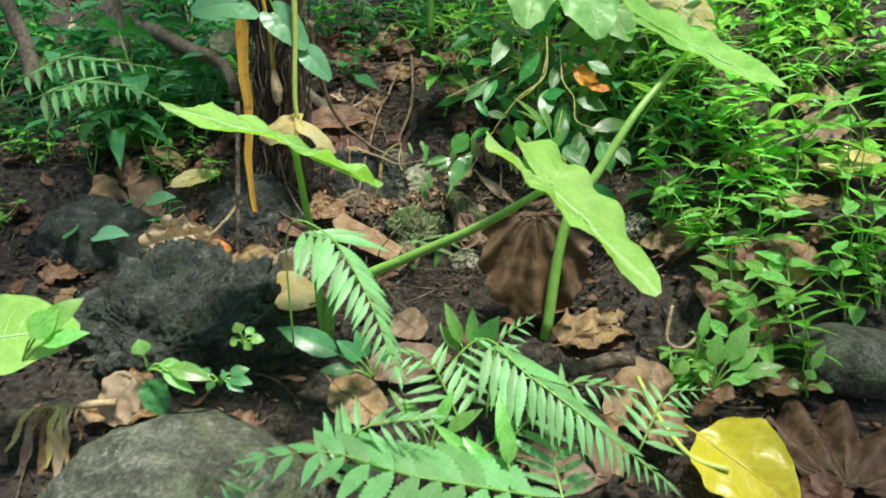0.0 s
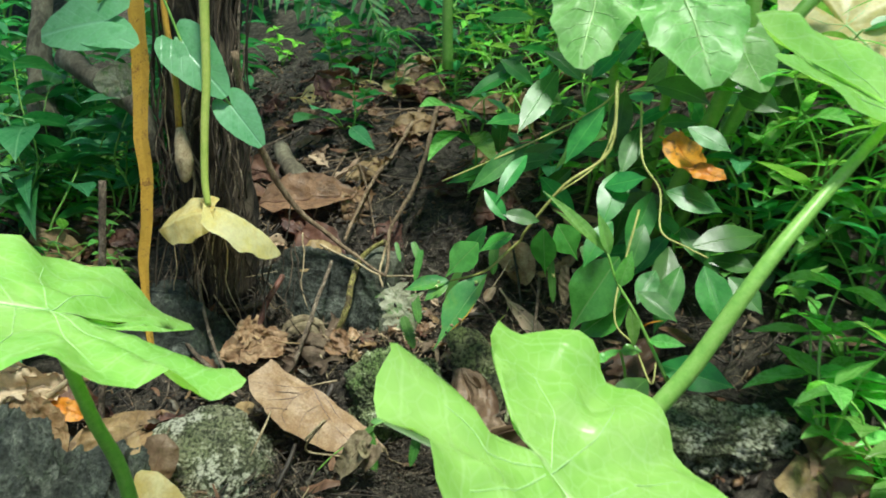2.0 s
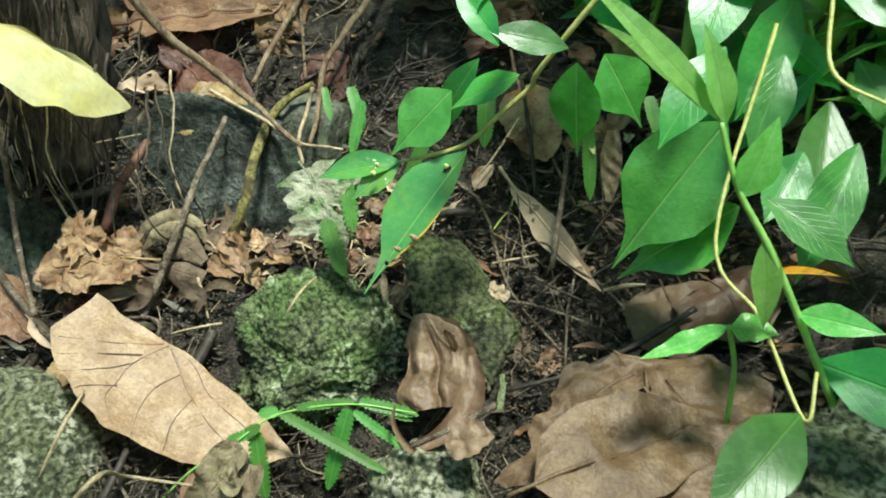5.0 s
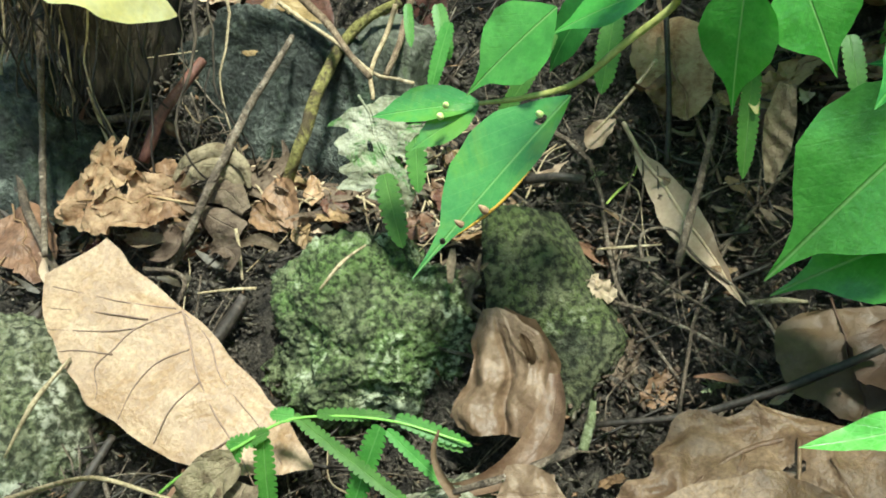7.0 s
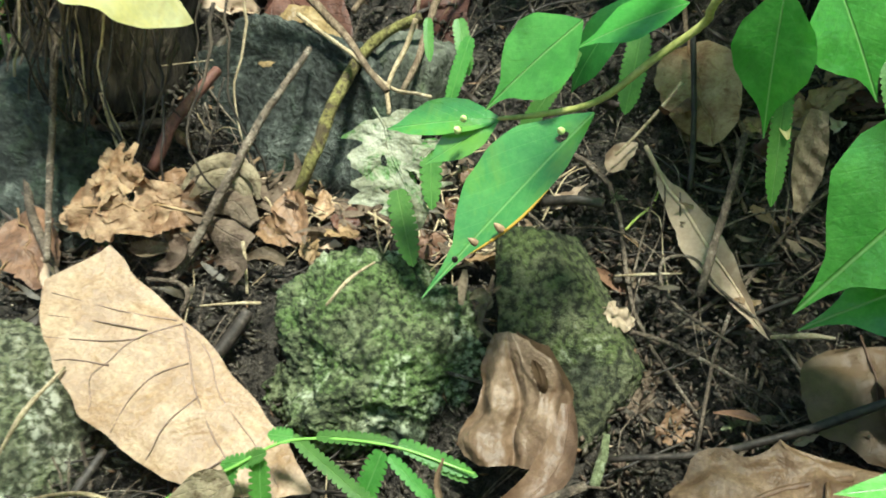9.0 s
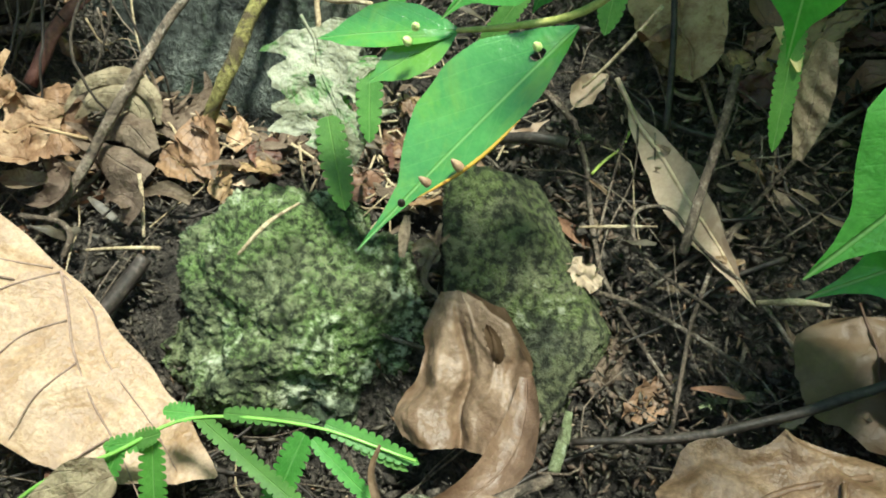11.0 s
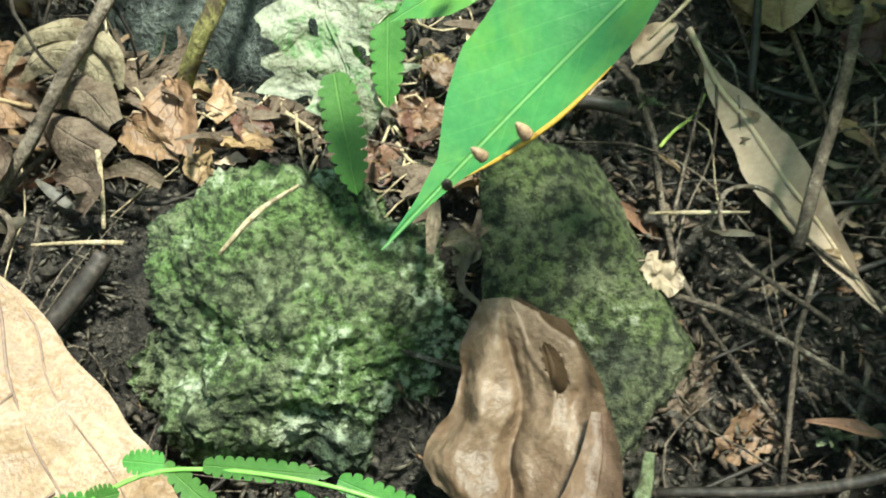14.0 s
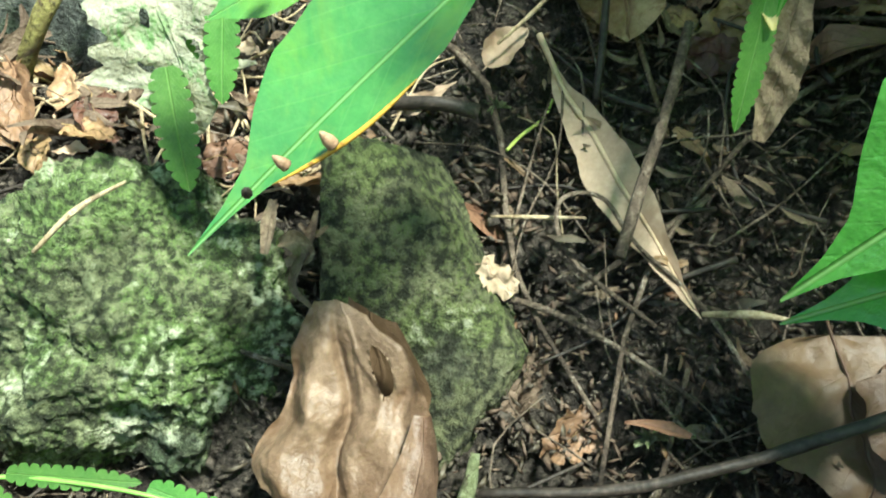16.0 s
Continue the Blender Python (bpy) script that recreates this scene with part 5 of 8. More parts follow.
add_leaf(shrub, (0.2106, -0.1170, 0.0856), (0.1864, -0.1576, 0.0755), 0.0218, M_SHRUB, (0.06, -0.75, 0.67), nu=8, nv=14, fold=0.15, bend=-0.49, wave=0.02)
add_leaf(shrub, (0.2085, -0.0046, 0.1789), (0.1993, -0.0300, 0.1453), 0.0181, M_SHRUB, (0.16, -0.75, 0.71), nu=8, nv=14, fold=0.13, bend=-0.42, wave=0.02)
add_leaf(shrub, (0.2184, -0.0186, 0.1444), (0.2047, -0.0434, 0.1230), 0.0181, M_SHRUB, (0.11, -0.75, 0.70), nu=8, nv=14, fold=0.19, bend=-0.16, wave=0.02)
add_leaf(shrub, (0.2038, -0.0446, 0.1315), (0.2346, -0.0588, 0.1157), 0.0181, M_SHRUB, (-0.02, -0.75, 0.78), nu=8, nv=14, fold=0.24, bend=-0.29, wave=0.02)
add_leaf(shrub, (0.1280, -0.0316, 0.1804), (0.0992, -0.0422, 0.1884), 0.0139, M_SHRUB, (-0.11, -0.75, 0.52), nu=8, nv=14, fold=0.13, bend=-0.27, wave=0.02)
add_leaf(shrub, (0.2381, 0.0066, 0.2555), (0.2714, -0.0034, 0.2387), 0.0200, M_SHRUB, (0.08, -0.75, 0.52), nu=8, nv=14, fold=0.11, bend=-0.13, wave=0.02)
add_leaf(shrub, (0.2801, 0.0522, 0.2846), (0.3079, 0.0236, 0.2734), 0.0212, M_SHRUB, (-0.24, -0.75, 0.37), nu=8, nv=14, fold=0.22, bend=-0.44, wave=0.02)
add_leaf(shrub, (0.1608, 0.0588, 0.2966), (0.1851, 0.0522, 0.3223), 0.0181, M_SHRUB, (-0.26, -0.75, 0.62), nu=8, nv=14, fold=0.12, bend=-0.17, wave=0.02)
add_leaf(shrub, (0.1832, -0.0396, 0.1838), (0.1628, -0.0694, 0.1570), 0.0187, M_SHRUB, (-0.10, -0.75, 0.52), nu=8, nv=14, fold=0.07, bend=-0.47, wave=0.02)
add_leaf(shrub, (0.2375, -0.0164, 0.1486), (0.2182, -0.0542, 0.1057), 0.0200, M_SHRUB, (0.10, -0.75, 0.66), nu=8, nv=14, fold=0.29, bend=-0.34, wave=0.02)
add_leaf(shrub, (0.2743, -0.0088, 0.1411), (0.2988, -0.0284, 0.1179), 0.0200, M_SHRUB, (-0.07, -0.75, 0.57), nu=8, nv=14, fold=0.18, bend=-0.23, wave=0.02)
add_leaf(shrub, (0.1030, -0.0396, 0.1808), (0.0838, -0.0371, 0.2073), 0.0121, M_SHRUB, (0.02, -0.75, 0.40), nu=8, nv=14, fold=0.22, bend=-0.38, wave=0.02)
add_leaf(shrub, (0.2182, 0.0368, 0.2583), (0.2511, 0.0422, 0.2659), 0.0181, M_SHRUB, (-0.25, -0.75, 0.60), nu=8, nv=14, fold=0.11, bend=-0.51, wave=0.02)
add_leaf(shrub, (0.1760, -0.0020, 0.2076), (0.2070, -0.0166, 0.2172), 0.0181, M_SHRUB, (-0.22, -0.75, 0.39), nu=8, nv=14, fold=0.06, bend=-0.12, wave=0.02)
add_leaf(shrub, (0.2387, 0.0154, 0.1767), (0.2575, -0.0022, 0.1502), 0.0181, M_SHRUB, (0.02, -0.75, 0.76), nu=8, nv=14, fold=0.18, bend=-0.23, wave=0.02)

LIT = (0.1696, 0.0000, 0.1210)
_rs = random.Random(41)
for _ in range(85):
    x, z = _rs.uniform(0.06, 0.46), _rs.uniform(0.13, 0.36)
    if x < 0.15 and z < 0.16:
        continue
    y = 0.095 - (0.25 - z) * 0.35 + _rs.uniform(-0.01, 0.09)
    c = Vector((x, y, z - 0.02)) - Vector(LIT)
    if (c - _sd * c.dot(_sd)).length < 0.06 and c.dot(_sd) > 0:
        continue
    d = Vector((_rs.gauss(-0.2, 0.7), _rs.uniform(-0.5, 0.2), _rs.uniform(-1.0, 0.1))).normalized() * _rs.uniform(0.04, 0.058)
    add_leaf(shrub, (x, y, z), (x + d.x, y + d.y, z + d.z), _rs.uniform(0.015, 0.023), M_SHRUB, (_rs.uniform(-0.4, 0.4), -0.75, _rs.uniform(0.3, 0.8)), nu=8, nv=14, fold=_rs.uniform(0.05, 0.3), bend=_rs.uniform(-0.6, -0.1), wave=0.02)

for pts, r in ((((0.0422, 0.0082, 0.2069), (0.0795, 0.0070, 0.2236), (0.1262, 0.0202, 0.2465), (0.1687, 0.0345, 0.2712), (0.1879, 0.0566, 0.2925)), (0.0008, 0.0015)),
               (((0.1841, 0.0566, 0.2925), (0.1820, 0.0268, 0.2582), (0.1700, 0.0070, 0.2253), (0.1379, -0.0084, 0.1998)), (0.0013, 0.0008)),
               (((0.2033, 0.0478, 0.2771), (0.2046, -0.0008, 0.2302), (0.2183, -0.0162, 0.2067), (0.2195, -0.0360, 0.1775), (0.2373, -0.0437, 0.1673), (0.2530, -0.0492, 0.1604)), (0.0014, 0.0008)),
               (((0.2170, -0.1009, 0.0922), (0.2135, -0.1108, 0.0805), (0.2035, -0.0710, 0.0958), (0.1881, -0.0434, 0.1152), (0.2039, -0.0050, 0.1901)), (0.0008, 0.0012))):
    add_stem(shrub, pts, (r[0] * 0.7, r[1] * 0.7), M_GREENTWIG, "twig", steps=7)


def gall(at, axis, r, h, material, label):
    m, length = leaf_pose(at, tuple(Vector(at) + Vector(axis)))
    bm = tube_bm([(0, 0, 0), (0, h * 0.4, 0), (0, h * 0.8, 0), (0, h, 0)], [r, r * 0.95, r * 0.5, r * 0.1], 8, 3)
    return part("gall", bm, material, shrub, label, m=m)


gall((0.0556, -0.0290, 0.0860), (0.2, -0.6, 0.5), 0.00101, 0.00240, M_DARKTWIG, "small dark gall on a leaf edge")
gall((0.0600, -0.0240, 0.0908), (-0.6, -0.5, 0.5), 0.00115, 0.00336, M_GALL, "small brown conical gall on a leaf edge")
gall((0.0655, -0.0180, 0.0946), (-0.5, -0.5, 0.6), 0.00130, 0.00384, M_GALL, "small brown conical gall on a leaf edge")
gall((0.0748, 0.0000, 0.1238), (-0.3, -0.8, 0.5), 0.00122, 0.00256, M_GALLG, "pale green swelling on a leaf")
gall((0.0435, -0.0040, 0.1230), (0.2, -0.8, 0.5), 0.00115, 0.00240, M_GALLG, "pale green swelling on a leaf")
gall((0.0421, -0.0040, 0.1191), (-0.3, -0.8, 0.4), 0.00130, 0.00240, M_GALLG, "pale green swelling on a leaf")

# ---- herb in front of the shrub ----
herb = thing("herb", (0.2277, -0.0850, 0.0735), "slender light green herb with narrow pointed leaves", "herb")
add_stem(herb, ((0.2277, -0.0850, 0.0735), (0.2029, -0.0850, 0.1213), (0.1883, -0.0850, 0.1446), (0.1803, -0.0850, 0.1662)), (0.0014, 0.0009), M_STEM)
for b, t, w in (((0.1814, -0.0850, 0.1644), (0.1378, -0.0908, 0.2124), 0.009), ((0.1739, -0.0850, 0.1692), (0.1366, -0.0388, 0.2015), 0.006), ((0.1821, -0.0850, 0.1646), (0.1748, -0.0908, 0.1943), 0.010),
                ((0.1900, -0.0850, 0.1419), (0.1974, -0.0908, 0.1672), 0.013), ((0.2122, -0.0850, 0.1045), (0.2351, -0.0966, 0.1069), 0.011), ((0.1981, -0.0850, 0.1279), (0.2040, -0.0908, 0.0988), 0.011)):
    add_leaf(herb, b, t, w, M_WEED, (0.2, -0.8, 0.5), "lance", nu=6, nv=14, fold=0.3, bend=-0.4)
add_leaf(herb, (0.2041, -0.0388, 0.0990), (0.2181, -0.0850, 0.1264), 0.008, M_ORANGE, (0, -0.6, 0.8), "lance", label="orange-brown withered leaf", nu=6, nv=12)

# ---- arrow-leaved plants ----
taro = thing("taro_plant", (-0.089, -0.226, -0.06), "arrow-leaved plant with two big light green leaves on long stalks", "taro")


def blade(plant, joint, tip, n, L, W, material, label="", **k):
    m, _ = leaf_pose(joint, tip, n)
    bm = heart_bm(L, W, **k)
    skin = BVHTree.FromBMesh(bm)
    leaf = part("leaf", bm, material, plant, label, m=m)

    def at(x, y):
        rr = L / k.get("bend", -0.3)
        p = Vector((x, rr * math.sin(y / rr), 0.2))
        hit = skin.ray_cast(p, Vector((0, 0, -1)))[0]
        return hit + Vector((0, 0, 0.0002)) if hit else None

    lines = [((0, 0), (0, L * 0.5), (0, L * 0.92))]
    for s in (-1, 1):
        lines.append(((0, 0), (s * W * 0.16, -L * 0.12), (s * W * 0.24, -L * 0.30)))
        lines.append(((0, 0), (s * W * 0.22, -L * 0.01), (s * W * 0.38, -L * 0.06)))
        for q in (0.10, 0.26, 0.42, 0.58):
            h = W * 0.42 * (1 - q) ** 0.8
            lines.append(((0, L * q), (s * h * 0.55, L * (q + 0.05)), (s * h * 0.95, L * (q + 0.13))))
    for j, line in enumerate(lines):
        a = 0.0012 if j == 0 else 0.00035
        pts = []
        for (x0, y0), (x1, y1) in zip(line, line[1:]):
            pts += [at(x0 + (x1 - x0) * q / 5, y0 + (y1 - y0) * q / 5) for q in range(5)]
        pts = [p for p in pts if p]
        if len(pts) > 3:
            part("vein", tube_bm(pts, (a, a * 0.35), 5, 2), M_RIB, leaf, m=m)
    return leaf


add_stem(taro, ((-0.089, -0.226, -0.075), (-0.0936, -0.2500, 0.0337), (-0.0950, -0.2800, 0.0883), (-0.099, -0.306, 0.149)), (0.0055, 0.0045, 0.004, 0.0034), M_STEM, "petiole", sides=10)
add_stem(taro, ((-0.085, -0.226, -0.075), (-0.0654, -0.2500, -0.0151), (0.0198, -0.2900, 0.0319), (0.0961, -0.3300, 0.0716), (0.1606, -0.3663, 0.1138)), (0.0075, 0.0062, 0.0052, 0.0046, 0.0034), M_STEM, "petiole", sides=10)
blade(taro, (-0.099, -0.306, 0.150), (-0.20, -0.44, 0.21), (0.28, -0.05, 0.95), 0.16, 0.165, M_TARO, lobes=1.25, fold=0.10, bend=-0.25, wave=0.030, seed=1, crumple=0.03, freq=9, rings=14, arms=72)
blade(taro, (0.1606, -0.3663, 0.1158), (0.2809, -0.4249, 0.0091), (0.683, -0.307, 0.663), 0.150, 0.155, M_TARO, lobes=0.95, fold=0.2, bend=-0.1, wave=0.035, seed=3, crumple=0.03, freq=9, rings=14, arms=72)
taro2 = thing("taro_plant", (0.174, -0.19, -0.07), "tall arrow-leaved plant with a sunlit leaf on a thick stalk", "taro")
add_stem(taro2, ((0.174, -0.19, -0.085), (0.1938, -0.2000, 0.0551), (0.2331, -0.1950, 0.1209), (0.2773, -0.1800, 0.1889), (0.3483, -0.1221, 0.2645)), (0.0070, 0.0060, 0.0054, 0.0045, 0.0030), M_STEM, "petiole", sides=10)
blade(taro2, (0.3483, -0.1221, 0.2663), (0.5012, -0.0405, 0.209), (-0.25, -0.66, 0.70), 0.175, 0.085, M_TARO, lobes=1.3, fold=0.2, bend=0.1, wave=0.03, seed=5, crumple=0.025, freq=9, rings=14, arms=72)
taro3 = thing("taro_plant", (0.20, 0.16, 0.12), "arrow-leaved plant with pale leaves behind the shrub", "taro")
add_stem(taro3, ((0.20, 0.16, 0.10), (0.2782, 0.0800, 0.3014), (0.2922, 0.0600, 0.3995), (0.2979, 0.0500, 0.4818)), (0.008, 0.006), M_STEM, "petiole")
add_stem(taro3, ((0.22, 0.16, 0.10), (0.3110, 0.0900, 0.3207), (0.3504, 0.0900, 0.3771), (0.3774, 0.0800, 0.4306)), (0.007, 0.005), M_STEM, "petiole")
add_stem(taro3, ((0.20, 0.16, 0.10), (0.2307, 0.0900, 0.3226), (0.2103, 0.0300, 0.3550)), (0.005, 0.004), M_STEM, "petiole")
add_stem(taro3, ((0.18, 0.16, 0.10), (0.1786, 0.1000, 0.3247), (0.1580, 0.0300, 0.3627)), (0.005, 0.004), M_STEM, "petiole")
blade(taro3, (0.1640, 0.0200, 0.3642), (0.1491, -0.0200, 0.2891), (-0.1, -0.9, 0.4), 0.075, 0.08, M_TARO2, lobes=1.2, wave=0.045, crumple=0.06, freq=7, seed=2)
blade(taro3, (0.2316, 0.0300, 0.3574), (0.2582, -0.0100, 0.2904), (0.2, -0.85, 0.5), 0.085, 0.10, M_TARO2, lobes=1.2, wave=0.045, crumple=0.06, freq=7, seed=4)
blade(taro3, (0.2687, 0.0600, 0.3381), (0.2959, 0.0300, 0.2949), (0.3, -0.85, 0.4), 0.07, 0.08, M_TARO2, lobes=1.2, wave=0.04, crumple=0.05, seed=7)
blade(taro3, (0.1895, 0.0600, 0.4156), (0.2016, 0.0400, 0.3564), (0.0, -0.9, 0.4), 0.09, 0.09, M_TARO2, lobes=1.2, wave=0.045, crumple=0.06, freq=7, seed=6)
blade(taro3, (0.3765, 0.1200, 0.3479), (0.4301, 0.1000, 0.2930), (0.2, -0.8, 0.5), 0.10, 0.10, M_YELLOW, "spotted yellow leaf blade", lobes=1.2, wave=0.03, seed=8)
edge = thing("taro_plant", (-0.50, -0.33, -0.2), "young arrow-leaved plant with one bright leaf", "taro")
add_stem(edge, ((-0.50, -0.33, -0.2), (-0.50, -0.34, -0.1), (-0.3597, -0.4077, -0.0328)), (0.005, 0.003), M_STEM, "petiole")
blade(edge, (-0.3762, -0.4086, -0.0328), (-0.3102, -0.4031, -0.0219), (0.1, -0.7, 0.75), 0.085, 0.10, M_TARO, lobes=1.2, seed=9)

# ---- old stem with dry fibres and hanging leaves ----
old = thing("old_stem", (-0.215, 0.10, 0.03), "dark fibrous old plant stem with hanging dry strips", "stem")
add_stem(old, ((-0.20, 0.11, 0.08), (-0.205, 0.10, 0.16), (-0.215, 0.09, 0.28), (-0.21, 0.085, 0.45), (-0.205, 0.08, 0.7)), (0.030, 0.038, 0.036, 0.036, 0.034), M_BARK, "trunk", sides=20, rough=0.006)
for i in range(50):
    a = random.uniform(-1.5, 1.5)
    x0, y0 = -0.21 + 0.04 * math.sin(a), 0.095 - 0.042 * math.cos(a)
    zt, zb = random.uniform(0.22, 0.6), random.uniform(0.06, 0.22)
    pts = [(x0 + random.uniform(-0.012, 0.012), y0 - random.uniform(0, 0.012), zt + (zb - zt) * k / 4) for k in range(5)]
    add_stem(old, pts, (random.uniform(0.0006, 0.0022), random.uniform(0.0003, 0.0010)), random.choice((M_BARK, M_BARK, M_BARK, M_DARKTWIG, M_TWIG, M_TWIG, M_STRAW)), "fibre", steps=8, sides=5, rough=0.006)
for i in range(30):
    x0, y0, z0 = random.uniform(-0.24, -0.11), random.uniform(0.055, 0.09), random.uniform(0.10, 0.19)
    x1 = x0 + random.uniform(-0.02, 0.035)
    pts = [(x0, y0, z0), (x0 + (x1 - x0) * 0.3, y0 - 0.012, z0 - 0.03), (x1, y0 - random.uniform(0.01, 0.03), z0 - 0.07), (x1 + random.uniform(-0.01, 0.02), y0 - random.uniform(0.0, 0.03), z0 - random.uniform(0.09, 0.12))]
    add_stem(old, pts, (random.uniform(0.0004, 0.0011), random.uniform(0.0002, 0.0006)), random.choice((M_TWIG, M_BARK, M_STRAW, M_BARK, M_DARKTWIG)), "fibre", steps=8, sides=5, rough=0.007)
stalk = thing("withered_stalk", (-0.256, 0.055, 0.06), "ochre withered leaf stalk hanging down", "stalk")
part("strip", leaf_bm(0.37, 0.018, "stalk", 8, 30, fold=0.25, bend=0.12, crumple=0.012, seed=3), M_STRIP, stalk, m=leaf_pose((-0.2605, 0.0450, 0.4103), (-0.2417, 0.0434, 0.0661), (0, -1, 0.1))[0])
add_stem(stalk, ((-0.2417, 0.0434, 0.0680), (-0.2440, 0.0420, 0.0620), (-0.2600, 0.0420, 0.0590), (-0.2780, 0.0440, 0.0560)), (0.0035, 0.002), M_STRIP, "hook")
part("sheath", leaf_bm(0.085, 0.035, "broad", 12, 18, fold=-0.5, bend=-0.6, crumple=0.06, seed=5), M_BROWN, stalk, "dark withered sheath", m=leaf_pose((-0.2270, 0.0300, 0.4228), (-0.2742, 0.0300, 0.3823), (0, -0.9, 0.4))[0])
part("sheath", leaf_bm(0.06, 0.03, "broad", 12, 18, fold=-0.3, bend=-0.5, crumple=0.05, seed=6), M_YELLOW, stalk, "yellowing torn sheath", m=leaf_pose((-0.2287, 0.0250, 0.4155), (-0.1853, 0.0200, 0.3750), (0, -0.9, 0.4))[0])
yl = thing("hanging_leaf", (-0.163, -0.001, 0.178), "yellowing leaf hanging from a pale green stalk", "leaf")
add_stem(yl, ((-0.1664, 0.0000, 0.1788), (-0.1693, 0.0000, 0.2025), (-0.1684, 0.0000, 0.2521), (-0.1663, 0.0000, 0.2997), (-0.1665, -0.0050, 0.4174), (-0.1679, -0.0100, 0.5366)), (0.0028, 0.0034, 0.0036, 0.0038, 0.005, 0.006), M_STEMY, "petiole", sides=10)
part("blade", leaf_bm(0.098, 0.062, "folded", 20, 28, fold=-0.45, bend=-0.75, wave=0.035, crumple=0.018, seed=2), M_YELLOW_LIT, yl, m=leaf_pose((-0.170, -0.004, 0.1795), (-0.102, 0.060, 0.158), (0.05, -0.55, 0.85))[0])
part("lobe", leaf_bm(0.082, 0.046, "folded", 16, 24, fold=-0.4, bend=-0.6, wave=0.035, crumple=0.02, seed=4), M_YELLOW, yl, "duller ochre lobe of the leaf", m=leaf_pose((-0.160, -0.002, 0.176), (-0.226, 0.006, 0.164), (-0.1, -0.85, 0.5))[0])
pod = thing("seed_pod", (-0.201, 0.021, 0.2), "dry brown spindle-shaped pod on a stalk", "pod")
add_stem(pod, ((-0.2234, 0.0300, 0.4258), (-0.2166, 0.0220, 0.3473), (-0.2085, 0.0220, 0.3010), (-0.2043, 0.0210, 0.2449)), (0.004, 0.003, 0.003, 0.003), M_STRIP, "stalk")
add_stem(pod, ((-0.2041, 0.0210, 0.2470), (-0.2023, 0.0210, 0.2342), (-0.1999, 0.0210, 0.2170), (-0.1992, 0.0210, 0.2018), (-0.1986, 0.0210, 0.1974)), (0.003, 0.0065, 0.0085, 0.0050, 0.001), M_STRAW, "husk", sides=12)
climber = thing("climber", (-0.23, 0.02, 0.3), "climbing plant with blue-green heart-shaped leaves", "climber")
for j, t, L, W, n in (((-0.2442, -0.0300, 0.3335), (-0.2956, -0.0400, 0.3247), 0.062, 0.062, (0, -0.9, 0.4)), ((-0.2447, -0.0300, 0.3243), (-0.2071, -0.0450, 0.3161), 0.045, 0.042, (0.1, -0.7, 0.6)), ((-0.1913, 0.0100, 0.3161), (-0.1318, 0.0000, 0.2584), 0.062, 0.050, (0.1, -0.9, 0.4)),
                      ((-0.1481, 0.0150, 0.2641), (-0.1123, 0.0100, 0.2237), 0.045, 0.036, (0.1, -0.9, 0.4)), ((-0.1893, 0.0100, 0.3166), (-0.1606, 0.0000, 0.2676), 0.035, 0.022, (0.1, -0.9, 0.4))):
    m, _ = leaf_pose(j, t, n)
    part("leaf", heart_bm(L, W, fold=0.15, wave=0.01, seed=L * 99, rings=6, arms=32, lobes=0.8), M_BLUE, climber, m=m)
add_stem(climber, ((-0.2481, -0.0300, 0.3490), (-0.2231, 0.0000, 0.3830), (-0.1934, 0.0120, 0.3168), (-0.1924, 0.0120, 0.3163), (-0.1495, 0.0180, 0.2641)), 0.0012, M_STEM)

# dry vines and roots on the bank
stick(((-0.1494, 0.0200, 0.3164), (-0.1470, 0.0400, 0.2597), (-0.1374, 0.0700, 0.2121), (-0.1170, 0.0900, 0.1705), (-0.0733, 0.1000, 0.1338), (-0.0206, 0.0600, 0.1134)), (0.0034, 0.0036, 0.0034, 0.0028, 0.002, 0.0012), M_VINE, "dry twisted brown vine", "vine", "vine", "dry vines", rough=0.003)
stick(((-0.0500, 0.4763, 0.3226), (-0.0297, 0.2903, 0.2400), (-0.0284, 0.1963, 0.1854), (-0.0358, 0.1436, 0.1503), (-0.0281, 0.0922, 0.1079)), (0.0034, 0.0014), M_VINE, "withered reddish vine hanging down the bank", "vine", "vine", "dry vines", rough=0.003)
stick(((-0.0576, 0.3872, 0.2872), (-0.0705, 0.2711, 0.2230), (-0.0817, 0.1984, 0.1784), (-0.0839, 0.1361, 0.1343)), (0.0026, 0.0016), M_VINE, "thin grey vine on the bank", "vine", "vine", "dry vines", rough=0.003)
stick(((-0.2218, 0.3020, 0.2254), (-0.1782, 0.2355, 0.1978), (-0.1342, 0.2108, 0.1785)), (0.010, 0.012, 0.009), M_TRUNK, "thick grey bent root", "root", "root", "roots", rough=0.002, sides=10)
stick(((-0.2119, 0.0600, 0.1184), (-0.1851, 0.0300, 0.0639), (-0.1462, -0.0100, 0.0280)), (0.002, 0.0014), M_TWIG, "brown vine hanging in front of rock", "vine", "vine", "dry vines", rough=0.002)
stick(((-0.2365, -0.0500, 0.2014), (-0.2404, -0.0500, 0.0867), (-0.2456, -0.0500, -0.0200)), 0.0032, M_TWIG, "grey upright dead stalk", rough=0.001)
stick(((-0.2412, -0.0400, 0.0661), (-0.2640, -0.0600, 0.0330), (-0.3060, -0.0800, -0.0035)), 0.0028, M_STRAW, "pale brown bent stalk", rough=0.001)
stick(((-0.6268, 0.4500, 0.5918), (-0.5833, 0.3500, 0.4107), (-0.5545, 0.3000, 0.3065), (-0.5165, 0.2600, 0.2216)), (0.012, 0.014, 0.017, 0.02), M_TRUNK, "slender grey-green sapling trunk", "sapling", "sapling", "saplings", rough=0.003, sides=10)
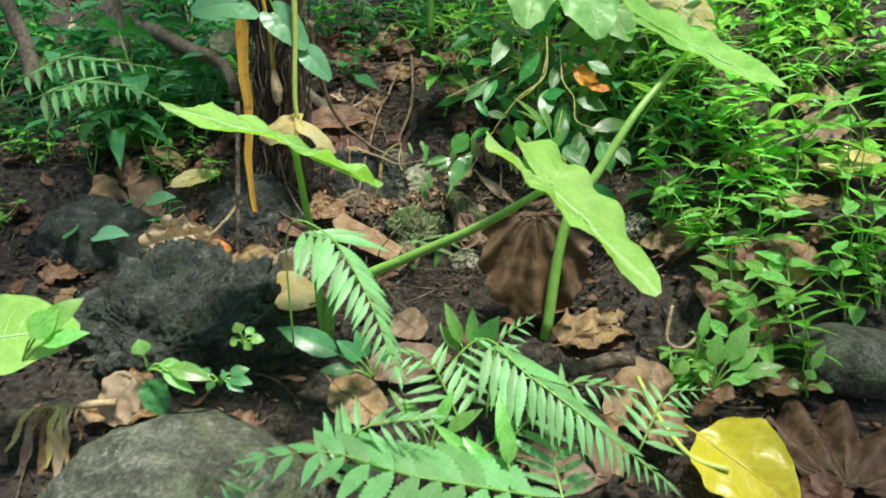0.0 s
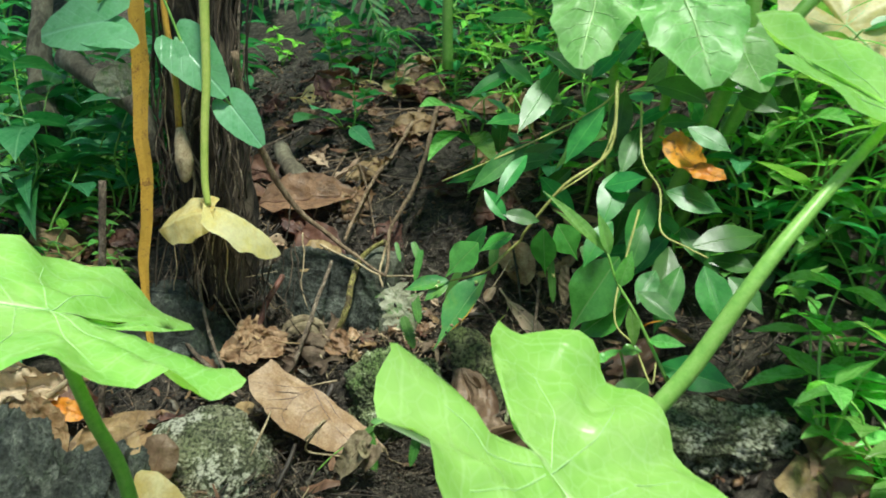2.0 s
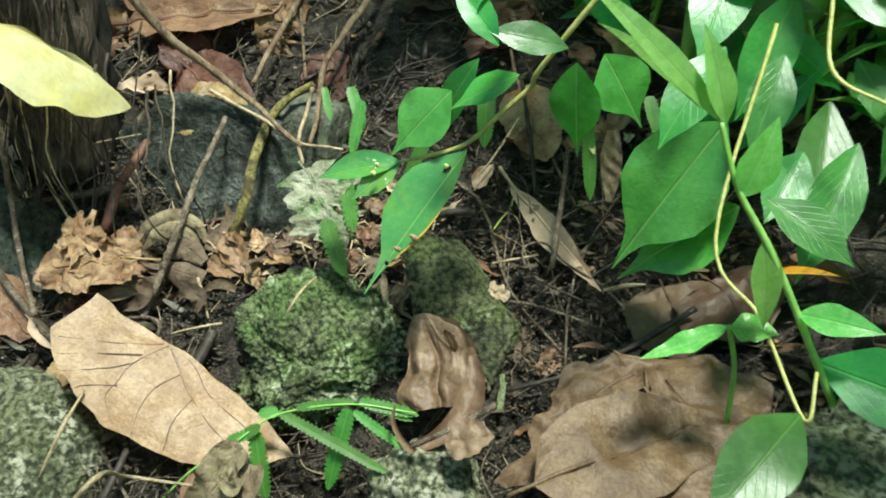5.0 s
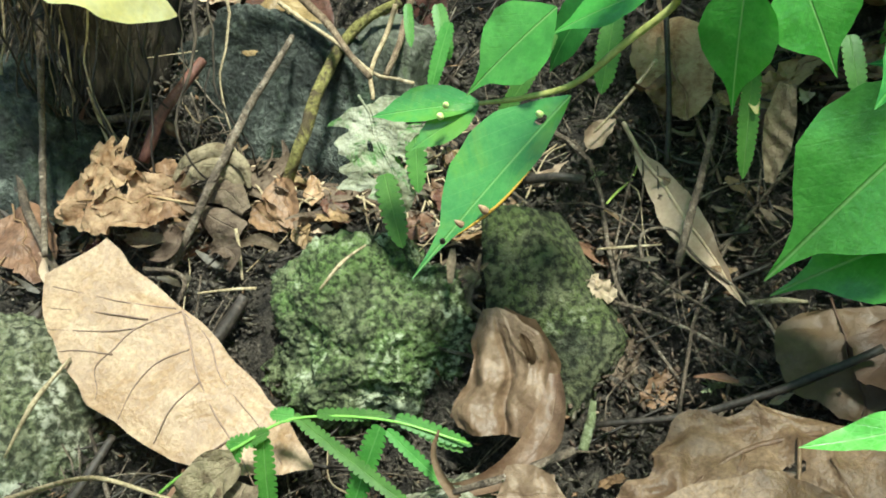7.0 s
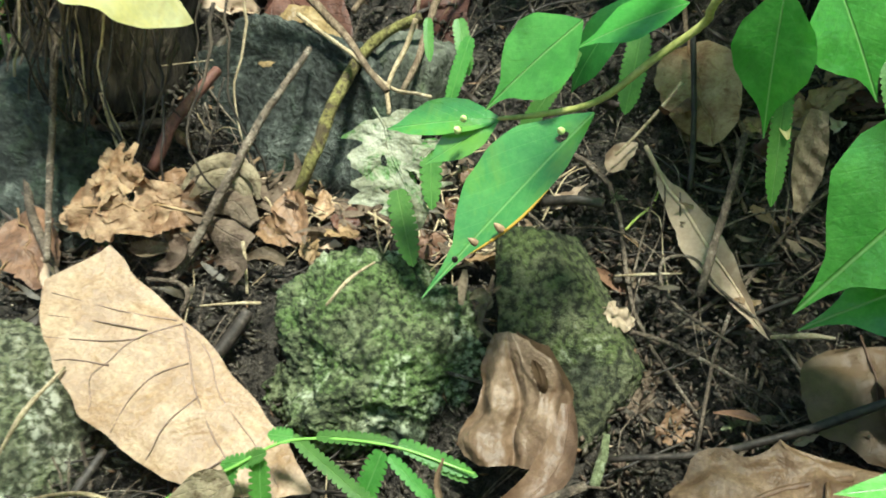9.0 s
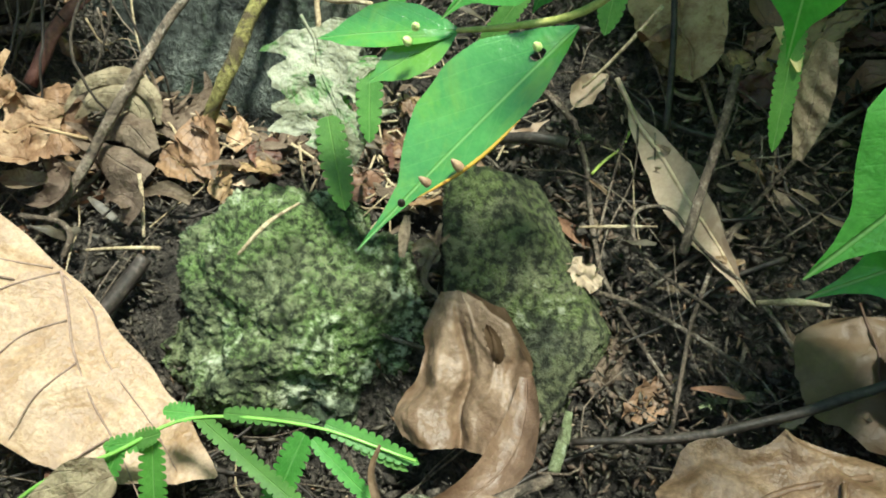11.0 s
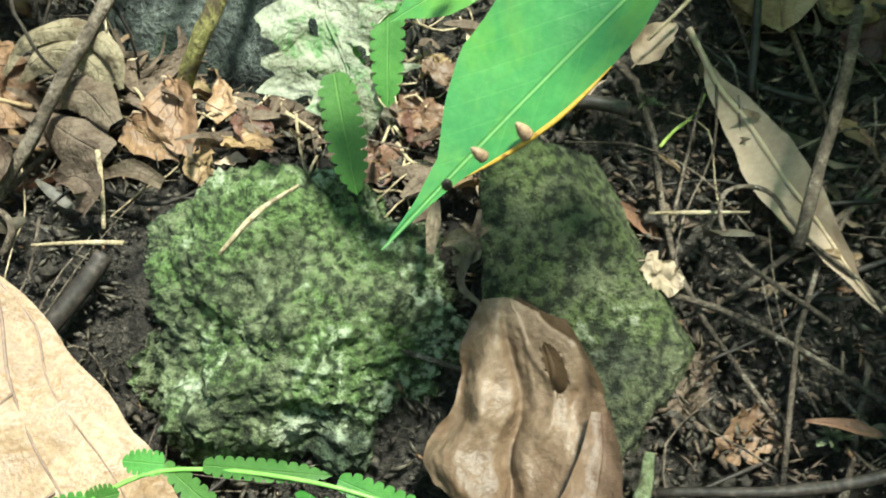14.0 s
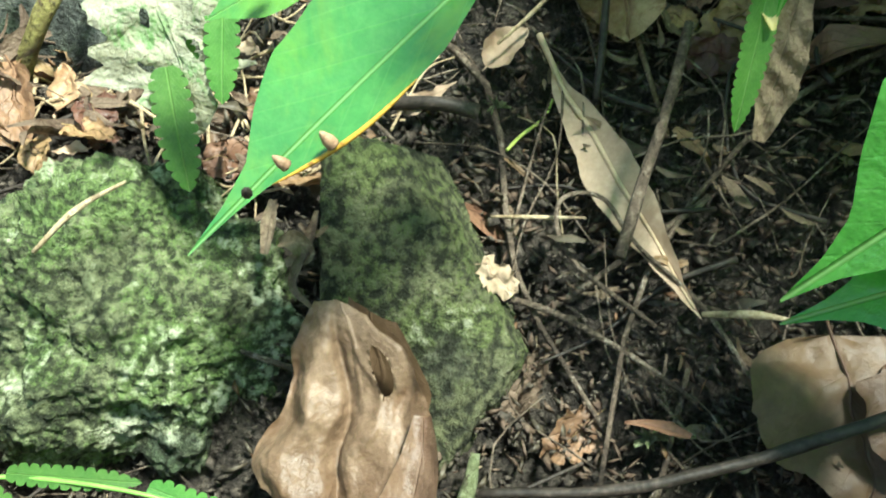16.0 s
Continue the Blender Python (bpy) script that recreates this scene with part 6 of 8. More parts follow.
stick(((-0.8547, 0.4000, 0.5526), (-0.7547, 0.3000, 0.3855), (-0.6966, 0.2500, 0.3030), (-0.6589, 0.2000, 0.2341)), (0.010, 0.012, 0.014, 0.016), M_TRUNK, "slender grey sapling trunk", "sapling", "sapling", "saplings", rough=0.003, sides=10)
stick(((-0.4807, 0.2500, 0.3301), (-0.3952, 0.2000, 0.2929), (-0.3187, 0.1500, 0.2623), (-0.2887, 0.1200, 0.2130)), (0.014, 0.012, 0.010, 0.008), M_TRUNK, "grey branch leaning on the bank", "branch", "branch", "", rough=0.003, sides=10)
stick(((-0.4211, 0.2000, 0.5097), (-0.4196, 0.2000, 0.4329), (-0.4144, 0.2000, 0.3744)), (0.006, 0.005), M_STEMY, "thin yellow-green upright stalk", "stalk", "stalk", "", rough=0.0)
stick(((0.0074, 0.2000, 0.3145), (0.0080, 0.1900, 0.3876), (0.0134, 0.1800, 0.4865)), (0.006, 0.005), M_STEM, "upright green plant stalk", "stalk", "stalk", "", rough=0.0)
stick(((0.1642, -0.3000, -0.0953), (0.2183, -0.3000, -0.0816), (0.2613, -0.3000, -0.0727)), (0.010, 0.008), M_TWIG, "broken brown branch piece", rough=0.002, sides=10)
stick(((0.2993, -0.3000, -0.0152), (0.2928, -0.3100, -0.0495), (0.3108, -0.3100, -0.0584), (0.3302, -0.3000, -0.0455)), 0.0018, M_STRAW, "bent pale plant stem on soil", rough=0.001)

# ---- fallen leaves further out ----
veined_leaf((0.1589, -0.1700, 0.0680), (0.1629, -0.2000, -0.0541), 0.135, M_DARK, "large round brown dead leaf with fan of ribs", (0, -0.85, 0.5), "wedge", (((0.0, 0.004), (-0.0277, 0.0053), (-0.0554, 0.0168)), ((0.0, 0.004), (-0.0212, 0.0183), (-0.0424, 0.0395)), ((0.0, 0.004), (-0.0115, 0.0270), (-0.0230, 0.0547)), ((0.0, 0.004), (0.0000, 0.0300), (0.0000, 0.0600)), ((0.0, 0.004), (0.0115, 0.0270), (0.0230, 0.0547)), ((0.0, 0.004), (0.0212, 0.0183), (0.0424, 0.0395)), ((0.0, 0.004), (0.0277, 0.0053), (0.0554, 0.0168))), 0.0010, (0.09, 16), nu=44, nv=36, fold=-0.1, bend=-0.3, crumple=0.03, wave=0.02, seed=31, ragged=0.25)
veined_leaf((0.4481, -0.4033, -0.1655), (0.4878, -0.2918, -0.1140), 0.15, M_MID, "large round brown dead leaf with fan of ribs", (0, -0.6, 0.8), "wedge", (((0.0, 0.004), (-0.0300, 0.0063), (-0.0601, 0.0187)), ((0.0, 0.004), (-0.0230, 0.0201), (-0.0460, 0.0430)), ((0.0, 0.004), (-0.0124, 0.0293), (-0.0249, 0.0593)), ((0.0, 0.004), (0.0000, 0.0325), (0.0000, 0.0650)), ((0.0, 0.004), (0.0124, 0.0293), (0.0249, 0.0593)), ((0.0, 0.004), (0.0230, 0.0201), (0.0460, 0.0430)), ((0.0, 0.004), (0.0300, 0.0063), (0.0601, 0.0187))), 0.0010, (0.10, 16), nu=44, nv=36, fold=-0.1, bend=-0.3, crumple=0.035, seed=32, ragged=0.3)
dead_leaf((0.3124, -0.3617, -0.1315), (0.4013, -0.4442, -0.1693), 0.095, M_BRIGHT, "bright yellow fallen leaf on a yellow stalk", (0.1, -0.75, 0.65), "ovate", nu=20, nv=28, crumple=0.04, fold=0.3, bend=-0.5, wave=0.03, seed=33)
stick(((0.2666, -0.2951, -0.0969), (0.2827, -0.3468, -0.1260), (0.3040, -0.3925, -0.1453), (0.3353, -0.4071, -0.1507)), 0.0026, M_STEMY, "yellow stalk of a fallen leaf", rough=0.0004)
dead_leaf((-0.1865, -0.1217, -0.0366), (-0.1125, -0.1481, -0.0486), 0.055, M_YELLOW, "small yellow spotted heart-shaped leaf", (0, -0.8, 0.6), "broad", crumple=0.02, seed=34)
dead_leaf((-0.3860, 0.0742, 0.0755), (-0.3142, 0.1014, 0.1044), 0.035, M_YELLOW, "curled yellow-green leaf on litter", (0, -0.7, 0.7), "ovate", crumple=0.05, seed=35)
dead_leaf((-0.4398, 0.0982, 0.0909), (-0.3910, 0.0265, 0.0332), 0.055, M_PINK, "pale pinkish dead leaf", (0, -0.8, 0.6), "broad", crumple=0.03, seed=36)
dead_leaf((-0.5086, 0.0892, 0.0824), (-0.4330, 0.0237, 0.0290), 0.05, M_BROWN, "brown dead leaf among rocks", (0, -0.8, 0.6), crumple=0.07, seed=37)
dead_leaf((-0.3559, -0.0900, 0.0032), (-0.2735, -0.0600, 0.0295), 0.055, M_DRY, "folded dry straw-brown leaf on rock", (0.2, -0.7, 0.7), "folded", nu=24, nv=34, crumple=0.10, fold=0.6, seed=38, curl=1.3, pleat=0.05, npleat=4, freq=7, ragged=0.25)
dead_leaf((-0.3285, -0.1000, -0.0249), (-0.2672, -0.0900, -0.0071), 0.045, M_TATTER, "torn dry straw-brown leaf on rock", (0, -0.7, 0.7), "broad", nu=22, nv=30, crumple=0.13, seed=39, freq=7, ragged=0.3, pleat=0.04, npleat=3)
dead_leaf((-0.2830, -0.0700, 0.0092), (-0.2467, -0.0700, 0.0037), 0.02, M_ORANGE, "orange-red leaf scrap under dry leaves", (0, -0.7, 0.7), crumple=0.05, seed=40)
dead_leaf((-0.2372, -0.1158, -0.0346), (-0.1910, -0.0261, 0.0048), 0.045, M_BROWN, "brown curled leaf beside rock", (0, -0.8, 0.6), "broad", crumple=0.05, fold=0.4, seed=41)
dead_leaf((-0.0307, -0.2741, -0.1040), (0.0631, -0.2334, -0.0845), 0.05, M_PINK, "light brown fallen leaf below ferns", (0, -0.7, 0.7), "broad", crumple=0.05, seed=42)
dead_leaf((-0.0684, -0.2803, -0.1159), (-0.0053, -0.3248, -0.1376), 0.055, M_BROWN, "brown fallen leaf below ferns", (0, -0.7, 0.7), "broad", crumple=0.06, seed=43)
dead_leaf((-0.0105, -0.1675, -0.0646), (0.0274, -0.1998, -0.0771), 0.045, M_PINK, "small pale brown fallen leaf", (0, -0.7, 0.7), "broad", crumple=0.06, seed=44)
dead_leaf((0.2416, -0.2690, -0.1071), (0.3066, -0.3178, -0.1335), 0.09, M_BROWN, "brown rumpled fallen leaf", (0, -0.7, 0.7), "broad", crumple=0.06, seed=45)
dead_leaf((0.1628, -0.3361, -0.1421), (0.2265, -0.3887, -0.1666), 0.10, M_PINK, "reddish brown fallen leaf under fern", (0, -0.7, 0.7), "broad", crumple=0.05, seed=46)
dead_leaf((0.3759, -0.1748, -0.0016), (0.3894, -0.2187, -0.0530), 0.065, M_BROWN, "brown crumpled hanging leaf", (0, -0.85, 0.5), "broad", crumple=0.08, seed=47)
dead_leaf((0.3403, -0.0787, 0.0549), (0.3371, -0.1503, 0.0145), 0.05, M_BROWN, "dark brown curled leaf", (0, -0.85, 0.5), "broad", crumple=0.08, seed=48)
dead_leaf((0.5468, -0.0283, 0.1114), (0.6502, 0.0126, 0.1402), 0.05, M_YELLOW, "yellow fallen leaf among weeds", (0, -0.6, 0.8), "broad", crumple=0.04, seed=49)
dead_leaf((0.5502, 0.0274, 0.1474), (0.6213, 0.0768, 0.1947), 0.06, M_PINK, "sunlit pale brown leaf among weeds", (0, -0.6, 0.8), "broad", crumple=0.05, seed=50)
dead_leaf((-0.2610, 0.4685, 0.2936), (-0.1373, 0.4709, 0.3200), 0.045, M_YELLOW, "yellow-green fallen leaf on the bank", (0, -0.8, 0.6), "broad", crumple=0.04, seed=51)
dead_leaf((-0.1157, 0.4104, 0.2984), (-0.0710, 0.4808, 0.3239), 0.05, M_YELLOW, "pale yellow fallen leaf on the bank", (0, -0.85, 0.5), "broad", crumple=0.04, seed=52)
dead_leaf((-0.2873, 0.0500, 0.3047), (-0.2779, 0.0500, 0.2739), 0.045, M_GREY, "pale spotted dying leaf", (0, -0.9, 0.4), "broad", crumple=0.04, seed=53)
dead_leaf((0.2220, 0.0202, 0.2476), (0.2569, 0.0137, 0.2210), 0.028, M_ORANGE, "orange withered leaf with dark spots", (0.1, -0.85, 0.5), "broad", crumple=0.06, seed=54)
dead_leaf((0.2410, 0.0048, 0.2232), (0.2673, -0.0085, 0.2196), 0.016, M_ORANGE, "curled orange withered leaf", (0.1, -0.85, 0.5), "broad", crumple=0.06, seed=55)
dead_leaf((0.4339, 0.1822, 0.2553), (0.4735, 0.1312, 0.2204), 0.06, M_BROWN, "brown dead leaf among weeds", (0, -0.8, 0.6), "broad", crumple=0.06, seed=56)
dead_leaf((0.3486, 0.1630, 0.2351), (0.3921, 0.1128, 0.2015), 0.05, M_BROWN, "brown dead leaf behind stalk", (0, -0.8, 0.6), "broad", crumple=0.06, seed=57)
dead_leaf((0.3142, -0.1032, 0.0374), (0.3428, -0.1449, 0.0248), 0.06, M_BROWN, "rumpled brown leaf on soil", (0, -0.8, 0.6), "broad", crumple=0.1, seed=58)
dead_leaf((-0.3050, -0.0980, 0.0040), (-0.2400, -0.1080, -0.0120), 0.060, M_TATTER, "curled orange-tan leaf lying on dark rock", (0.1, -0.7, 0.7), "folded", crumple=0.07, seed=63, nu=24, nv=30, curl=0.8, ragged=0.15)
dead_leaf((-0.1850, -0.0950, 0.0040), (-0.2300, -0.1250, -0.0320), 0.055, M_BROWN, "wide brown leaf with ribs lying on dark rock", (0.2, -0.65, 0.7), "wedge", crumple=0.05, seed=64, nu=24, nv=30, pleat=0.03, npleat=4)
dead_leaf((-0.1560, -0.0980, 0.0050), (-0.1660, -0.1150, -0.0350), 0.036, M_PINK, "reddish shiny dead leaf beside dark rock", (0.1, -0.8, 0.6), "broad", crumple=0.05, seed=65, curl=-0.7)
dead_leaf((-0.2000, 0.0200, 0.0300), (-0.1600, -0.0050, 0.0150), 0.030, M_BROWN, "dark red-brown leaf under litter by the rock", (0.1, -0.7, 0.7), "broad", crumple=0.08, seed=66)
# sunlit withered leaf at the foot of the rocks
withered = thing("dead_leaf", (-0.3386, -0.3742, -0.1151), "withered yellow leaf hanging in strips on rock", "leaf", "fallen leaves")
for pts, w in zip((((-0.3619, -0.3755, -0.1151), (-0.3683, -0.3879, -0.1263), (-0.3756, -0.3859, -0.1430), (-0.3865, -0.3909, -0.1571)),
    ((-0.3532, -0.3750, -0.1151), (-0.3584, -0.3888, -0.1354), (-0.3645, -0.3883, -0.1619), (-0.3747, -0.3948, -0.1856)),
    ((-0.3433, -0.3745, -0.1151), (-0.3458, -0.3888, -0.1400), (-0.3488, -0.3888, -0.1705), (-0.3561, -0.3958, -0.1982)),
    ((-0.3357, -0.3740, -0.1151), (-0.3378, -0.3870, -0.1320), (-0.3397, -0.3857, -0.1545), (-0.3459, -0.3913, -0.1742)),
    ((-0.3282, -0.3736, -0.1151), (-0.3297, -0.3878, -0.1394), (-0.3314, -0.3877, -0.1693), (-0.3371, -0.3945, -0.1970)),
    ((-0.3223, -0.3733, -0.1151), (-0.3229, -0.3857, -0.1292), (-0.3229, -0.3838, -0.1488), (-0.3275, -0.3889, -0.1657)),
    ((-0.3165, -0.3729, -0.1151), (-0.3131, -0.3841, -0.1223), (-0.3098, -0.3809, -0.1350), (-0.3104, -0.3847, -0.1457)),
    ((-0.3474, -0.3747, -0.1151), (-0.3522, -0.3866, -0.1241), (-0.3572, -0.3842, -0.1390), (-0.3663, -0.3888, -0.1514)),
    ((-0.3328, -0.3739, -0.1151), (-0.3286, -0.3871, -0.1354), (-0.3240, -0.3860, -0.1619), (-0.3239, -0.3919, -0.1856))), (0.006, 0.010, 0.007, 0.008, 0.009, 0.005, 0.004, 0.008, 0.004)):
    part("strip", ribbon_bm(pts, (w * 0.5, w, w * 1.2, w * 0.4), (0, -0.8, 0.6), 0.8, 6, 6, 0.16), random.choice((M_YELLOW, M_TATTER, M_DRY)), withered)
dead_leaf((-0.2639, -0.3501, -0.0870), (-0.2990, -0.3607, -0.1397), 0.05, M_DRY, "withered tan and green leaf on rock", (0.2, -0.8, 0.6), "broad", crumple=0.08, seed=61)
dead_leaf((-0.2508, -0.3595, -0.0867), (-0.2241, -0.3650, -0.1301), 0.03, M_WEEDD, "half-withered dull green leaf on rock", (0.2, -0.8, 0.6), "ovate", crumple=0.06, seed=62)
stick(((-0.3880, -0.3734, -0.1243), (-0.3354, -0.3692, -0.1168), (-0.2844, -0.3558, -0.1145)), 0.004, M_STRAW, "dry pale leaf stalk on rock", rough=0.0006)


# ---- ferns ----
PINNA = link_mesh("pinna", leaf_bm(1.0, 0.19, "lance", 4, 65, fold=0.15, bend=-0.35, tooth=0.30, ntooth=13, seed=1), M_FERN)
PINNA_B = link_mesh("pinna", leaf_bm(1.0, 0.22, "strap", 4, 44, fold=0.12, bend=-0.3, tooth=0.32, ntooth=14, seed=2), M_FERNB)


def fern(points, n, count, length, mesh, label, taper=0.8, spread=62, r=0.0012, first=0.12, droop=0.25, material=M_STEM, wide=1.0):
    """A frond: a rachis with paired toothed pinnae, shorter towards the tip."""
    pts = [Vector(p) for p in points]
    f = thing("fern_frond", pts[0], label, "fern", "fern fronds")
    add_stem(f, points, (r, r * 0.4), material, "rachis")
    n = Vector(n)
    seg = [(b - a).length for a, b in zip(pts, pts[1:])]
    total = sum(seg)
    for i in range(count):
        t = first + (1 - first) * i / max(count - 1, 1)
        s, k = t * total, 0
        while k < len(seg) - 1 and s > seg[k]:
            s -= seg[k]
            k += 1
        a = pts[k].lerp(pts[k + 1], min(s / seg[k], 1))
        d = (pts[k + 1] - pts[k]).normalized()
        side = d.cross(n).normalized()
        L = length * (1 - taper * t ** 1.6) * random.uniform(0.9, 1.08) * min(1.0, 0.6 + t * 4)
        for sg in (-1, 1):
            an = radians(spread + random.uniform(-6, 6)) * (1 - 0.35 * t)
            v = d * math.cos(an) + side * sg * math.sin(an) - Vector((0, 0, droop)) * random.uniform(0.7, 1.3)
            m, _ = leaf_pose(a, a + v, n)
            part("pinna", mesh, None, f, m=m @ Matrix.Diagonal((L * wide, L, L, 1)))
    m, _ = leaf_pose(pts[-1], pts[-1] * 2 - pts[-2], n)
    part("pinna", mesh, None, f, m=m @ Matrix.Diagonal((length * 0.3, length * 0.3, length * 0.3, 1)))
    return f


fern(((-0.10, -0.33, -0.06), (-0.095, -0.36, 0.07), (-0.045, -0.40, 0.07), (0.0, -0.47, 0.03), (0.032, -0.538, -0.013)), (0.3, -0.6, 0.75), 18, 0.078, PINNA, "arching light green fern frond with narrow pinnae", first=0.42, droop=0.35)
fern(((0.0505, -0.4200, -0.0723), (0.0979, -0.4200, -0.0222), (0.1388, -0.4500, -0.0445), (0.1962, -0.4800, -0.0793), (0.2538, -0.5000, -0.1200)), (0.2, -0.5, 0.85), 20, 0.070, PINNA, "light green fern frond bending over litter", first=0.30, droop=0.3)
fern(((0.1511, -0.5200, -0.1283), (0.0955, -0.5400, -0.1105), (0.0431, -0.5600, -0.0931), (-0.0144, -0.5800, -0.0674), (-0.0562, -0.6000, -0.0643)), (0.0, -0.45, 0.9), 12, 0.080, PINNA, "broad green fern frond in front of rock", first=0.05, droop=0.15, wide=1.9)
fern(((-0.0800, -0.6000, -0.1316), (-0.0700, -0.6000, -0.0954), (-0.0732, -0.6000, -0.0691)), (0.0, -0.7, 0.7), 6, 0.04, PINNA, "young fern frond tip", droop=0.1)
fern(((0.0269, -0.5000, -0.1519), (0.1041, -0.4500, -0.1145), (0.1567, -0.4200, -0.0923)), (0.0, -0.6, 0.8), 9, 0.05, PINNA, "thin fern frond under bigger fronds", droop=0.2)
fern(((0.1719, -0.5000, -0.1477), (0.1646, -0.4600, -0.1142), (0.1810, -0.4400, -0.0897)), (0.2, -0.7, 0.7), 8, 0.05, PINNA, "fern frond behind bigger fronds", droop=0.2)
fern(((-0.5867, 0.0500, 0.2034), (-0.4921, 0.0300, 0.2318), (-0.4136, 0.0000, 0.2249), (-0.3568, -0.0200, 0.2021)), (0, -0.6, 0.8), 12, 0.055, PINNA, "fern frond by the saplings", droop=0.35)
fern(((-0.6395, 0.1000, 0.2319), (-0.5477, 0.0800, 0.2680), (-0.4637, 0.0600, 0.2629), (-0.3861, 0.0500, 0.2527)), (0, -0.6, 0.8), 12, 0.05, PINNA, "fern frond in shade", droop=0.3)
fern(((-0.3255, 0.5000, 0.4853), (-0.2596, 0.4800, 0.4515), (-0.2158, 0.4600, 0.4008)), (0, -0.8, 0.6), 9, 0.07, PINNA, "small fern on the bank", droop=0.3)
fern(((-0.2041, 0.5000, 0.4999), (-0.1614, 0.4800, 0.4297), (-0.1197, 0.4600, 0.3611)), (0, -0.8, 0.6), 9, 0.05, PINNA, "small fern on the bank", droop=0.3)

for a, b, c, n, L in (((0.0832, -0.4400, -0.1027), (0.0520, -0.4400, -0.0386), (0.0172, -0.4500, -0.0256), 10, 0.045), ((0.1143, -0.4600, -0.1154), (0.1802, -0.4400, -0.0576), (0.2292, -0.4500, -0.0585), 11, 0.05), ((0.1038, -0.4200, -0.0990), (0.1138, -0.4100, -0.0302), (0.1399, -0.4100, -0.0079), 10, 0.045), ((-0.0304, -0.5500, -0.1091), (0.0051, -0.5400, -0.0650), (0.0594, -0.5400, -0.0543), 11, 0.05), ((0.2394, -0.4600, -0.1124), (0.2664, -0.4400, -0.0665), (0.2961, -0.4400, -0.0606), 9, 0.04)):
    fern((a, b, c), (0.1, -0.6, 0.8), n, L, PINNA, "small light green fern frond among litter", droop=0.25)

sprig = thing("fern_sprig", (0.0070, -0.0390, 0.0056), "small bright green fern sprig below the stone", "fern", "fern fronds")
add_stem(sprig, ((-0.0470, -0.0600, -0.0340), (-0.0300, -0.0590, -0.0150), (-0.0100, -0.0540, 0.0000), (0.0060, -0.0410, 0.0100), (0.0400, -0.0360, 0.0180), (0.0700, -0.0300, 0.0145)), (0.0007, 0.0004), M_STEM, "rachis")


def sprig_pinna(plant, base, tip, w, n=(0.1, -0.75, 0.65), material=M_FERNB, tooth=0.22, pitch=0.0019):
    m, L = leaf_pose(base, tip, n)
    part("pinna", leaf_bm(L, w, "strap", 4, 6 * max(7, int(L / pitch)), fold=0.12, bend=-0.2, tooth=tooth, ntooth=max(7, int(L / pitch)), seed=random.random() * 9), material, plant, m=m)


for b, t, w in (((-0.0020, -0.0480, 0.0040), (0.0045, -0.0560, -0.0300), 0.0090), ((0.0060, -0.0400, 0.0110), (0.0650, -0.0500, -0.0065), 0.0058), ((0.0400, -0.0380, 0.0165), (0.0310, -0.0480, -0.0240), 0.0095), ((0.0420, -0.0370, 0.0150), (0.0690, -0.0400, 0.0005), 0.0050), ((0.0440, -0.0340, 0.0190), (0.0715, -0.0300, 0.0140), 0.0060), ((0.0060, -0.0400, 0.0110), (-0.0030, -0.0430, 0.0105), 0.0060),
                ((-0.0030, -0.0490, 0.0035), (-0.0150, -0.0540, 0.0000), 0.0060), ((0.0150, -0.0390, 0.0140), (0.0420, -0.0350, 0.0200), 0.0050), ((0.0460, -0.0340, 0.0180), (0.0690, -0.0310, 0.0110), 0.0040), ((-0.0100, -0.0520, 0.0005), (-0.0130, -0.0570, -0.0130), 0.0070), ((-0.0060, -0.0500, 0.0030), (0.0010, -0.0490, 0.0080), 0.0060)):
    sprig_pinna(sprig, b, t, w, tooth=0.40, pitch=0.0023)
bankfern = thing("fern_sprig", (0.0155, 0.0200, 0.0889), "small bright fern pinnae growing above the stone", "fern", "fern fronds")
for b, t, w in (((0.0059, 0.0260, 0.0845), (0.0185, 0.0180, 0.0581), 0.0105), ((0.0137, 0.0360, 0.1041), (0.0206, 0.0260, 0.0795), 0.009), ((0.0030, 0.0340, 0.0907), (0.0130, 0.0280, 0.0813), 0.007), ((-0.0114, 0.0400, 0.0960), (-0.0171, 0.0400, 0.1040), 0.006)):
    sprig_pinna(bankfern, b, t, w, tooth=0.35, pitch=0.0026)
bankfern2 = thing("fern_sprig", (0.0295, 0.1465, 0.1236), "fern pinnae hanging against the bank", "fern", "fern fronds")
for b, t, w in (((0.0594, 0.0600, 0.1412), (0.0374, 0.0500, 0.0974), 0.010), ((0.0814, 0.0600, 0.1507), (0.0821, 0.0500, 0.1228), 0.012), ((0.1325, 0.0500, 0.1400), (0.1377, 0.0400, 0.1022), 0.009), ((0.1598, 0.0500, 0.1524), (0.1671, 0.0400, 0.1348), 0.009), ((0.0114, 0.0700, 0.1392), (0.0076, 0.0600, 0.1108), 0.009), ((0.0012, 0.0800, 0.1446), (0.0121, 0.0700, 0.1246), 0.009), ((-0.0179, 0.0900, 0.1422), (-0.0110, 0.0800, 0.1259), 0.006)):
    sprig_pinna(bankfern2, b, t, w * 0.8)
curly = thing("seedling", (0.1875, -0.0600, 0.0770), "bright green curly-leaved seedling over a dead leaf", "seedling")
add_stem(curly, ((0.1985, -0.0640, 0.0500), (0.1975, -0.0700, 0.0750), (0.1930, -0.0750, 0.0935)), 0.0010, M_STEM)
add_leaf(curly, (0.1930, -0.0750, 0.0935), (0.1655, -0.0790, 0.0755), 0.0085, M_WEED, (-0.3, -0.7, 0.7), "lance", nu=8, nv=30, wave=0.16, fold=0.5, bend=0.5)
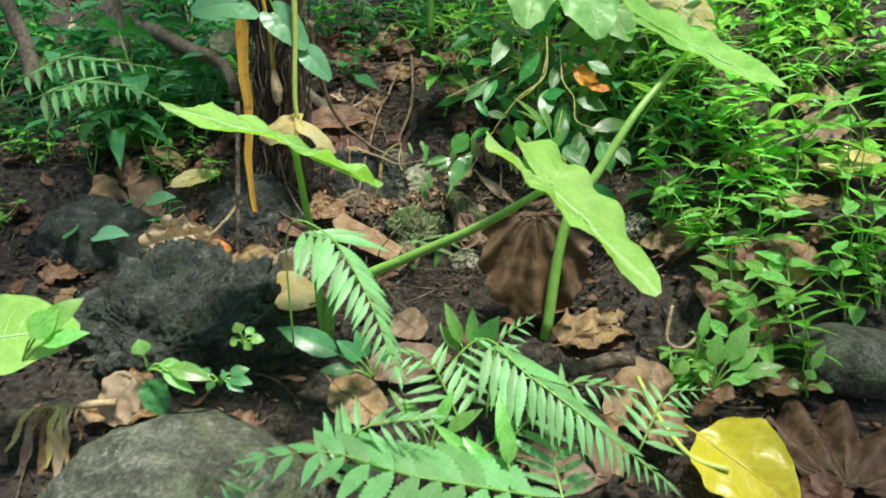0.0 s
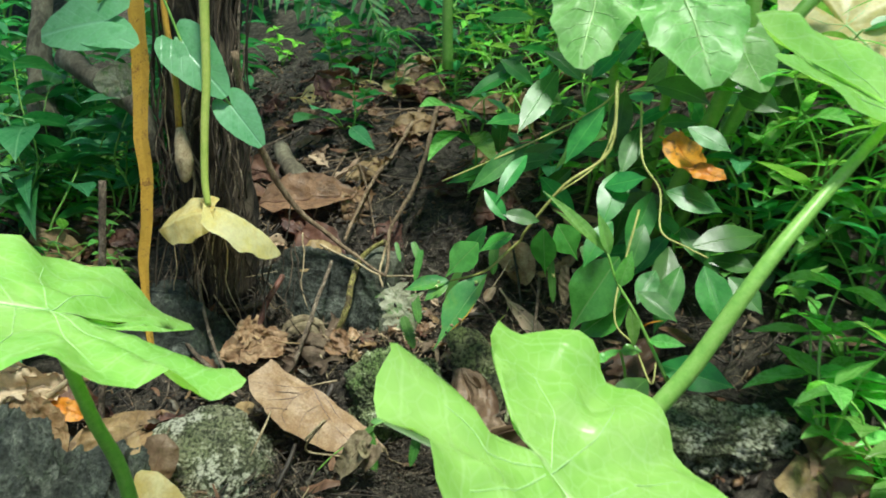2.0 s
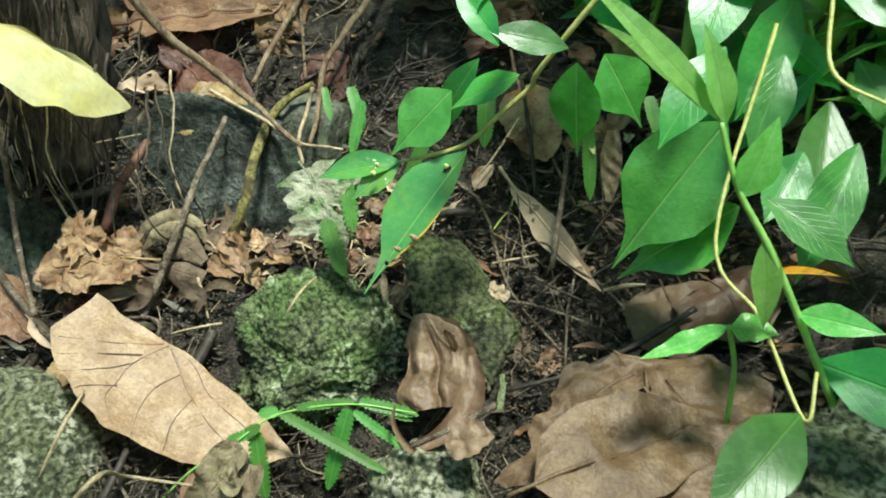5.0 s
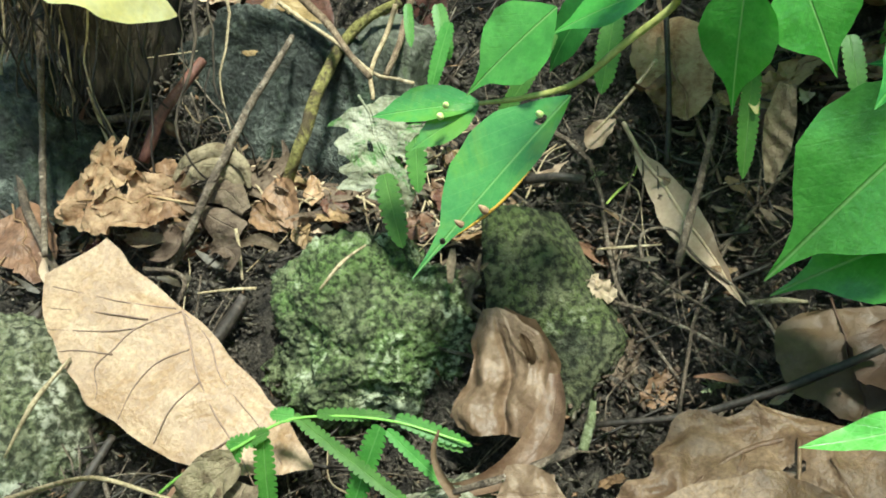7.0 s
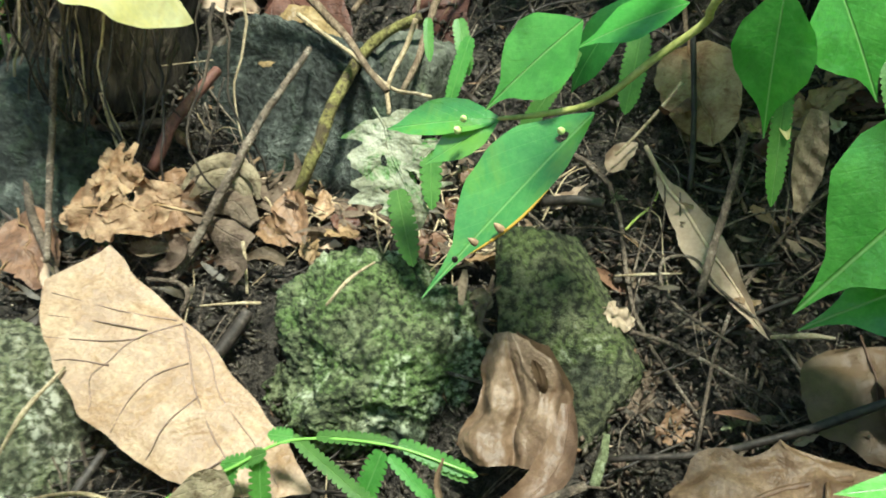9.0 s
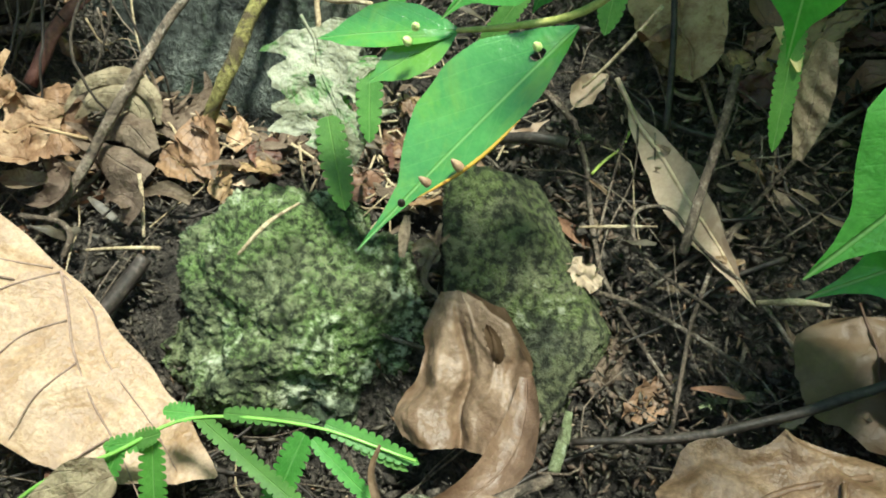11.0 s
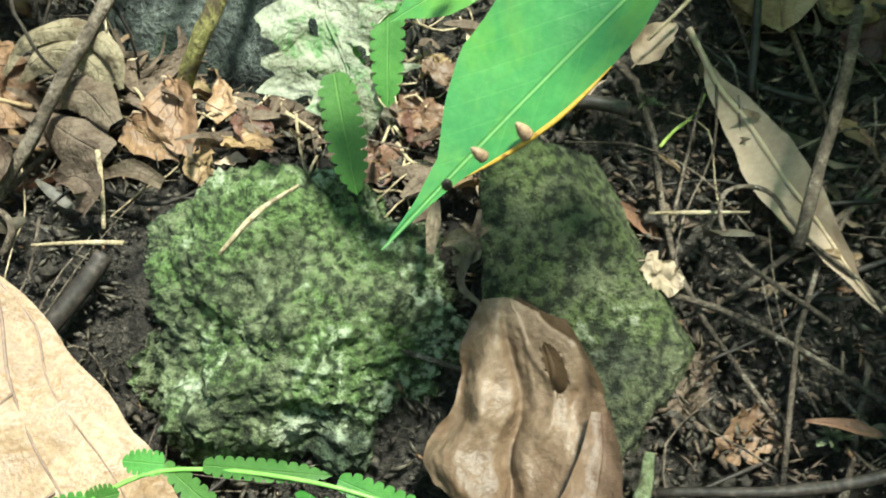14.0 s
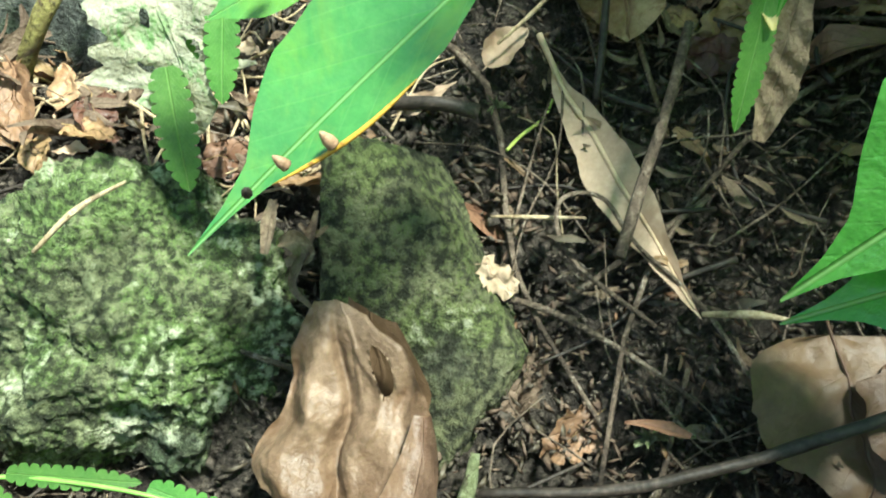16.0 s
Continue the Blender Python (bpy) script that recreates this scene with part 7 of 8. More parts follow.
add_leaf(curly, (0.1935, -0.0750, 0.0935), (0.2080, -0.0800, 0.0960), 0.012, M_WEED, (0, -0.6, 0.8), "ovate", nu=8, nv=20, wave=0.08)

# seedlings on and by the rocks
def seedling(base, leaves, material, label, r=0.0012):
    s = thing("seedling", base, label, "seedling", "seedlings")
    for k, (tip, w) in enumerate(leaves):
        mid = Vector(base).lerp(Vector(tip), 0.35) + Vector((0, -0.004, 0.006))
        add_stem(s, (base, tuple(Vector(base).lerp(mid, 0.6) + Vector((0, 0, 0.002))), tuple(mid)), r, M_STEM, steps=3, sides=5)
        add_leaf(s, tuple(mid), tip, w, material, (random.uniform(-0.3, 0.3), -0.7, 0.7), "ovate", nu=6, nv=12, fold=0.15, bend=-0.5)
    return s


seedling((-0.2427, -0.3673, -0.0750), (((-0.2485, -0.3722, -0.0409), 0.02), ((-0.1997, -0.3738, -0.0680), 0.016), ((-0.1705, -0.3833, -0.0745), 0.02), ((-0.1873, -0.3866, -0.0884), 0.014)), M_WEED, "broad-leaved seedling growing on rock")
seedling((-0.1685, -0.3653, -0.0893), (((-0.1368, -0.3704, -0.0691), 0.014), ((-0.1309, -0.3820, -0.0800), 0.014), ((-0.1596, -0.3726, -0.0748), 0.012), ((-0.1760, -0.3859, -0.0884), 0.012), ((-0.1393, -0.3838, -0.0884), 0.012), ((-0.1882, -0.3738, -0.0719), 0.012)), M_WEEDD, "small-leaved creeping seedling on rock")
seedling((-0.1505, -0.3386, -0.0559), (((-0.1560, -0.3447, -0.0289), 0.014), ((-0.1265, -0.3458, -0.0462), 0.013), ((-0.1634, -0.3487, -0.0509), 0.013), ((-0.1400, -0.3348, -0.0360), 0.011), ((-0.1399, -0.3484, -0.0578), 0.011)), M_WEED, "bright small-leaved seedling on rock")
seedling((-0.0205, -0.3000, -0.1019), (((-0.1198, -0.3200, -0.0346), 0.03), ((-0.0533, -0.3200, -0.0522), 0.02), ((-0.0732, -0.3300, -0.0806), 0.016), ((-0.0367, -0.3100, -0.0453), 0.018), ((0.0047, -0.3000, -0.0631), 0.014)), M_WEEDD, "leafy vine seedling on litter")
seedling((0.0859, -0.3500, -0.0775), (((0.0632, -0.3600, -0.0015), 0.014), ((0.1140, -0.3600, -0.0152), 0.022), ((0.0570, -0.3500, -0.0244), 0.014), ((0.0914, -0.3600, -0.0069), 0.014)), M_WEED, "narrow-leaved seedling among ferns")
seedling((-0.4893, -0.0153, -0.0078), (((-0.4652, -0.0900, 0.0393), 0.03), ((-0.3918, -0.0900, 0.0360), 0.03)), M_BLUE, "two-leaved blue-green seedling on soil")
seedling((-0.4320, 0.0516, 0.0342), (((-0.4288, 0.0000, 0.0610), 0.03), ((-0.3567, 0.0000, 0.0753), 0.028)), M_BLUE, "blue-green seedling beside a dead leaf")
seedling((-0.6098, 0.3858, 0.1455), (((-0.3785, 0.0000, 0.2024), 0.03), ((-0.4899, 0.0000, 0.2041), 0.028), ((-0.4181, -0.0300, 0.1787), 0.032), ((-0.4694, 0.0200, 0.2230), 0.022), ((-0.4025, 0.0300, 0.2232), 0.022)), M_WEEDD, "blue-green seedling with spreading leaves")
seedling((-0.3371, -0.4293, -0.0487), (((-0.2734, -0.4302, -0.0143), 0.02), ((-0.3027, -0.4289, 0.0041), 0.03), ((-0.2840, -0.4159, 0.0150), 0.025)), M_WEED, "leafy seedling at the rock's foot")
seedling((0.0162, 0.3016, 0.2400), (((0.0135, 0.1000, 0.3013), 0.03), ((0.0118, 0.1000, 0.2510), 0.022), ((0.0665, 0.1000, 0.2471), 0.022), ((0.0406, 0.1200, 0.2867), 0.022)), M_WEED, "pointed-leaved seedling on the bank")
seedling((-0.1521, 0.3409, 0.2495), (((-0.1839, 0.2500, 0.2708), 0.05), ((-0.1627, 0.2600, 0.2849), 0.04), ((-0.0921, 0.2400, 0.2410), 0.02)), M_WEEDD, "dark green seedling on the bank")

seedling((0.1238, -0.5000, -0.1388), (((0.0851, -0.5000, -0.0840), 0.014), ((0.1159, -0.4800, -0.0504), 0.014), ((0.1229, -0.5000, -0.0681), 0.016), ((0.0549, -0.4800, -0.0772), 0.012)), M_WEED, "grassy light green seedling among ferns")
seedling((0.0526, -0.4500, -0.1212), (((0.0322, -0.4500, -0.0677), 0.012), ((0.0731, -0.4500, -0.0616), 0.012), ((0.0988, -0.4600, -0.0733), 0.014), ((0.0156, -0.4400, -0.0607), 0.010)), M_WEED, "narrow-leaved seedling in litter")
seedling((0.3258, -0.3000, -0.0766), (((0.3003, -0.3100, -0.0864), 0.02), ((0.3349, -0.3100, -0.0154), 0.012), ((0.3299, -0.3000, -0.0393), 0.012)), M_WEED, "thin seedling with pale leaves")
seedling((0.3396, -0.3200, -0.1009), (((0.3727, -0.3300, -0.0249), 0.022), ((0.3394, -0.3300, -0.0373), 0.02), ((0.4055, -0.3400, -0.0630), 0.018), ((0.3756, -0.3400, -0.0784), 0.016), ((0.3244, -0.3300, -0.0795), 0.016), ((0.3826, -0.3300, -0.0485), 0.018)), M_WEED, "leafy light green seedling on soil")
seedling((0.4398, -0.3000, -0.1058), (((0.4707, -0.3100, -0.1018), 0.014), ((0.4460, -0.3100, -0.0806), 0.014), ((0.4210, -0.3100, -0.0965), 0.014), ((0.4555, -0.3100, -0.0530), 0.012)), M_WEED, "small light green seedling by the stone")

# ---- weeds ----
def weed(name, h, pairs, L, W, material, label, lean=0.2, outline="ovate", seed=1, shoots=1):
    """A leafy weed: one or more thin shoots from one foot, with leaves set all round and a tuft at each end."""
    rng = random.Random(seed)
    s = thing(name, (0, 0, 0), label, "weed", "weeds on the bank")
    shared = [link_mesh("leaf", leaf_bm(1.0, W / L, outline, 6, 12, fold=0.22, bend=b, wave=0.03, seed=b * 9), material) for b in (-0.3, -0.6, -1.0)]
    for shoot in range(shoots):
        a1, hh = rng.uniform(0, 6.28), h * (1.0 if shoot == 0 else rng.uniform(0.55, 0.9))
        dx, dy = math.cos(a1) * lean, math.sin(a1) * lean
        if shoot:
            dx, dy = dx * 2.2, dy * 2.2
        pts = [(0, 0, -0.01)]
        for k in range(1, 5):
            pts.append((dx * hh * (k / 4) ** 1.3 + rng.uniform(-1, 1) * h * 0.06, dy * hh * (k / 4) ** 1.3 + rng.uniform(-1, 1) * h * 0.06, hh * k / 4))
        add_stem(s, pts, (0.0016, 0.0007), M_STEM, sides=5, steps=3)
        a0 = rng.uniform(0, 6)
        n = pairs if shoot == 0 else max(2, pairs - 1)
        for k in range(n):
            t = min(0.999, 0.3 + 0.7 * (k + rng.uniform(-0.25, 0.1)) / max(n - 1, 1))
            i = min(int(t * 4), 3)
            p = Vector(pts[i]).lerp(Vector(pts[i + 1]), t * 4 - i)
            for q in range(2 if k < n - 1 else 3):
                a = a0 + k * 1.7 + q * (math.pi if k < n - 1 else 2.09) + rng.uniform(-0.5, 0.5)
                d = Vector((math.cos(a), math.sin(a), rng.uniform(-0.1, 0.75))).normalized()
                m, _ = leaf_pose(p, p + d, (0, -0.35, 1))
                l = L * rng.uniform(0.6, 1.2) * (1.0 - 0.35 * abs(t - 0.6))
                part("leaf", rng.choice(shared), None, s, m=m @ Matrix.Diagonal((l * rng.uniform(0.85, 1.15), l, l, 1)))
    return s


PROTO = [
    weed("weed", 0.10, 4, 0.044, 0.019, M_WEED, "light green broad-leaved weed on the bank", seed=1, shoots=3),
    weed("weed", 0.13, 4, 0.052, 0.017, M_WEED, "tall light green weed with narrow leaves", 0.35, "lance", seed=2, shoots=2),
    weed("weed", 0.07, 3, 0.040, 0.018, M_WEED, "low light green weed", 0.4, seed=3, shoots=3),
    weed("weed", 0.10, 4, 0.050, 0.020, M_WEEDD, "deep green pointed-leaved weed", seed=4, shoots=2),
    weed("weed", 0.15, 4, 0.075, 0.013, M_WEED, "tall grassy weed with long narrow leaves", 0.5, "lance", seed=5, shoots=2),
    weed("weed", 0.20, 5, 0.075, 0.030, M_WEEDD, "leafy forest undergrowth plant", 0.2, "laurel", seed=6, shoots=2),
]
# the first of each kind stands in the thick of the weeds
SPOTS = [(0.44, 0.02), (0.50, -0.04), (0.36, -0.02), (0.30, 0.12), (0.52, 0.10), (-0.62, 0.45)]


def spot(x, y, lift=0.0):
    return (x, y, ground_height(x, y) + lift)


def stand(x, y):
    return Matrix.Translation(spot(x, y)) @ Matrix.Rotation(random.uniform(0, 6.28), 4, "Z") @ Matrix.Rotation(random.uniform(-0.25, 0.25), 4, "X")


for p, (x, y) in zip(PROTO, SPOTS):
    p.matrix_basis = stand(x, y)


def scatter(n, xr, yr, kinds, keep=lambda x, y: True, smin=0.75, smax=1.2):
    made = 0
    while made < n:
        x, y = random.uniform(*xr), random.uniform(*yr)
        if not keep(x, y):
            made += 0.2
            continue
        made += 1
        ob = copy_thing(PROTO[random.choice(kinds)], stand(x, y))
        ob.scale = [random.uniform(smin, smax)] * 3


def undergrowth(name, groups, label):
    """Far plants past counting, in one mesh."""
    mats = [M_STEM, M_WEED, M_WEEDD]
    verts, faces, slots = [], [], []
    for n, xr, yr, kinds, keep, smin, smax in groups:
        for _ in range(n):
            x, y = random.uniform(*xr), random.uniform(*yr)
            if not keep(x, y):
                continue
            p = PROTO[random.choice(kinds)]
            s = random.uniform(smin, smax)
            m = stand(x, y) @ Matrix.Diagonal((s, s, s, 1))
            for c in p.children:
                q, k = m @ c.matrix_basis, len(verts)
                verts += [q @ v.co for v in c.data.vertices]
                slot = mats.index(c.data.materials[0])
                for g in c.data.polygons:
                    faces.append([k + i for i in g.vertices])
                    slots.append(slot)
    me = bpy.data.meshes.new(name)
    me.from_pydata([tuple(v) for v in verts], [], faces)
    me.polygons.foreach_set("use_smooth", [True] * len(faces))
    for q in mats:
        me.materials.append(q)
    me.polygons.foreach_set("material_index", slots)
    return tagged(new(name, me), label, "undergrowth", kind="stuff")


scatter(100, (0.27, 0.85), (-0.16, 0.55), (0, 0, 1, 2, 0, 4), lambda x, y: x + y * 0.2 > 0.30)
scatter(14, (0.30, 0.60), (-0.30, -0.12), (2, 2, 0))
scatter(42, (0.02, 0.42), (0.16, 0.60), (0, 1, 3, 4), lambda x, y: y > 0.20)
scatter(12, (-0.16, 0.05), (0.30, 0.62), (2, 4, 3), smin=0.5, smax=0.9)
scatter(22, (0.24, 0.46), (0.04, 0.20), (1, 3, 4, 2))
scatter(32, (-0.75, -0.36), (0.12, 0.5), (3, 5, 2, 5), lambda x, y: y > -0.6 * x - 0.2)
undergrowth("undergrowth", ((60, (-1.2, -0.36), (0.35, 0.9), (3, 5, 2, 5), lambda x, y: y > -0.6 * x - 0.2, 0.75, 1.2), (20, (-0.35, 0.1), (0.5, 1.0), (3, 5, 0), lambda x, y: True, 0.6, 1.0), (110, (-1.6, 1.6), (0.9, 2.4), (3, 5, 5), lambda x, y: True, 1.2, 2.2), (60, (0.3, 1.2), (0.5, 1.0), (0, 1, 2, 4), lambda x, y: True, 0.8, 1.3)), "dense green undergrowth on the upper bank")

scatter(20, (-0.75, -0.30), (-0.02, 0.35), (2, 2, 3), smin=0.5, smax=0.9)

# ---- scattered fallen leaves ----
FALLEN = []
for w, o, f, b, c, sd, cu, m, lab in (
        (0.6, "broad", 0.1, -0.4, 0.07, 71, 0.0, M_BROWN, "dark brown fallen leaf on the soil"),
        (0.5, "ovate", 0.3, 0.5, 0.06, 72, 0.6, M_BROWN, "curled brown fallen leaf on the soil"),
        (0.7, "broad", 0.0, -0.6, 0.09, 73, 0.0, M_PINK, "pale brown fallen leaf on the soil"),
        (0.35, "lance", 0.2, 0.4, 0.05, 74, 0.8, M_DRY, "narrow straw-coloured fallen leaf"),
        (0.6, "wedge", 0.2, -0.7, 0.10, 75, 0.5, M_BROWN, "crumpled brown fallen leaf on the soil"),
        (0.55, "broad", 0.1, 0.3, 0.05, 76, 0.0, M_TAN, "tan fallen leaf on the soil")):
    k = dict(fold=f, bend=b, crumple=c * 1.7, seed=sd, curl=cu, freq=5)
    FALLEN.append((link_mesh("blade", leaf_bm(1.0, w, o, 14, 18, **k), m), link_mesh("midrib", rib_bm(1.0, w, k, 0.012), m), lab))


def fallen(n, xr, yr, size, weights=(5, 4, 1, 1, 5, 0.4), keep=lambda x, y: True):
    k = 0
    for _ in range(n * 4):
        if k >= n:
            return
        x, y = random.uniform(*xr), random.uniform(*yr)
        if not keep(x, y):
            continue
        k += 1
        me, rib, lab = random.choices(FALLEN, weights)[0]
        e = 0.01
        nz = Vector((-(ground_height(x + e, y) - ground_height(x - e, y)) / (2 * e), -(ground_height(x, y + e) - ground_height(x, y - e)) / (2 * e), 1)).normalized()
        nz = (nz + Vector((random.gauss(0, 0.3), random.gauss(0, 0.3), 0))).normalized()
        a = random.uniform(0, 6.28)
        m, _ = leaf_pose(spot(x, y, 0.006), tuple(Vector(spot(x, y, 0.006)) + Vector((math.cos(a), math.sin(a), 0)) - nz * nz.dot(Vector((math.cos(a), math.sin(a), 0)))), nz)
        s = random.uniform(*size)
        if 0.075 < x < 0.17 and 0.035 < y < 0.112:
            continue  # the straw-coloured leaf lies here, clear of others
        leaf = thing("dead_leaf", spot(x, y, 0.006), lab, "leaf", "fallen leaves")
        part("blade", me, None, leaf, m=m @ Matrix.Diagonal((s, s, s, 1)))
        part("midrib", rib, None, leaf, m=m @ Matrix.Diagonal((s, s, s, 1)))


def open_soil(x, y):
    return not (-0.14 < x < 0.19 and -0.13 < y < 0.12)


fallen(40, (-0.6, 0.0), (-0.1, 0.6), (0.04, 0.08), keep=open_soil)
fallen(34, (0.0, 0.7), (-0.35, 0.6), (0.05, 0.10), keep=open_soil)
fallen(26, (-0.3, 0.5), (-0.6, -0.12), (0.05, 0.10))
fallen(26, (-0.16, 0.20), (-0.10, 0.13), (0.007, 0.017), (4, 3, 1, 3, 4, 0))
fallen(26, (-0.09, 0.05), (0.05, 0.10), (0.010, 0.024), (3, 3, 2, 3, 4, 1))
fallen(22, (0.10, 0.24), (0.115, 0.18), (0.012, 0.030), (4, 3, 1, 1, 4, 0))
fallen(32, (-0.8, -0.25), (-0.12, 0.4), (0.04, 0.085))
fallen(22, (0.4, 0.85), (-0.1, 0.5), (0.05, 0.09), (0, 0, 1, 3, 0, 3))
fallen(46, (-0.22, 0.12), (0.13, 0.55), (0.03, 0.075), (4, 4, 2, 1, 4, 1))
fallen(18, (-1.2, 1.0), (0.6, 1.6), (0.06, 0.12))


# ---- crumbs, rootlets and fibres ----
def litter(name, n, xr, yr, size, material, label, lift=0.002, keep=lambda x, y: True, chunk=(0.05, 0.6)):
    verts, faces = [], []
    for _ in range(n):
        x, y = random.uniform(*xr), random.uniform(*yr)
        if not keep(x, y):
            continue
        c = Vector(spot(x, y, random.uniform(0, lift)))
        L, w = random.uniform(*size), random.uniform(*chunk)
        d = Vector((random.gauss(0, 1), random.gauss(0, 1), random.gauss(0, 0.5))).normalized() * L
        s = d.cross(Vector((random.gauss(0, 0.4), random.gauss(-0.5, 0.3), 1))).normalized() * L * w
        h = d.cross(s).normalized() * L * random.uniform(0.05, 0.25) * (1 + 8 * chunk[0])
        k = len(verts)
        verts += [c - d - s * 0.4, c - d * 0.2 + s + h, c + d, c - s * 0.9 + h * 0.6, c - h * 0.7]
        faces += [(k, k + 1, k + 4), (k + 1, k + 2, k + 4), (k + 2, k + 3, k + 4), (k + 3, k, k + 4), (k, k + 3, k + 1), (k + 1, k + 3, k + 2)]
    me = bpy.data.meshes.new(name)
    me.from_pydata([tuple(v) for v in verts], [], faces)
    me.polygons.foreach_set("use_smooth", [True] * len(faces))
    me.materials.append(material)
    return tagged(new(name, me), label, "litter", kind="stuff")


litter("soil_crumbs", 15000, (-0.18, 0.24), (-0.09, 0.16), (0.0005, 0.0017), M_CRUMB, "dark crumbs of soil and rotted leaf", 0.003, chunk=(0.3, 0.7))
litter("soil_clods", 1500, (-0.20, 0.26), (-0.10, 0.18), (0.0016, 0.0042), M_CRUMB, "small clods of dark damp soil", 0.003, chunk=(0.35, 0.7))
litter("soil_shreds", 5000, (-0.18, 0.24), (-0.09, 0.16), (0.0012, 0.0045), M_ROT, "dark shreds of rotted leaf in the soil", 0.004, chunk=(0.05, 0.35))
litter("leaf_crumbs", 420, (-0.30, 0.34), (-0.16, 0.24), (0.0006, 0.0022), M_DRY, "crumbs of dry brown leaf on soil", 0.006)
litter("leaf_scraps", 1500, (-0.30, 0.34), (-0.16, 0.24), (0.0007, 0.0028), M_BROWN, "scraps of dark brown leaf on soil", 0.006)
litter("grey_scraps", 900, (0.07, 0.21), (0.0, 0.12), (0.0012, 0.0042), M_LITTER, "grey-brown scraps of old leaf in the soil", 0.005, chunk=(0.08, 0.5))
litter("bank_scraps", 3000, (-0.8, 0.8), (-0.6, 0.9), (0.002, 0.010), M_BROWN, "scraps of brown leaf over the bank", 0.008, open_soil)
litter("bank_crumbs", 5000, (-0.8, 0.8), (-0.6, 0.9), (0.0015, 0.006), M_CRUMB, "crumbs of soil over the bank", 0.004, open_soil, (0.3, 0.7))
litter("bank_shreds", 5000, (-0.8, 0.8), (-0.6, 0.9), (0.003, 0.014), M_ROT, "dark shreds of rotted leaf over the bank", 0.008, open_soil, (0.05, 0.4))


def shreds(name, n, xr, yr, length, material, label, lift=0.01, keep=lambda x, y: not (-0.07 < x < 0.14 and -0.07 < y < 0.055)):
    """Curled thin strips of dry leaf, too many to count."""
    bmj = bmesh.new()
    for _ in range(n):
        x, y = random.uniform(*xr), random.uniform(*yr)
        if not keep(x, y):
            continue
        L = random.uniform(*length)
        p = Vector(spot(x, y, random.uniform(0.001, lift)))
        a, tilt = random.uniform(0, 6.28), random.uniform(-0.5, 0.5)
        d = Vector((math.cos(a), math.sin(a) * 0.7, tilt)).normalized()
        up = Vector((random.gauss(0, 0.4), -0.5, 0.8))
        pts = [p]
        for k in range(3):
            pts.append(pts[-1] + d * L / 3)
            d = (d + up * random.gauss(0, 0.5) + Vector((random.gauss(0, 0.25), random.gauss(0, 0.25), 0))).normalized()
        w = L * random.uniform(0.1, 0.4)
        one = ribbon_bm(pts, (w * 0.4, w, w * random.uniform(0.4, 1), w * 0.2), up, random.uniform(-0.9, 0.9), 3, 3)
        me = bpy.data.meshes.new("tmp")
        one.to_mesh(me)
        one.free()
        bmj.from_mesh(me)
        bpy.data.meshes.remove(me)
    return solid(name, bmj, material, label, "litter", kind="stuff")


shreds("dry_shreds", 150, (-0.12, 0.03), (0.040, 0.095), (0.009, 0.026), M_LITTER, "curled dry shreds of leaf above the stone")
shreds("straw_shreds", 34, (-0.10, 0.05), (0.055, 0.095), (0.003, 0.010), M_DRY, "pale straw-coloured shreds of leaf above the stone", 0.014)
shreds("brown_shreds", 60, (-0.20, 0.24), (-0.10, 0.13), (0.006, 0.020), M_BROWN, "curled brown shreds of leaf on soil")
shreds("dark_shreds", 260, (-0.20, 0.24), (-0.10, 0.15), (0.006, 0.022), M_ROT, "dark wet shreds of leaf on soil", 0.006)
shreds("pale_shreds", 200, (0.08, 0.30), (-0.02, 0.15), (0.005, 0.014), M_LITTER, "pale dry shreds of leaf on soil")
shreds("bank_strips", 260, (-0.6, 0.7), (-0.5, 0.6), (0.015, 0.05), M_BROWN, "curled brown strips of leaf over the bank", 0.015)


def rootlets(name, n, xr, yr, length, r, material, label, hang=0.5):
    bmj = bmesh.new()
    for _ in range(n):
        x, y = random.uniform(*xr), random.uniform(*yr)
        if -0.07 < x < 0.13 and -0.02 < y < 0.06 and random.random() < 0.8:
            continue
        p = Vector(spot(x, y, random.uniform(0.002, 0.012)))
        d = Vector((random.gauss(0, 1), random.gauss(0, 0.6), 0)).normalized()
        pts = [p]
        L = random.uniform(*length)
        for k in range(3):
            d = (d + Vector((random.gauss(0, 0.5), random.gauss(0, 0.5), 0))).normalized()
            q = pts[-1] + d * L / 3
            q.z = ground_height(q.x, q.y) + random.uniform(0.001, 0.009)
            pts.append(q)
        one = tube_bm(pts, (r * random.uniform(0.6, 1.3), r * 0.5), 5, 3)
        me = bpy.data.meshes.new("tmp")
        one.to_mesh(me)
        one.free()
        bmj.from_mesh(me)
        bpy.data.meshes.remove(me)
    return solid(name, bmj, material, label, "roots", kind="stuff")


rootlets("rootlets", 640, (-0.30, 0.34), (-0.12, 0.24), (0.02, 0.07), 0.0004, M_TWIG, "fine brown rootlets on soil")
rootlets("litter_straws", 70, (-0.11, 0.06), (0.05, 0.10), (0.012, 0.040), 0.0006, M_STRAW, "pale dry stalks heaped above the stone")
rootlets("straws", 60, (-0.30, 0.34), (-0.12, 0.24), (0.012, 0.045), 0.0005, M_STRAW, "short pale straws on soil")
rootlets("dark_rootlets", 220, (-0.4, 0.4), (-0.12, 0.3), (0.03, 0.09), 0.0009, M_DARKTWIG, "black fine roots on damp soil")
rootlets("bank_vines", 40, (-0.20, 0.10), (0.22, 0.50), (0.10, 0.26), 0.0016, M_VINE, "thin dry vines and roots over the bank")
rootlets("bank_rootlets", 120, (-0.7, 0.7), (-0.5, 0.7), (0.06, 0.18), 0.0015, M_TWIG, "thin roots and twigs over the bank")


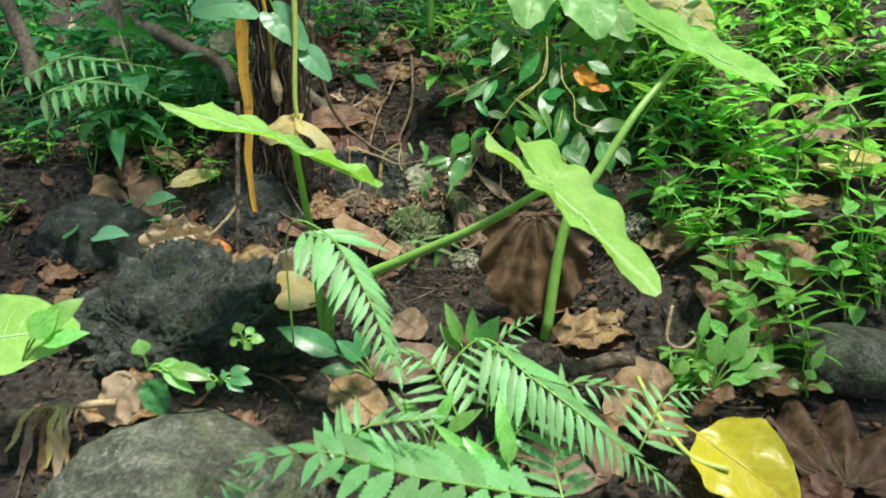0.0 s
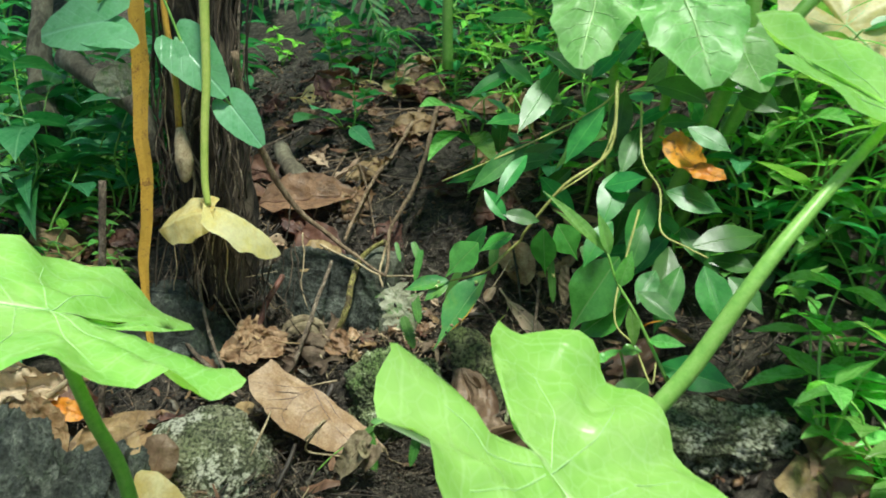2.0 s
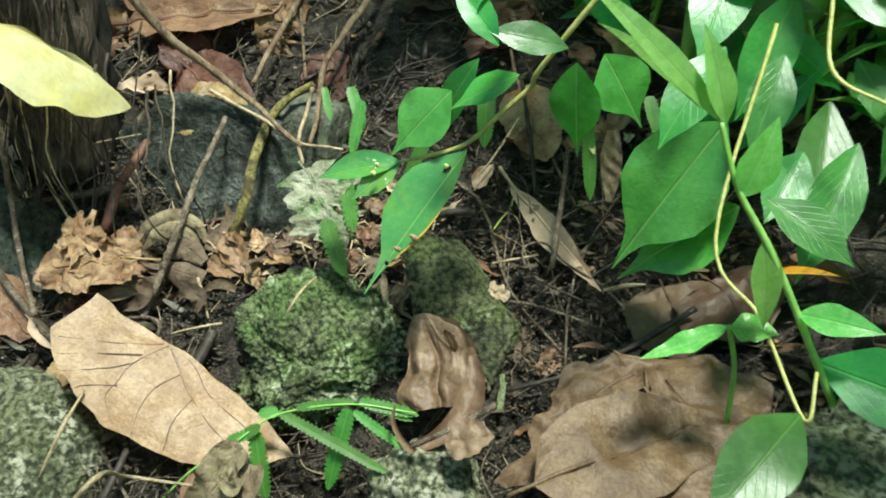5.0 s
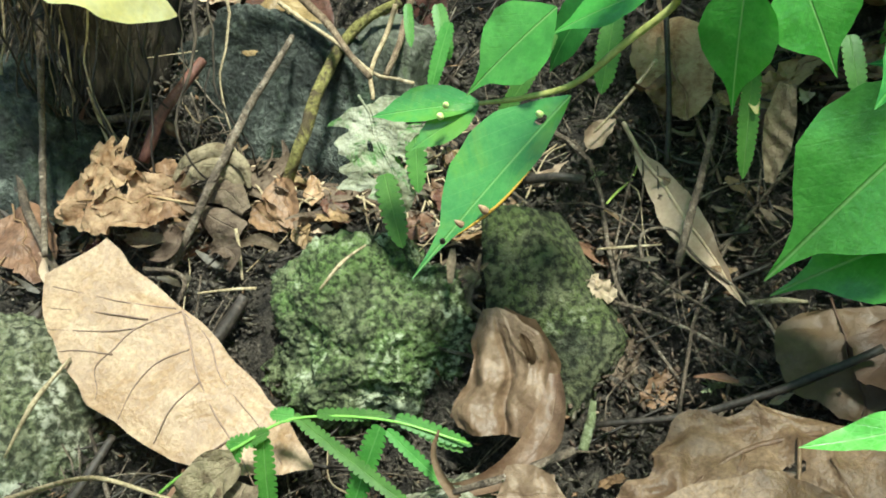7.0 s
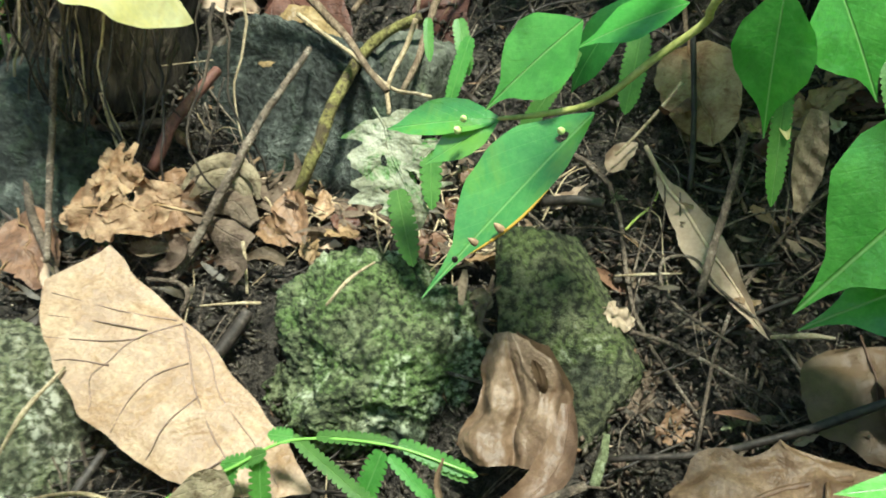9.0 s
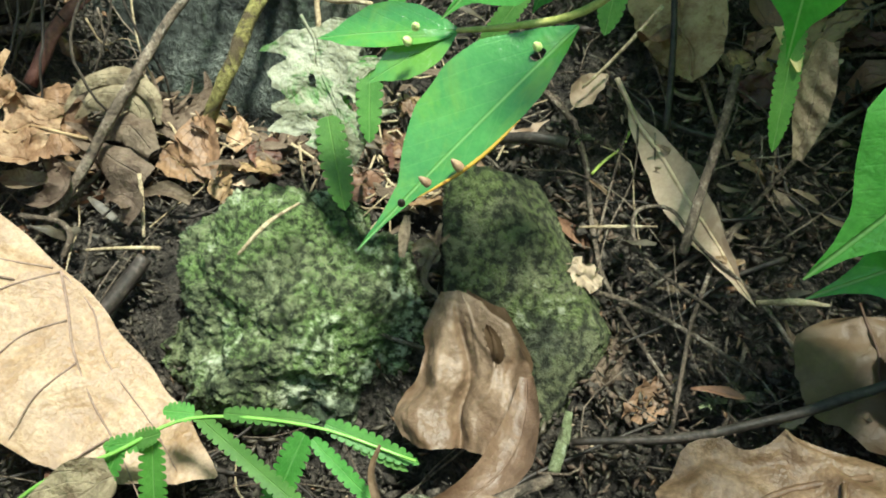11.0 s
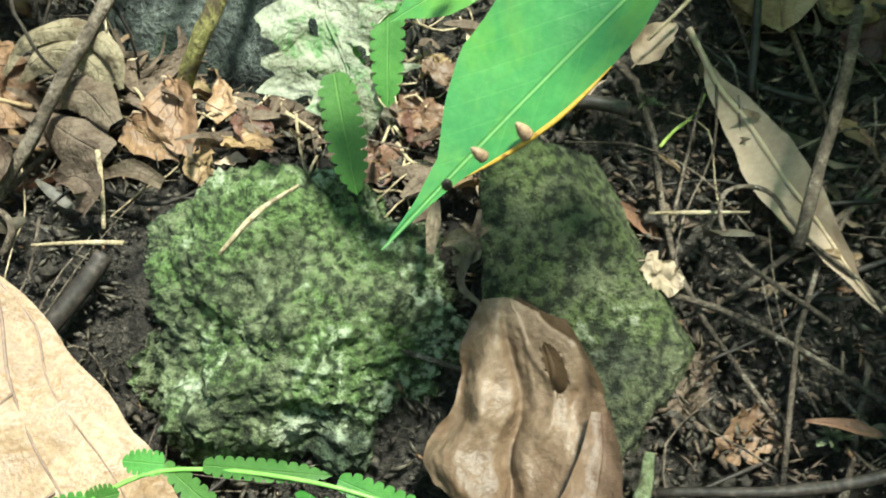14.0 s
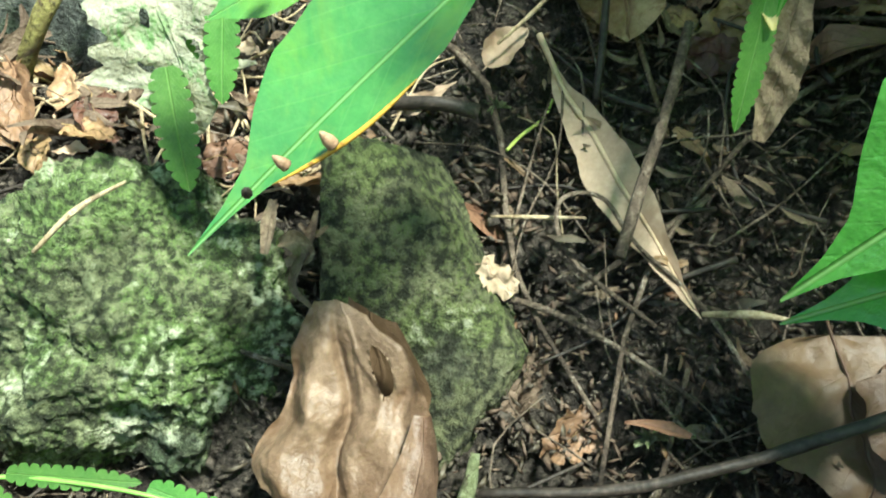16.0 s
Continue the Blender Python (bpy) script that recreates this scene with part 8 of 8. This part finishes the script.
# ---- unseen tree, added so that its crown shades the bank ----
tree = thing("tree", (1.6, -2.2, ground_height(1.6, -2.2)), "unseen tree added so that its thin leafy crown shades the bank", "tree")
add_stem(tree, ((1.6, -2.2, ground_height(1.6, -2.2) - 0.1), (1.62, -2.15, 0.8), (1.5, -2.0, 1.8), (1.3, -1.7, 2.6)), (0.09, 0.07, 0.055, 0.03), M_TRUNK, "trunk", sides=12, rough=0.01)
for q in ((0.5, -0.6, 1.75), (-0.2, -0.4, 1.85), (0.9, -0.1, 1.9), (0.1, 0.2, 1.95)):
    add_stem(tree, ((1.5, -2.0, 1.75), (1.1, -1.4, 1.95), tuple(Vector((1.1, -1.4, 1.95)).lerp(Vector(q), 0.5) + Vector((0, 0, 0.08))), q), (0.03, 0.02, 0.012, 0.004), M_TRUNK, "limb", sides=8, rough=0.006)
# gaps left in the added crown so that sun falls on chosen spots
SUN_GAPS = (((-0.16, -0.39, 0.18), 0.20), ((0.20, -0.38, 0.08), 0.20), ((0.05, 0.03, 0.05), 0.13), ((0.14, 0.07, 0.06), 0.08), ((0.43, -0.08, 0.24), 0.14), ((0.62, 0.10, 0.2), 0.2), ((0.75, 0.40, 0.35), 0.25), ((-0.3411, -0.3731, -0.1388), 0.10), ((0.3569, -0.4054, -0.1498), 0.08), ((-0.15, 0.0, 0.17), 0.09), ((0.85, 0.35, 0.3), 0.25), ((0.45, -0.12, 0.05), 0.10), ((0.02, -0.47, 0.03), 0.10), ((0.6, 0.3, 0.3), 0.2))
_rt = random.Random(77)
crown = bmesh.new()
_one = bpy.data.meshes.new("tmp")
_bm = leaf_bm(0.10, 0.06, "ovate", 2, 5, fold=0.15, bend=-0.3)
_bm.to_mesh(_one)
_bm.free()
for _ in range(1150):
    h = _rt.uniform(1.25, 1.75)
    c = Vector((_rt.uniform(-1.0, 1.0), _rt.uniform(-0.8, 1.3), 0.0)) + _sd * h
    skip = False
    for g, rad in SUN_GAPS:
        q = c - Vector(g)
        if (q - _sd * q.dot(_sd)).length < rad + 0.03:
            skip = True
    if skip:
        continue
    k = len(crown.verts)
    crown.from_mesh(_one)
    crown.verts.ensure_lookup_table()
    m = Matrix.Translation(c) @ Matrix.Rotation(_rt.uniform(0, 6.28), 4, "Z") @ Matrix.Rotation(_rt.gauss(0, 0.5), 4, "X") @ Matrix.Rotation(_rt.gauss(0, 0.5), 4, "Y")
    bmesh.ops.transform(crown, matrix=m, verts=crown.verts[k:])
part("crown", crown, M_WEEDD, tree, "thin crown of green leaves added to shade the bank")
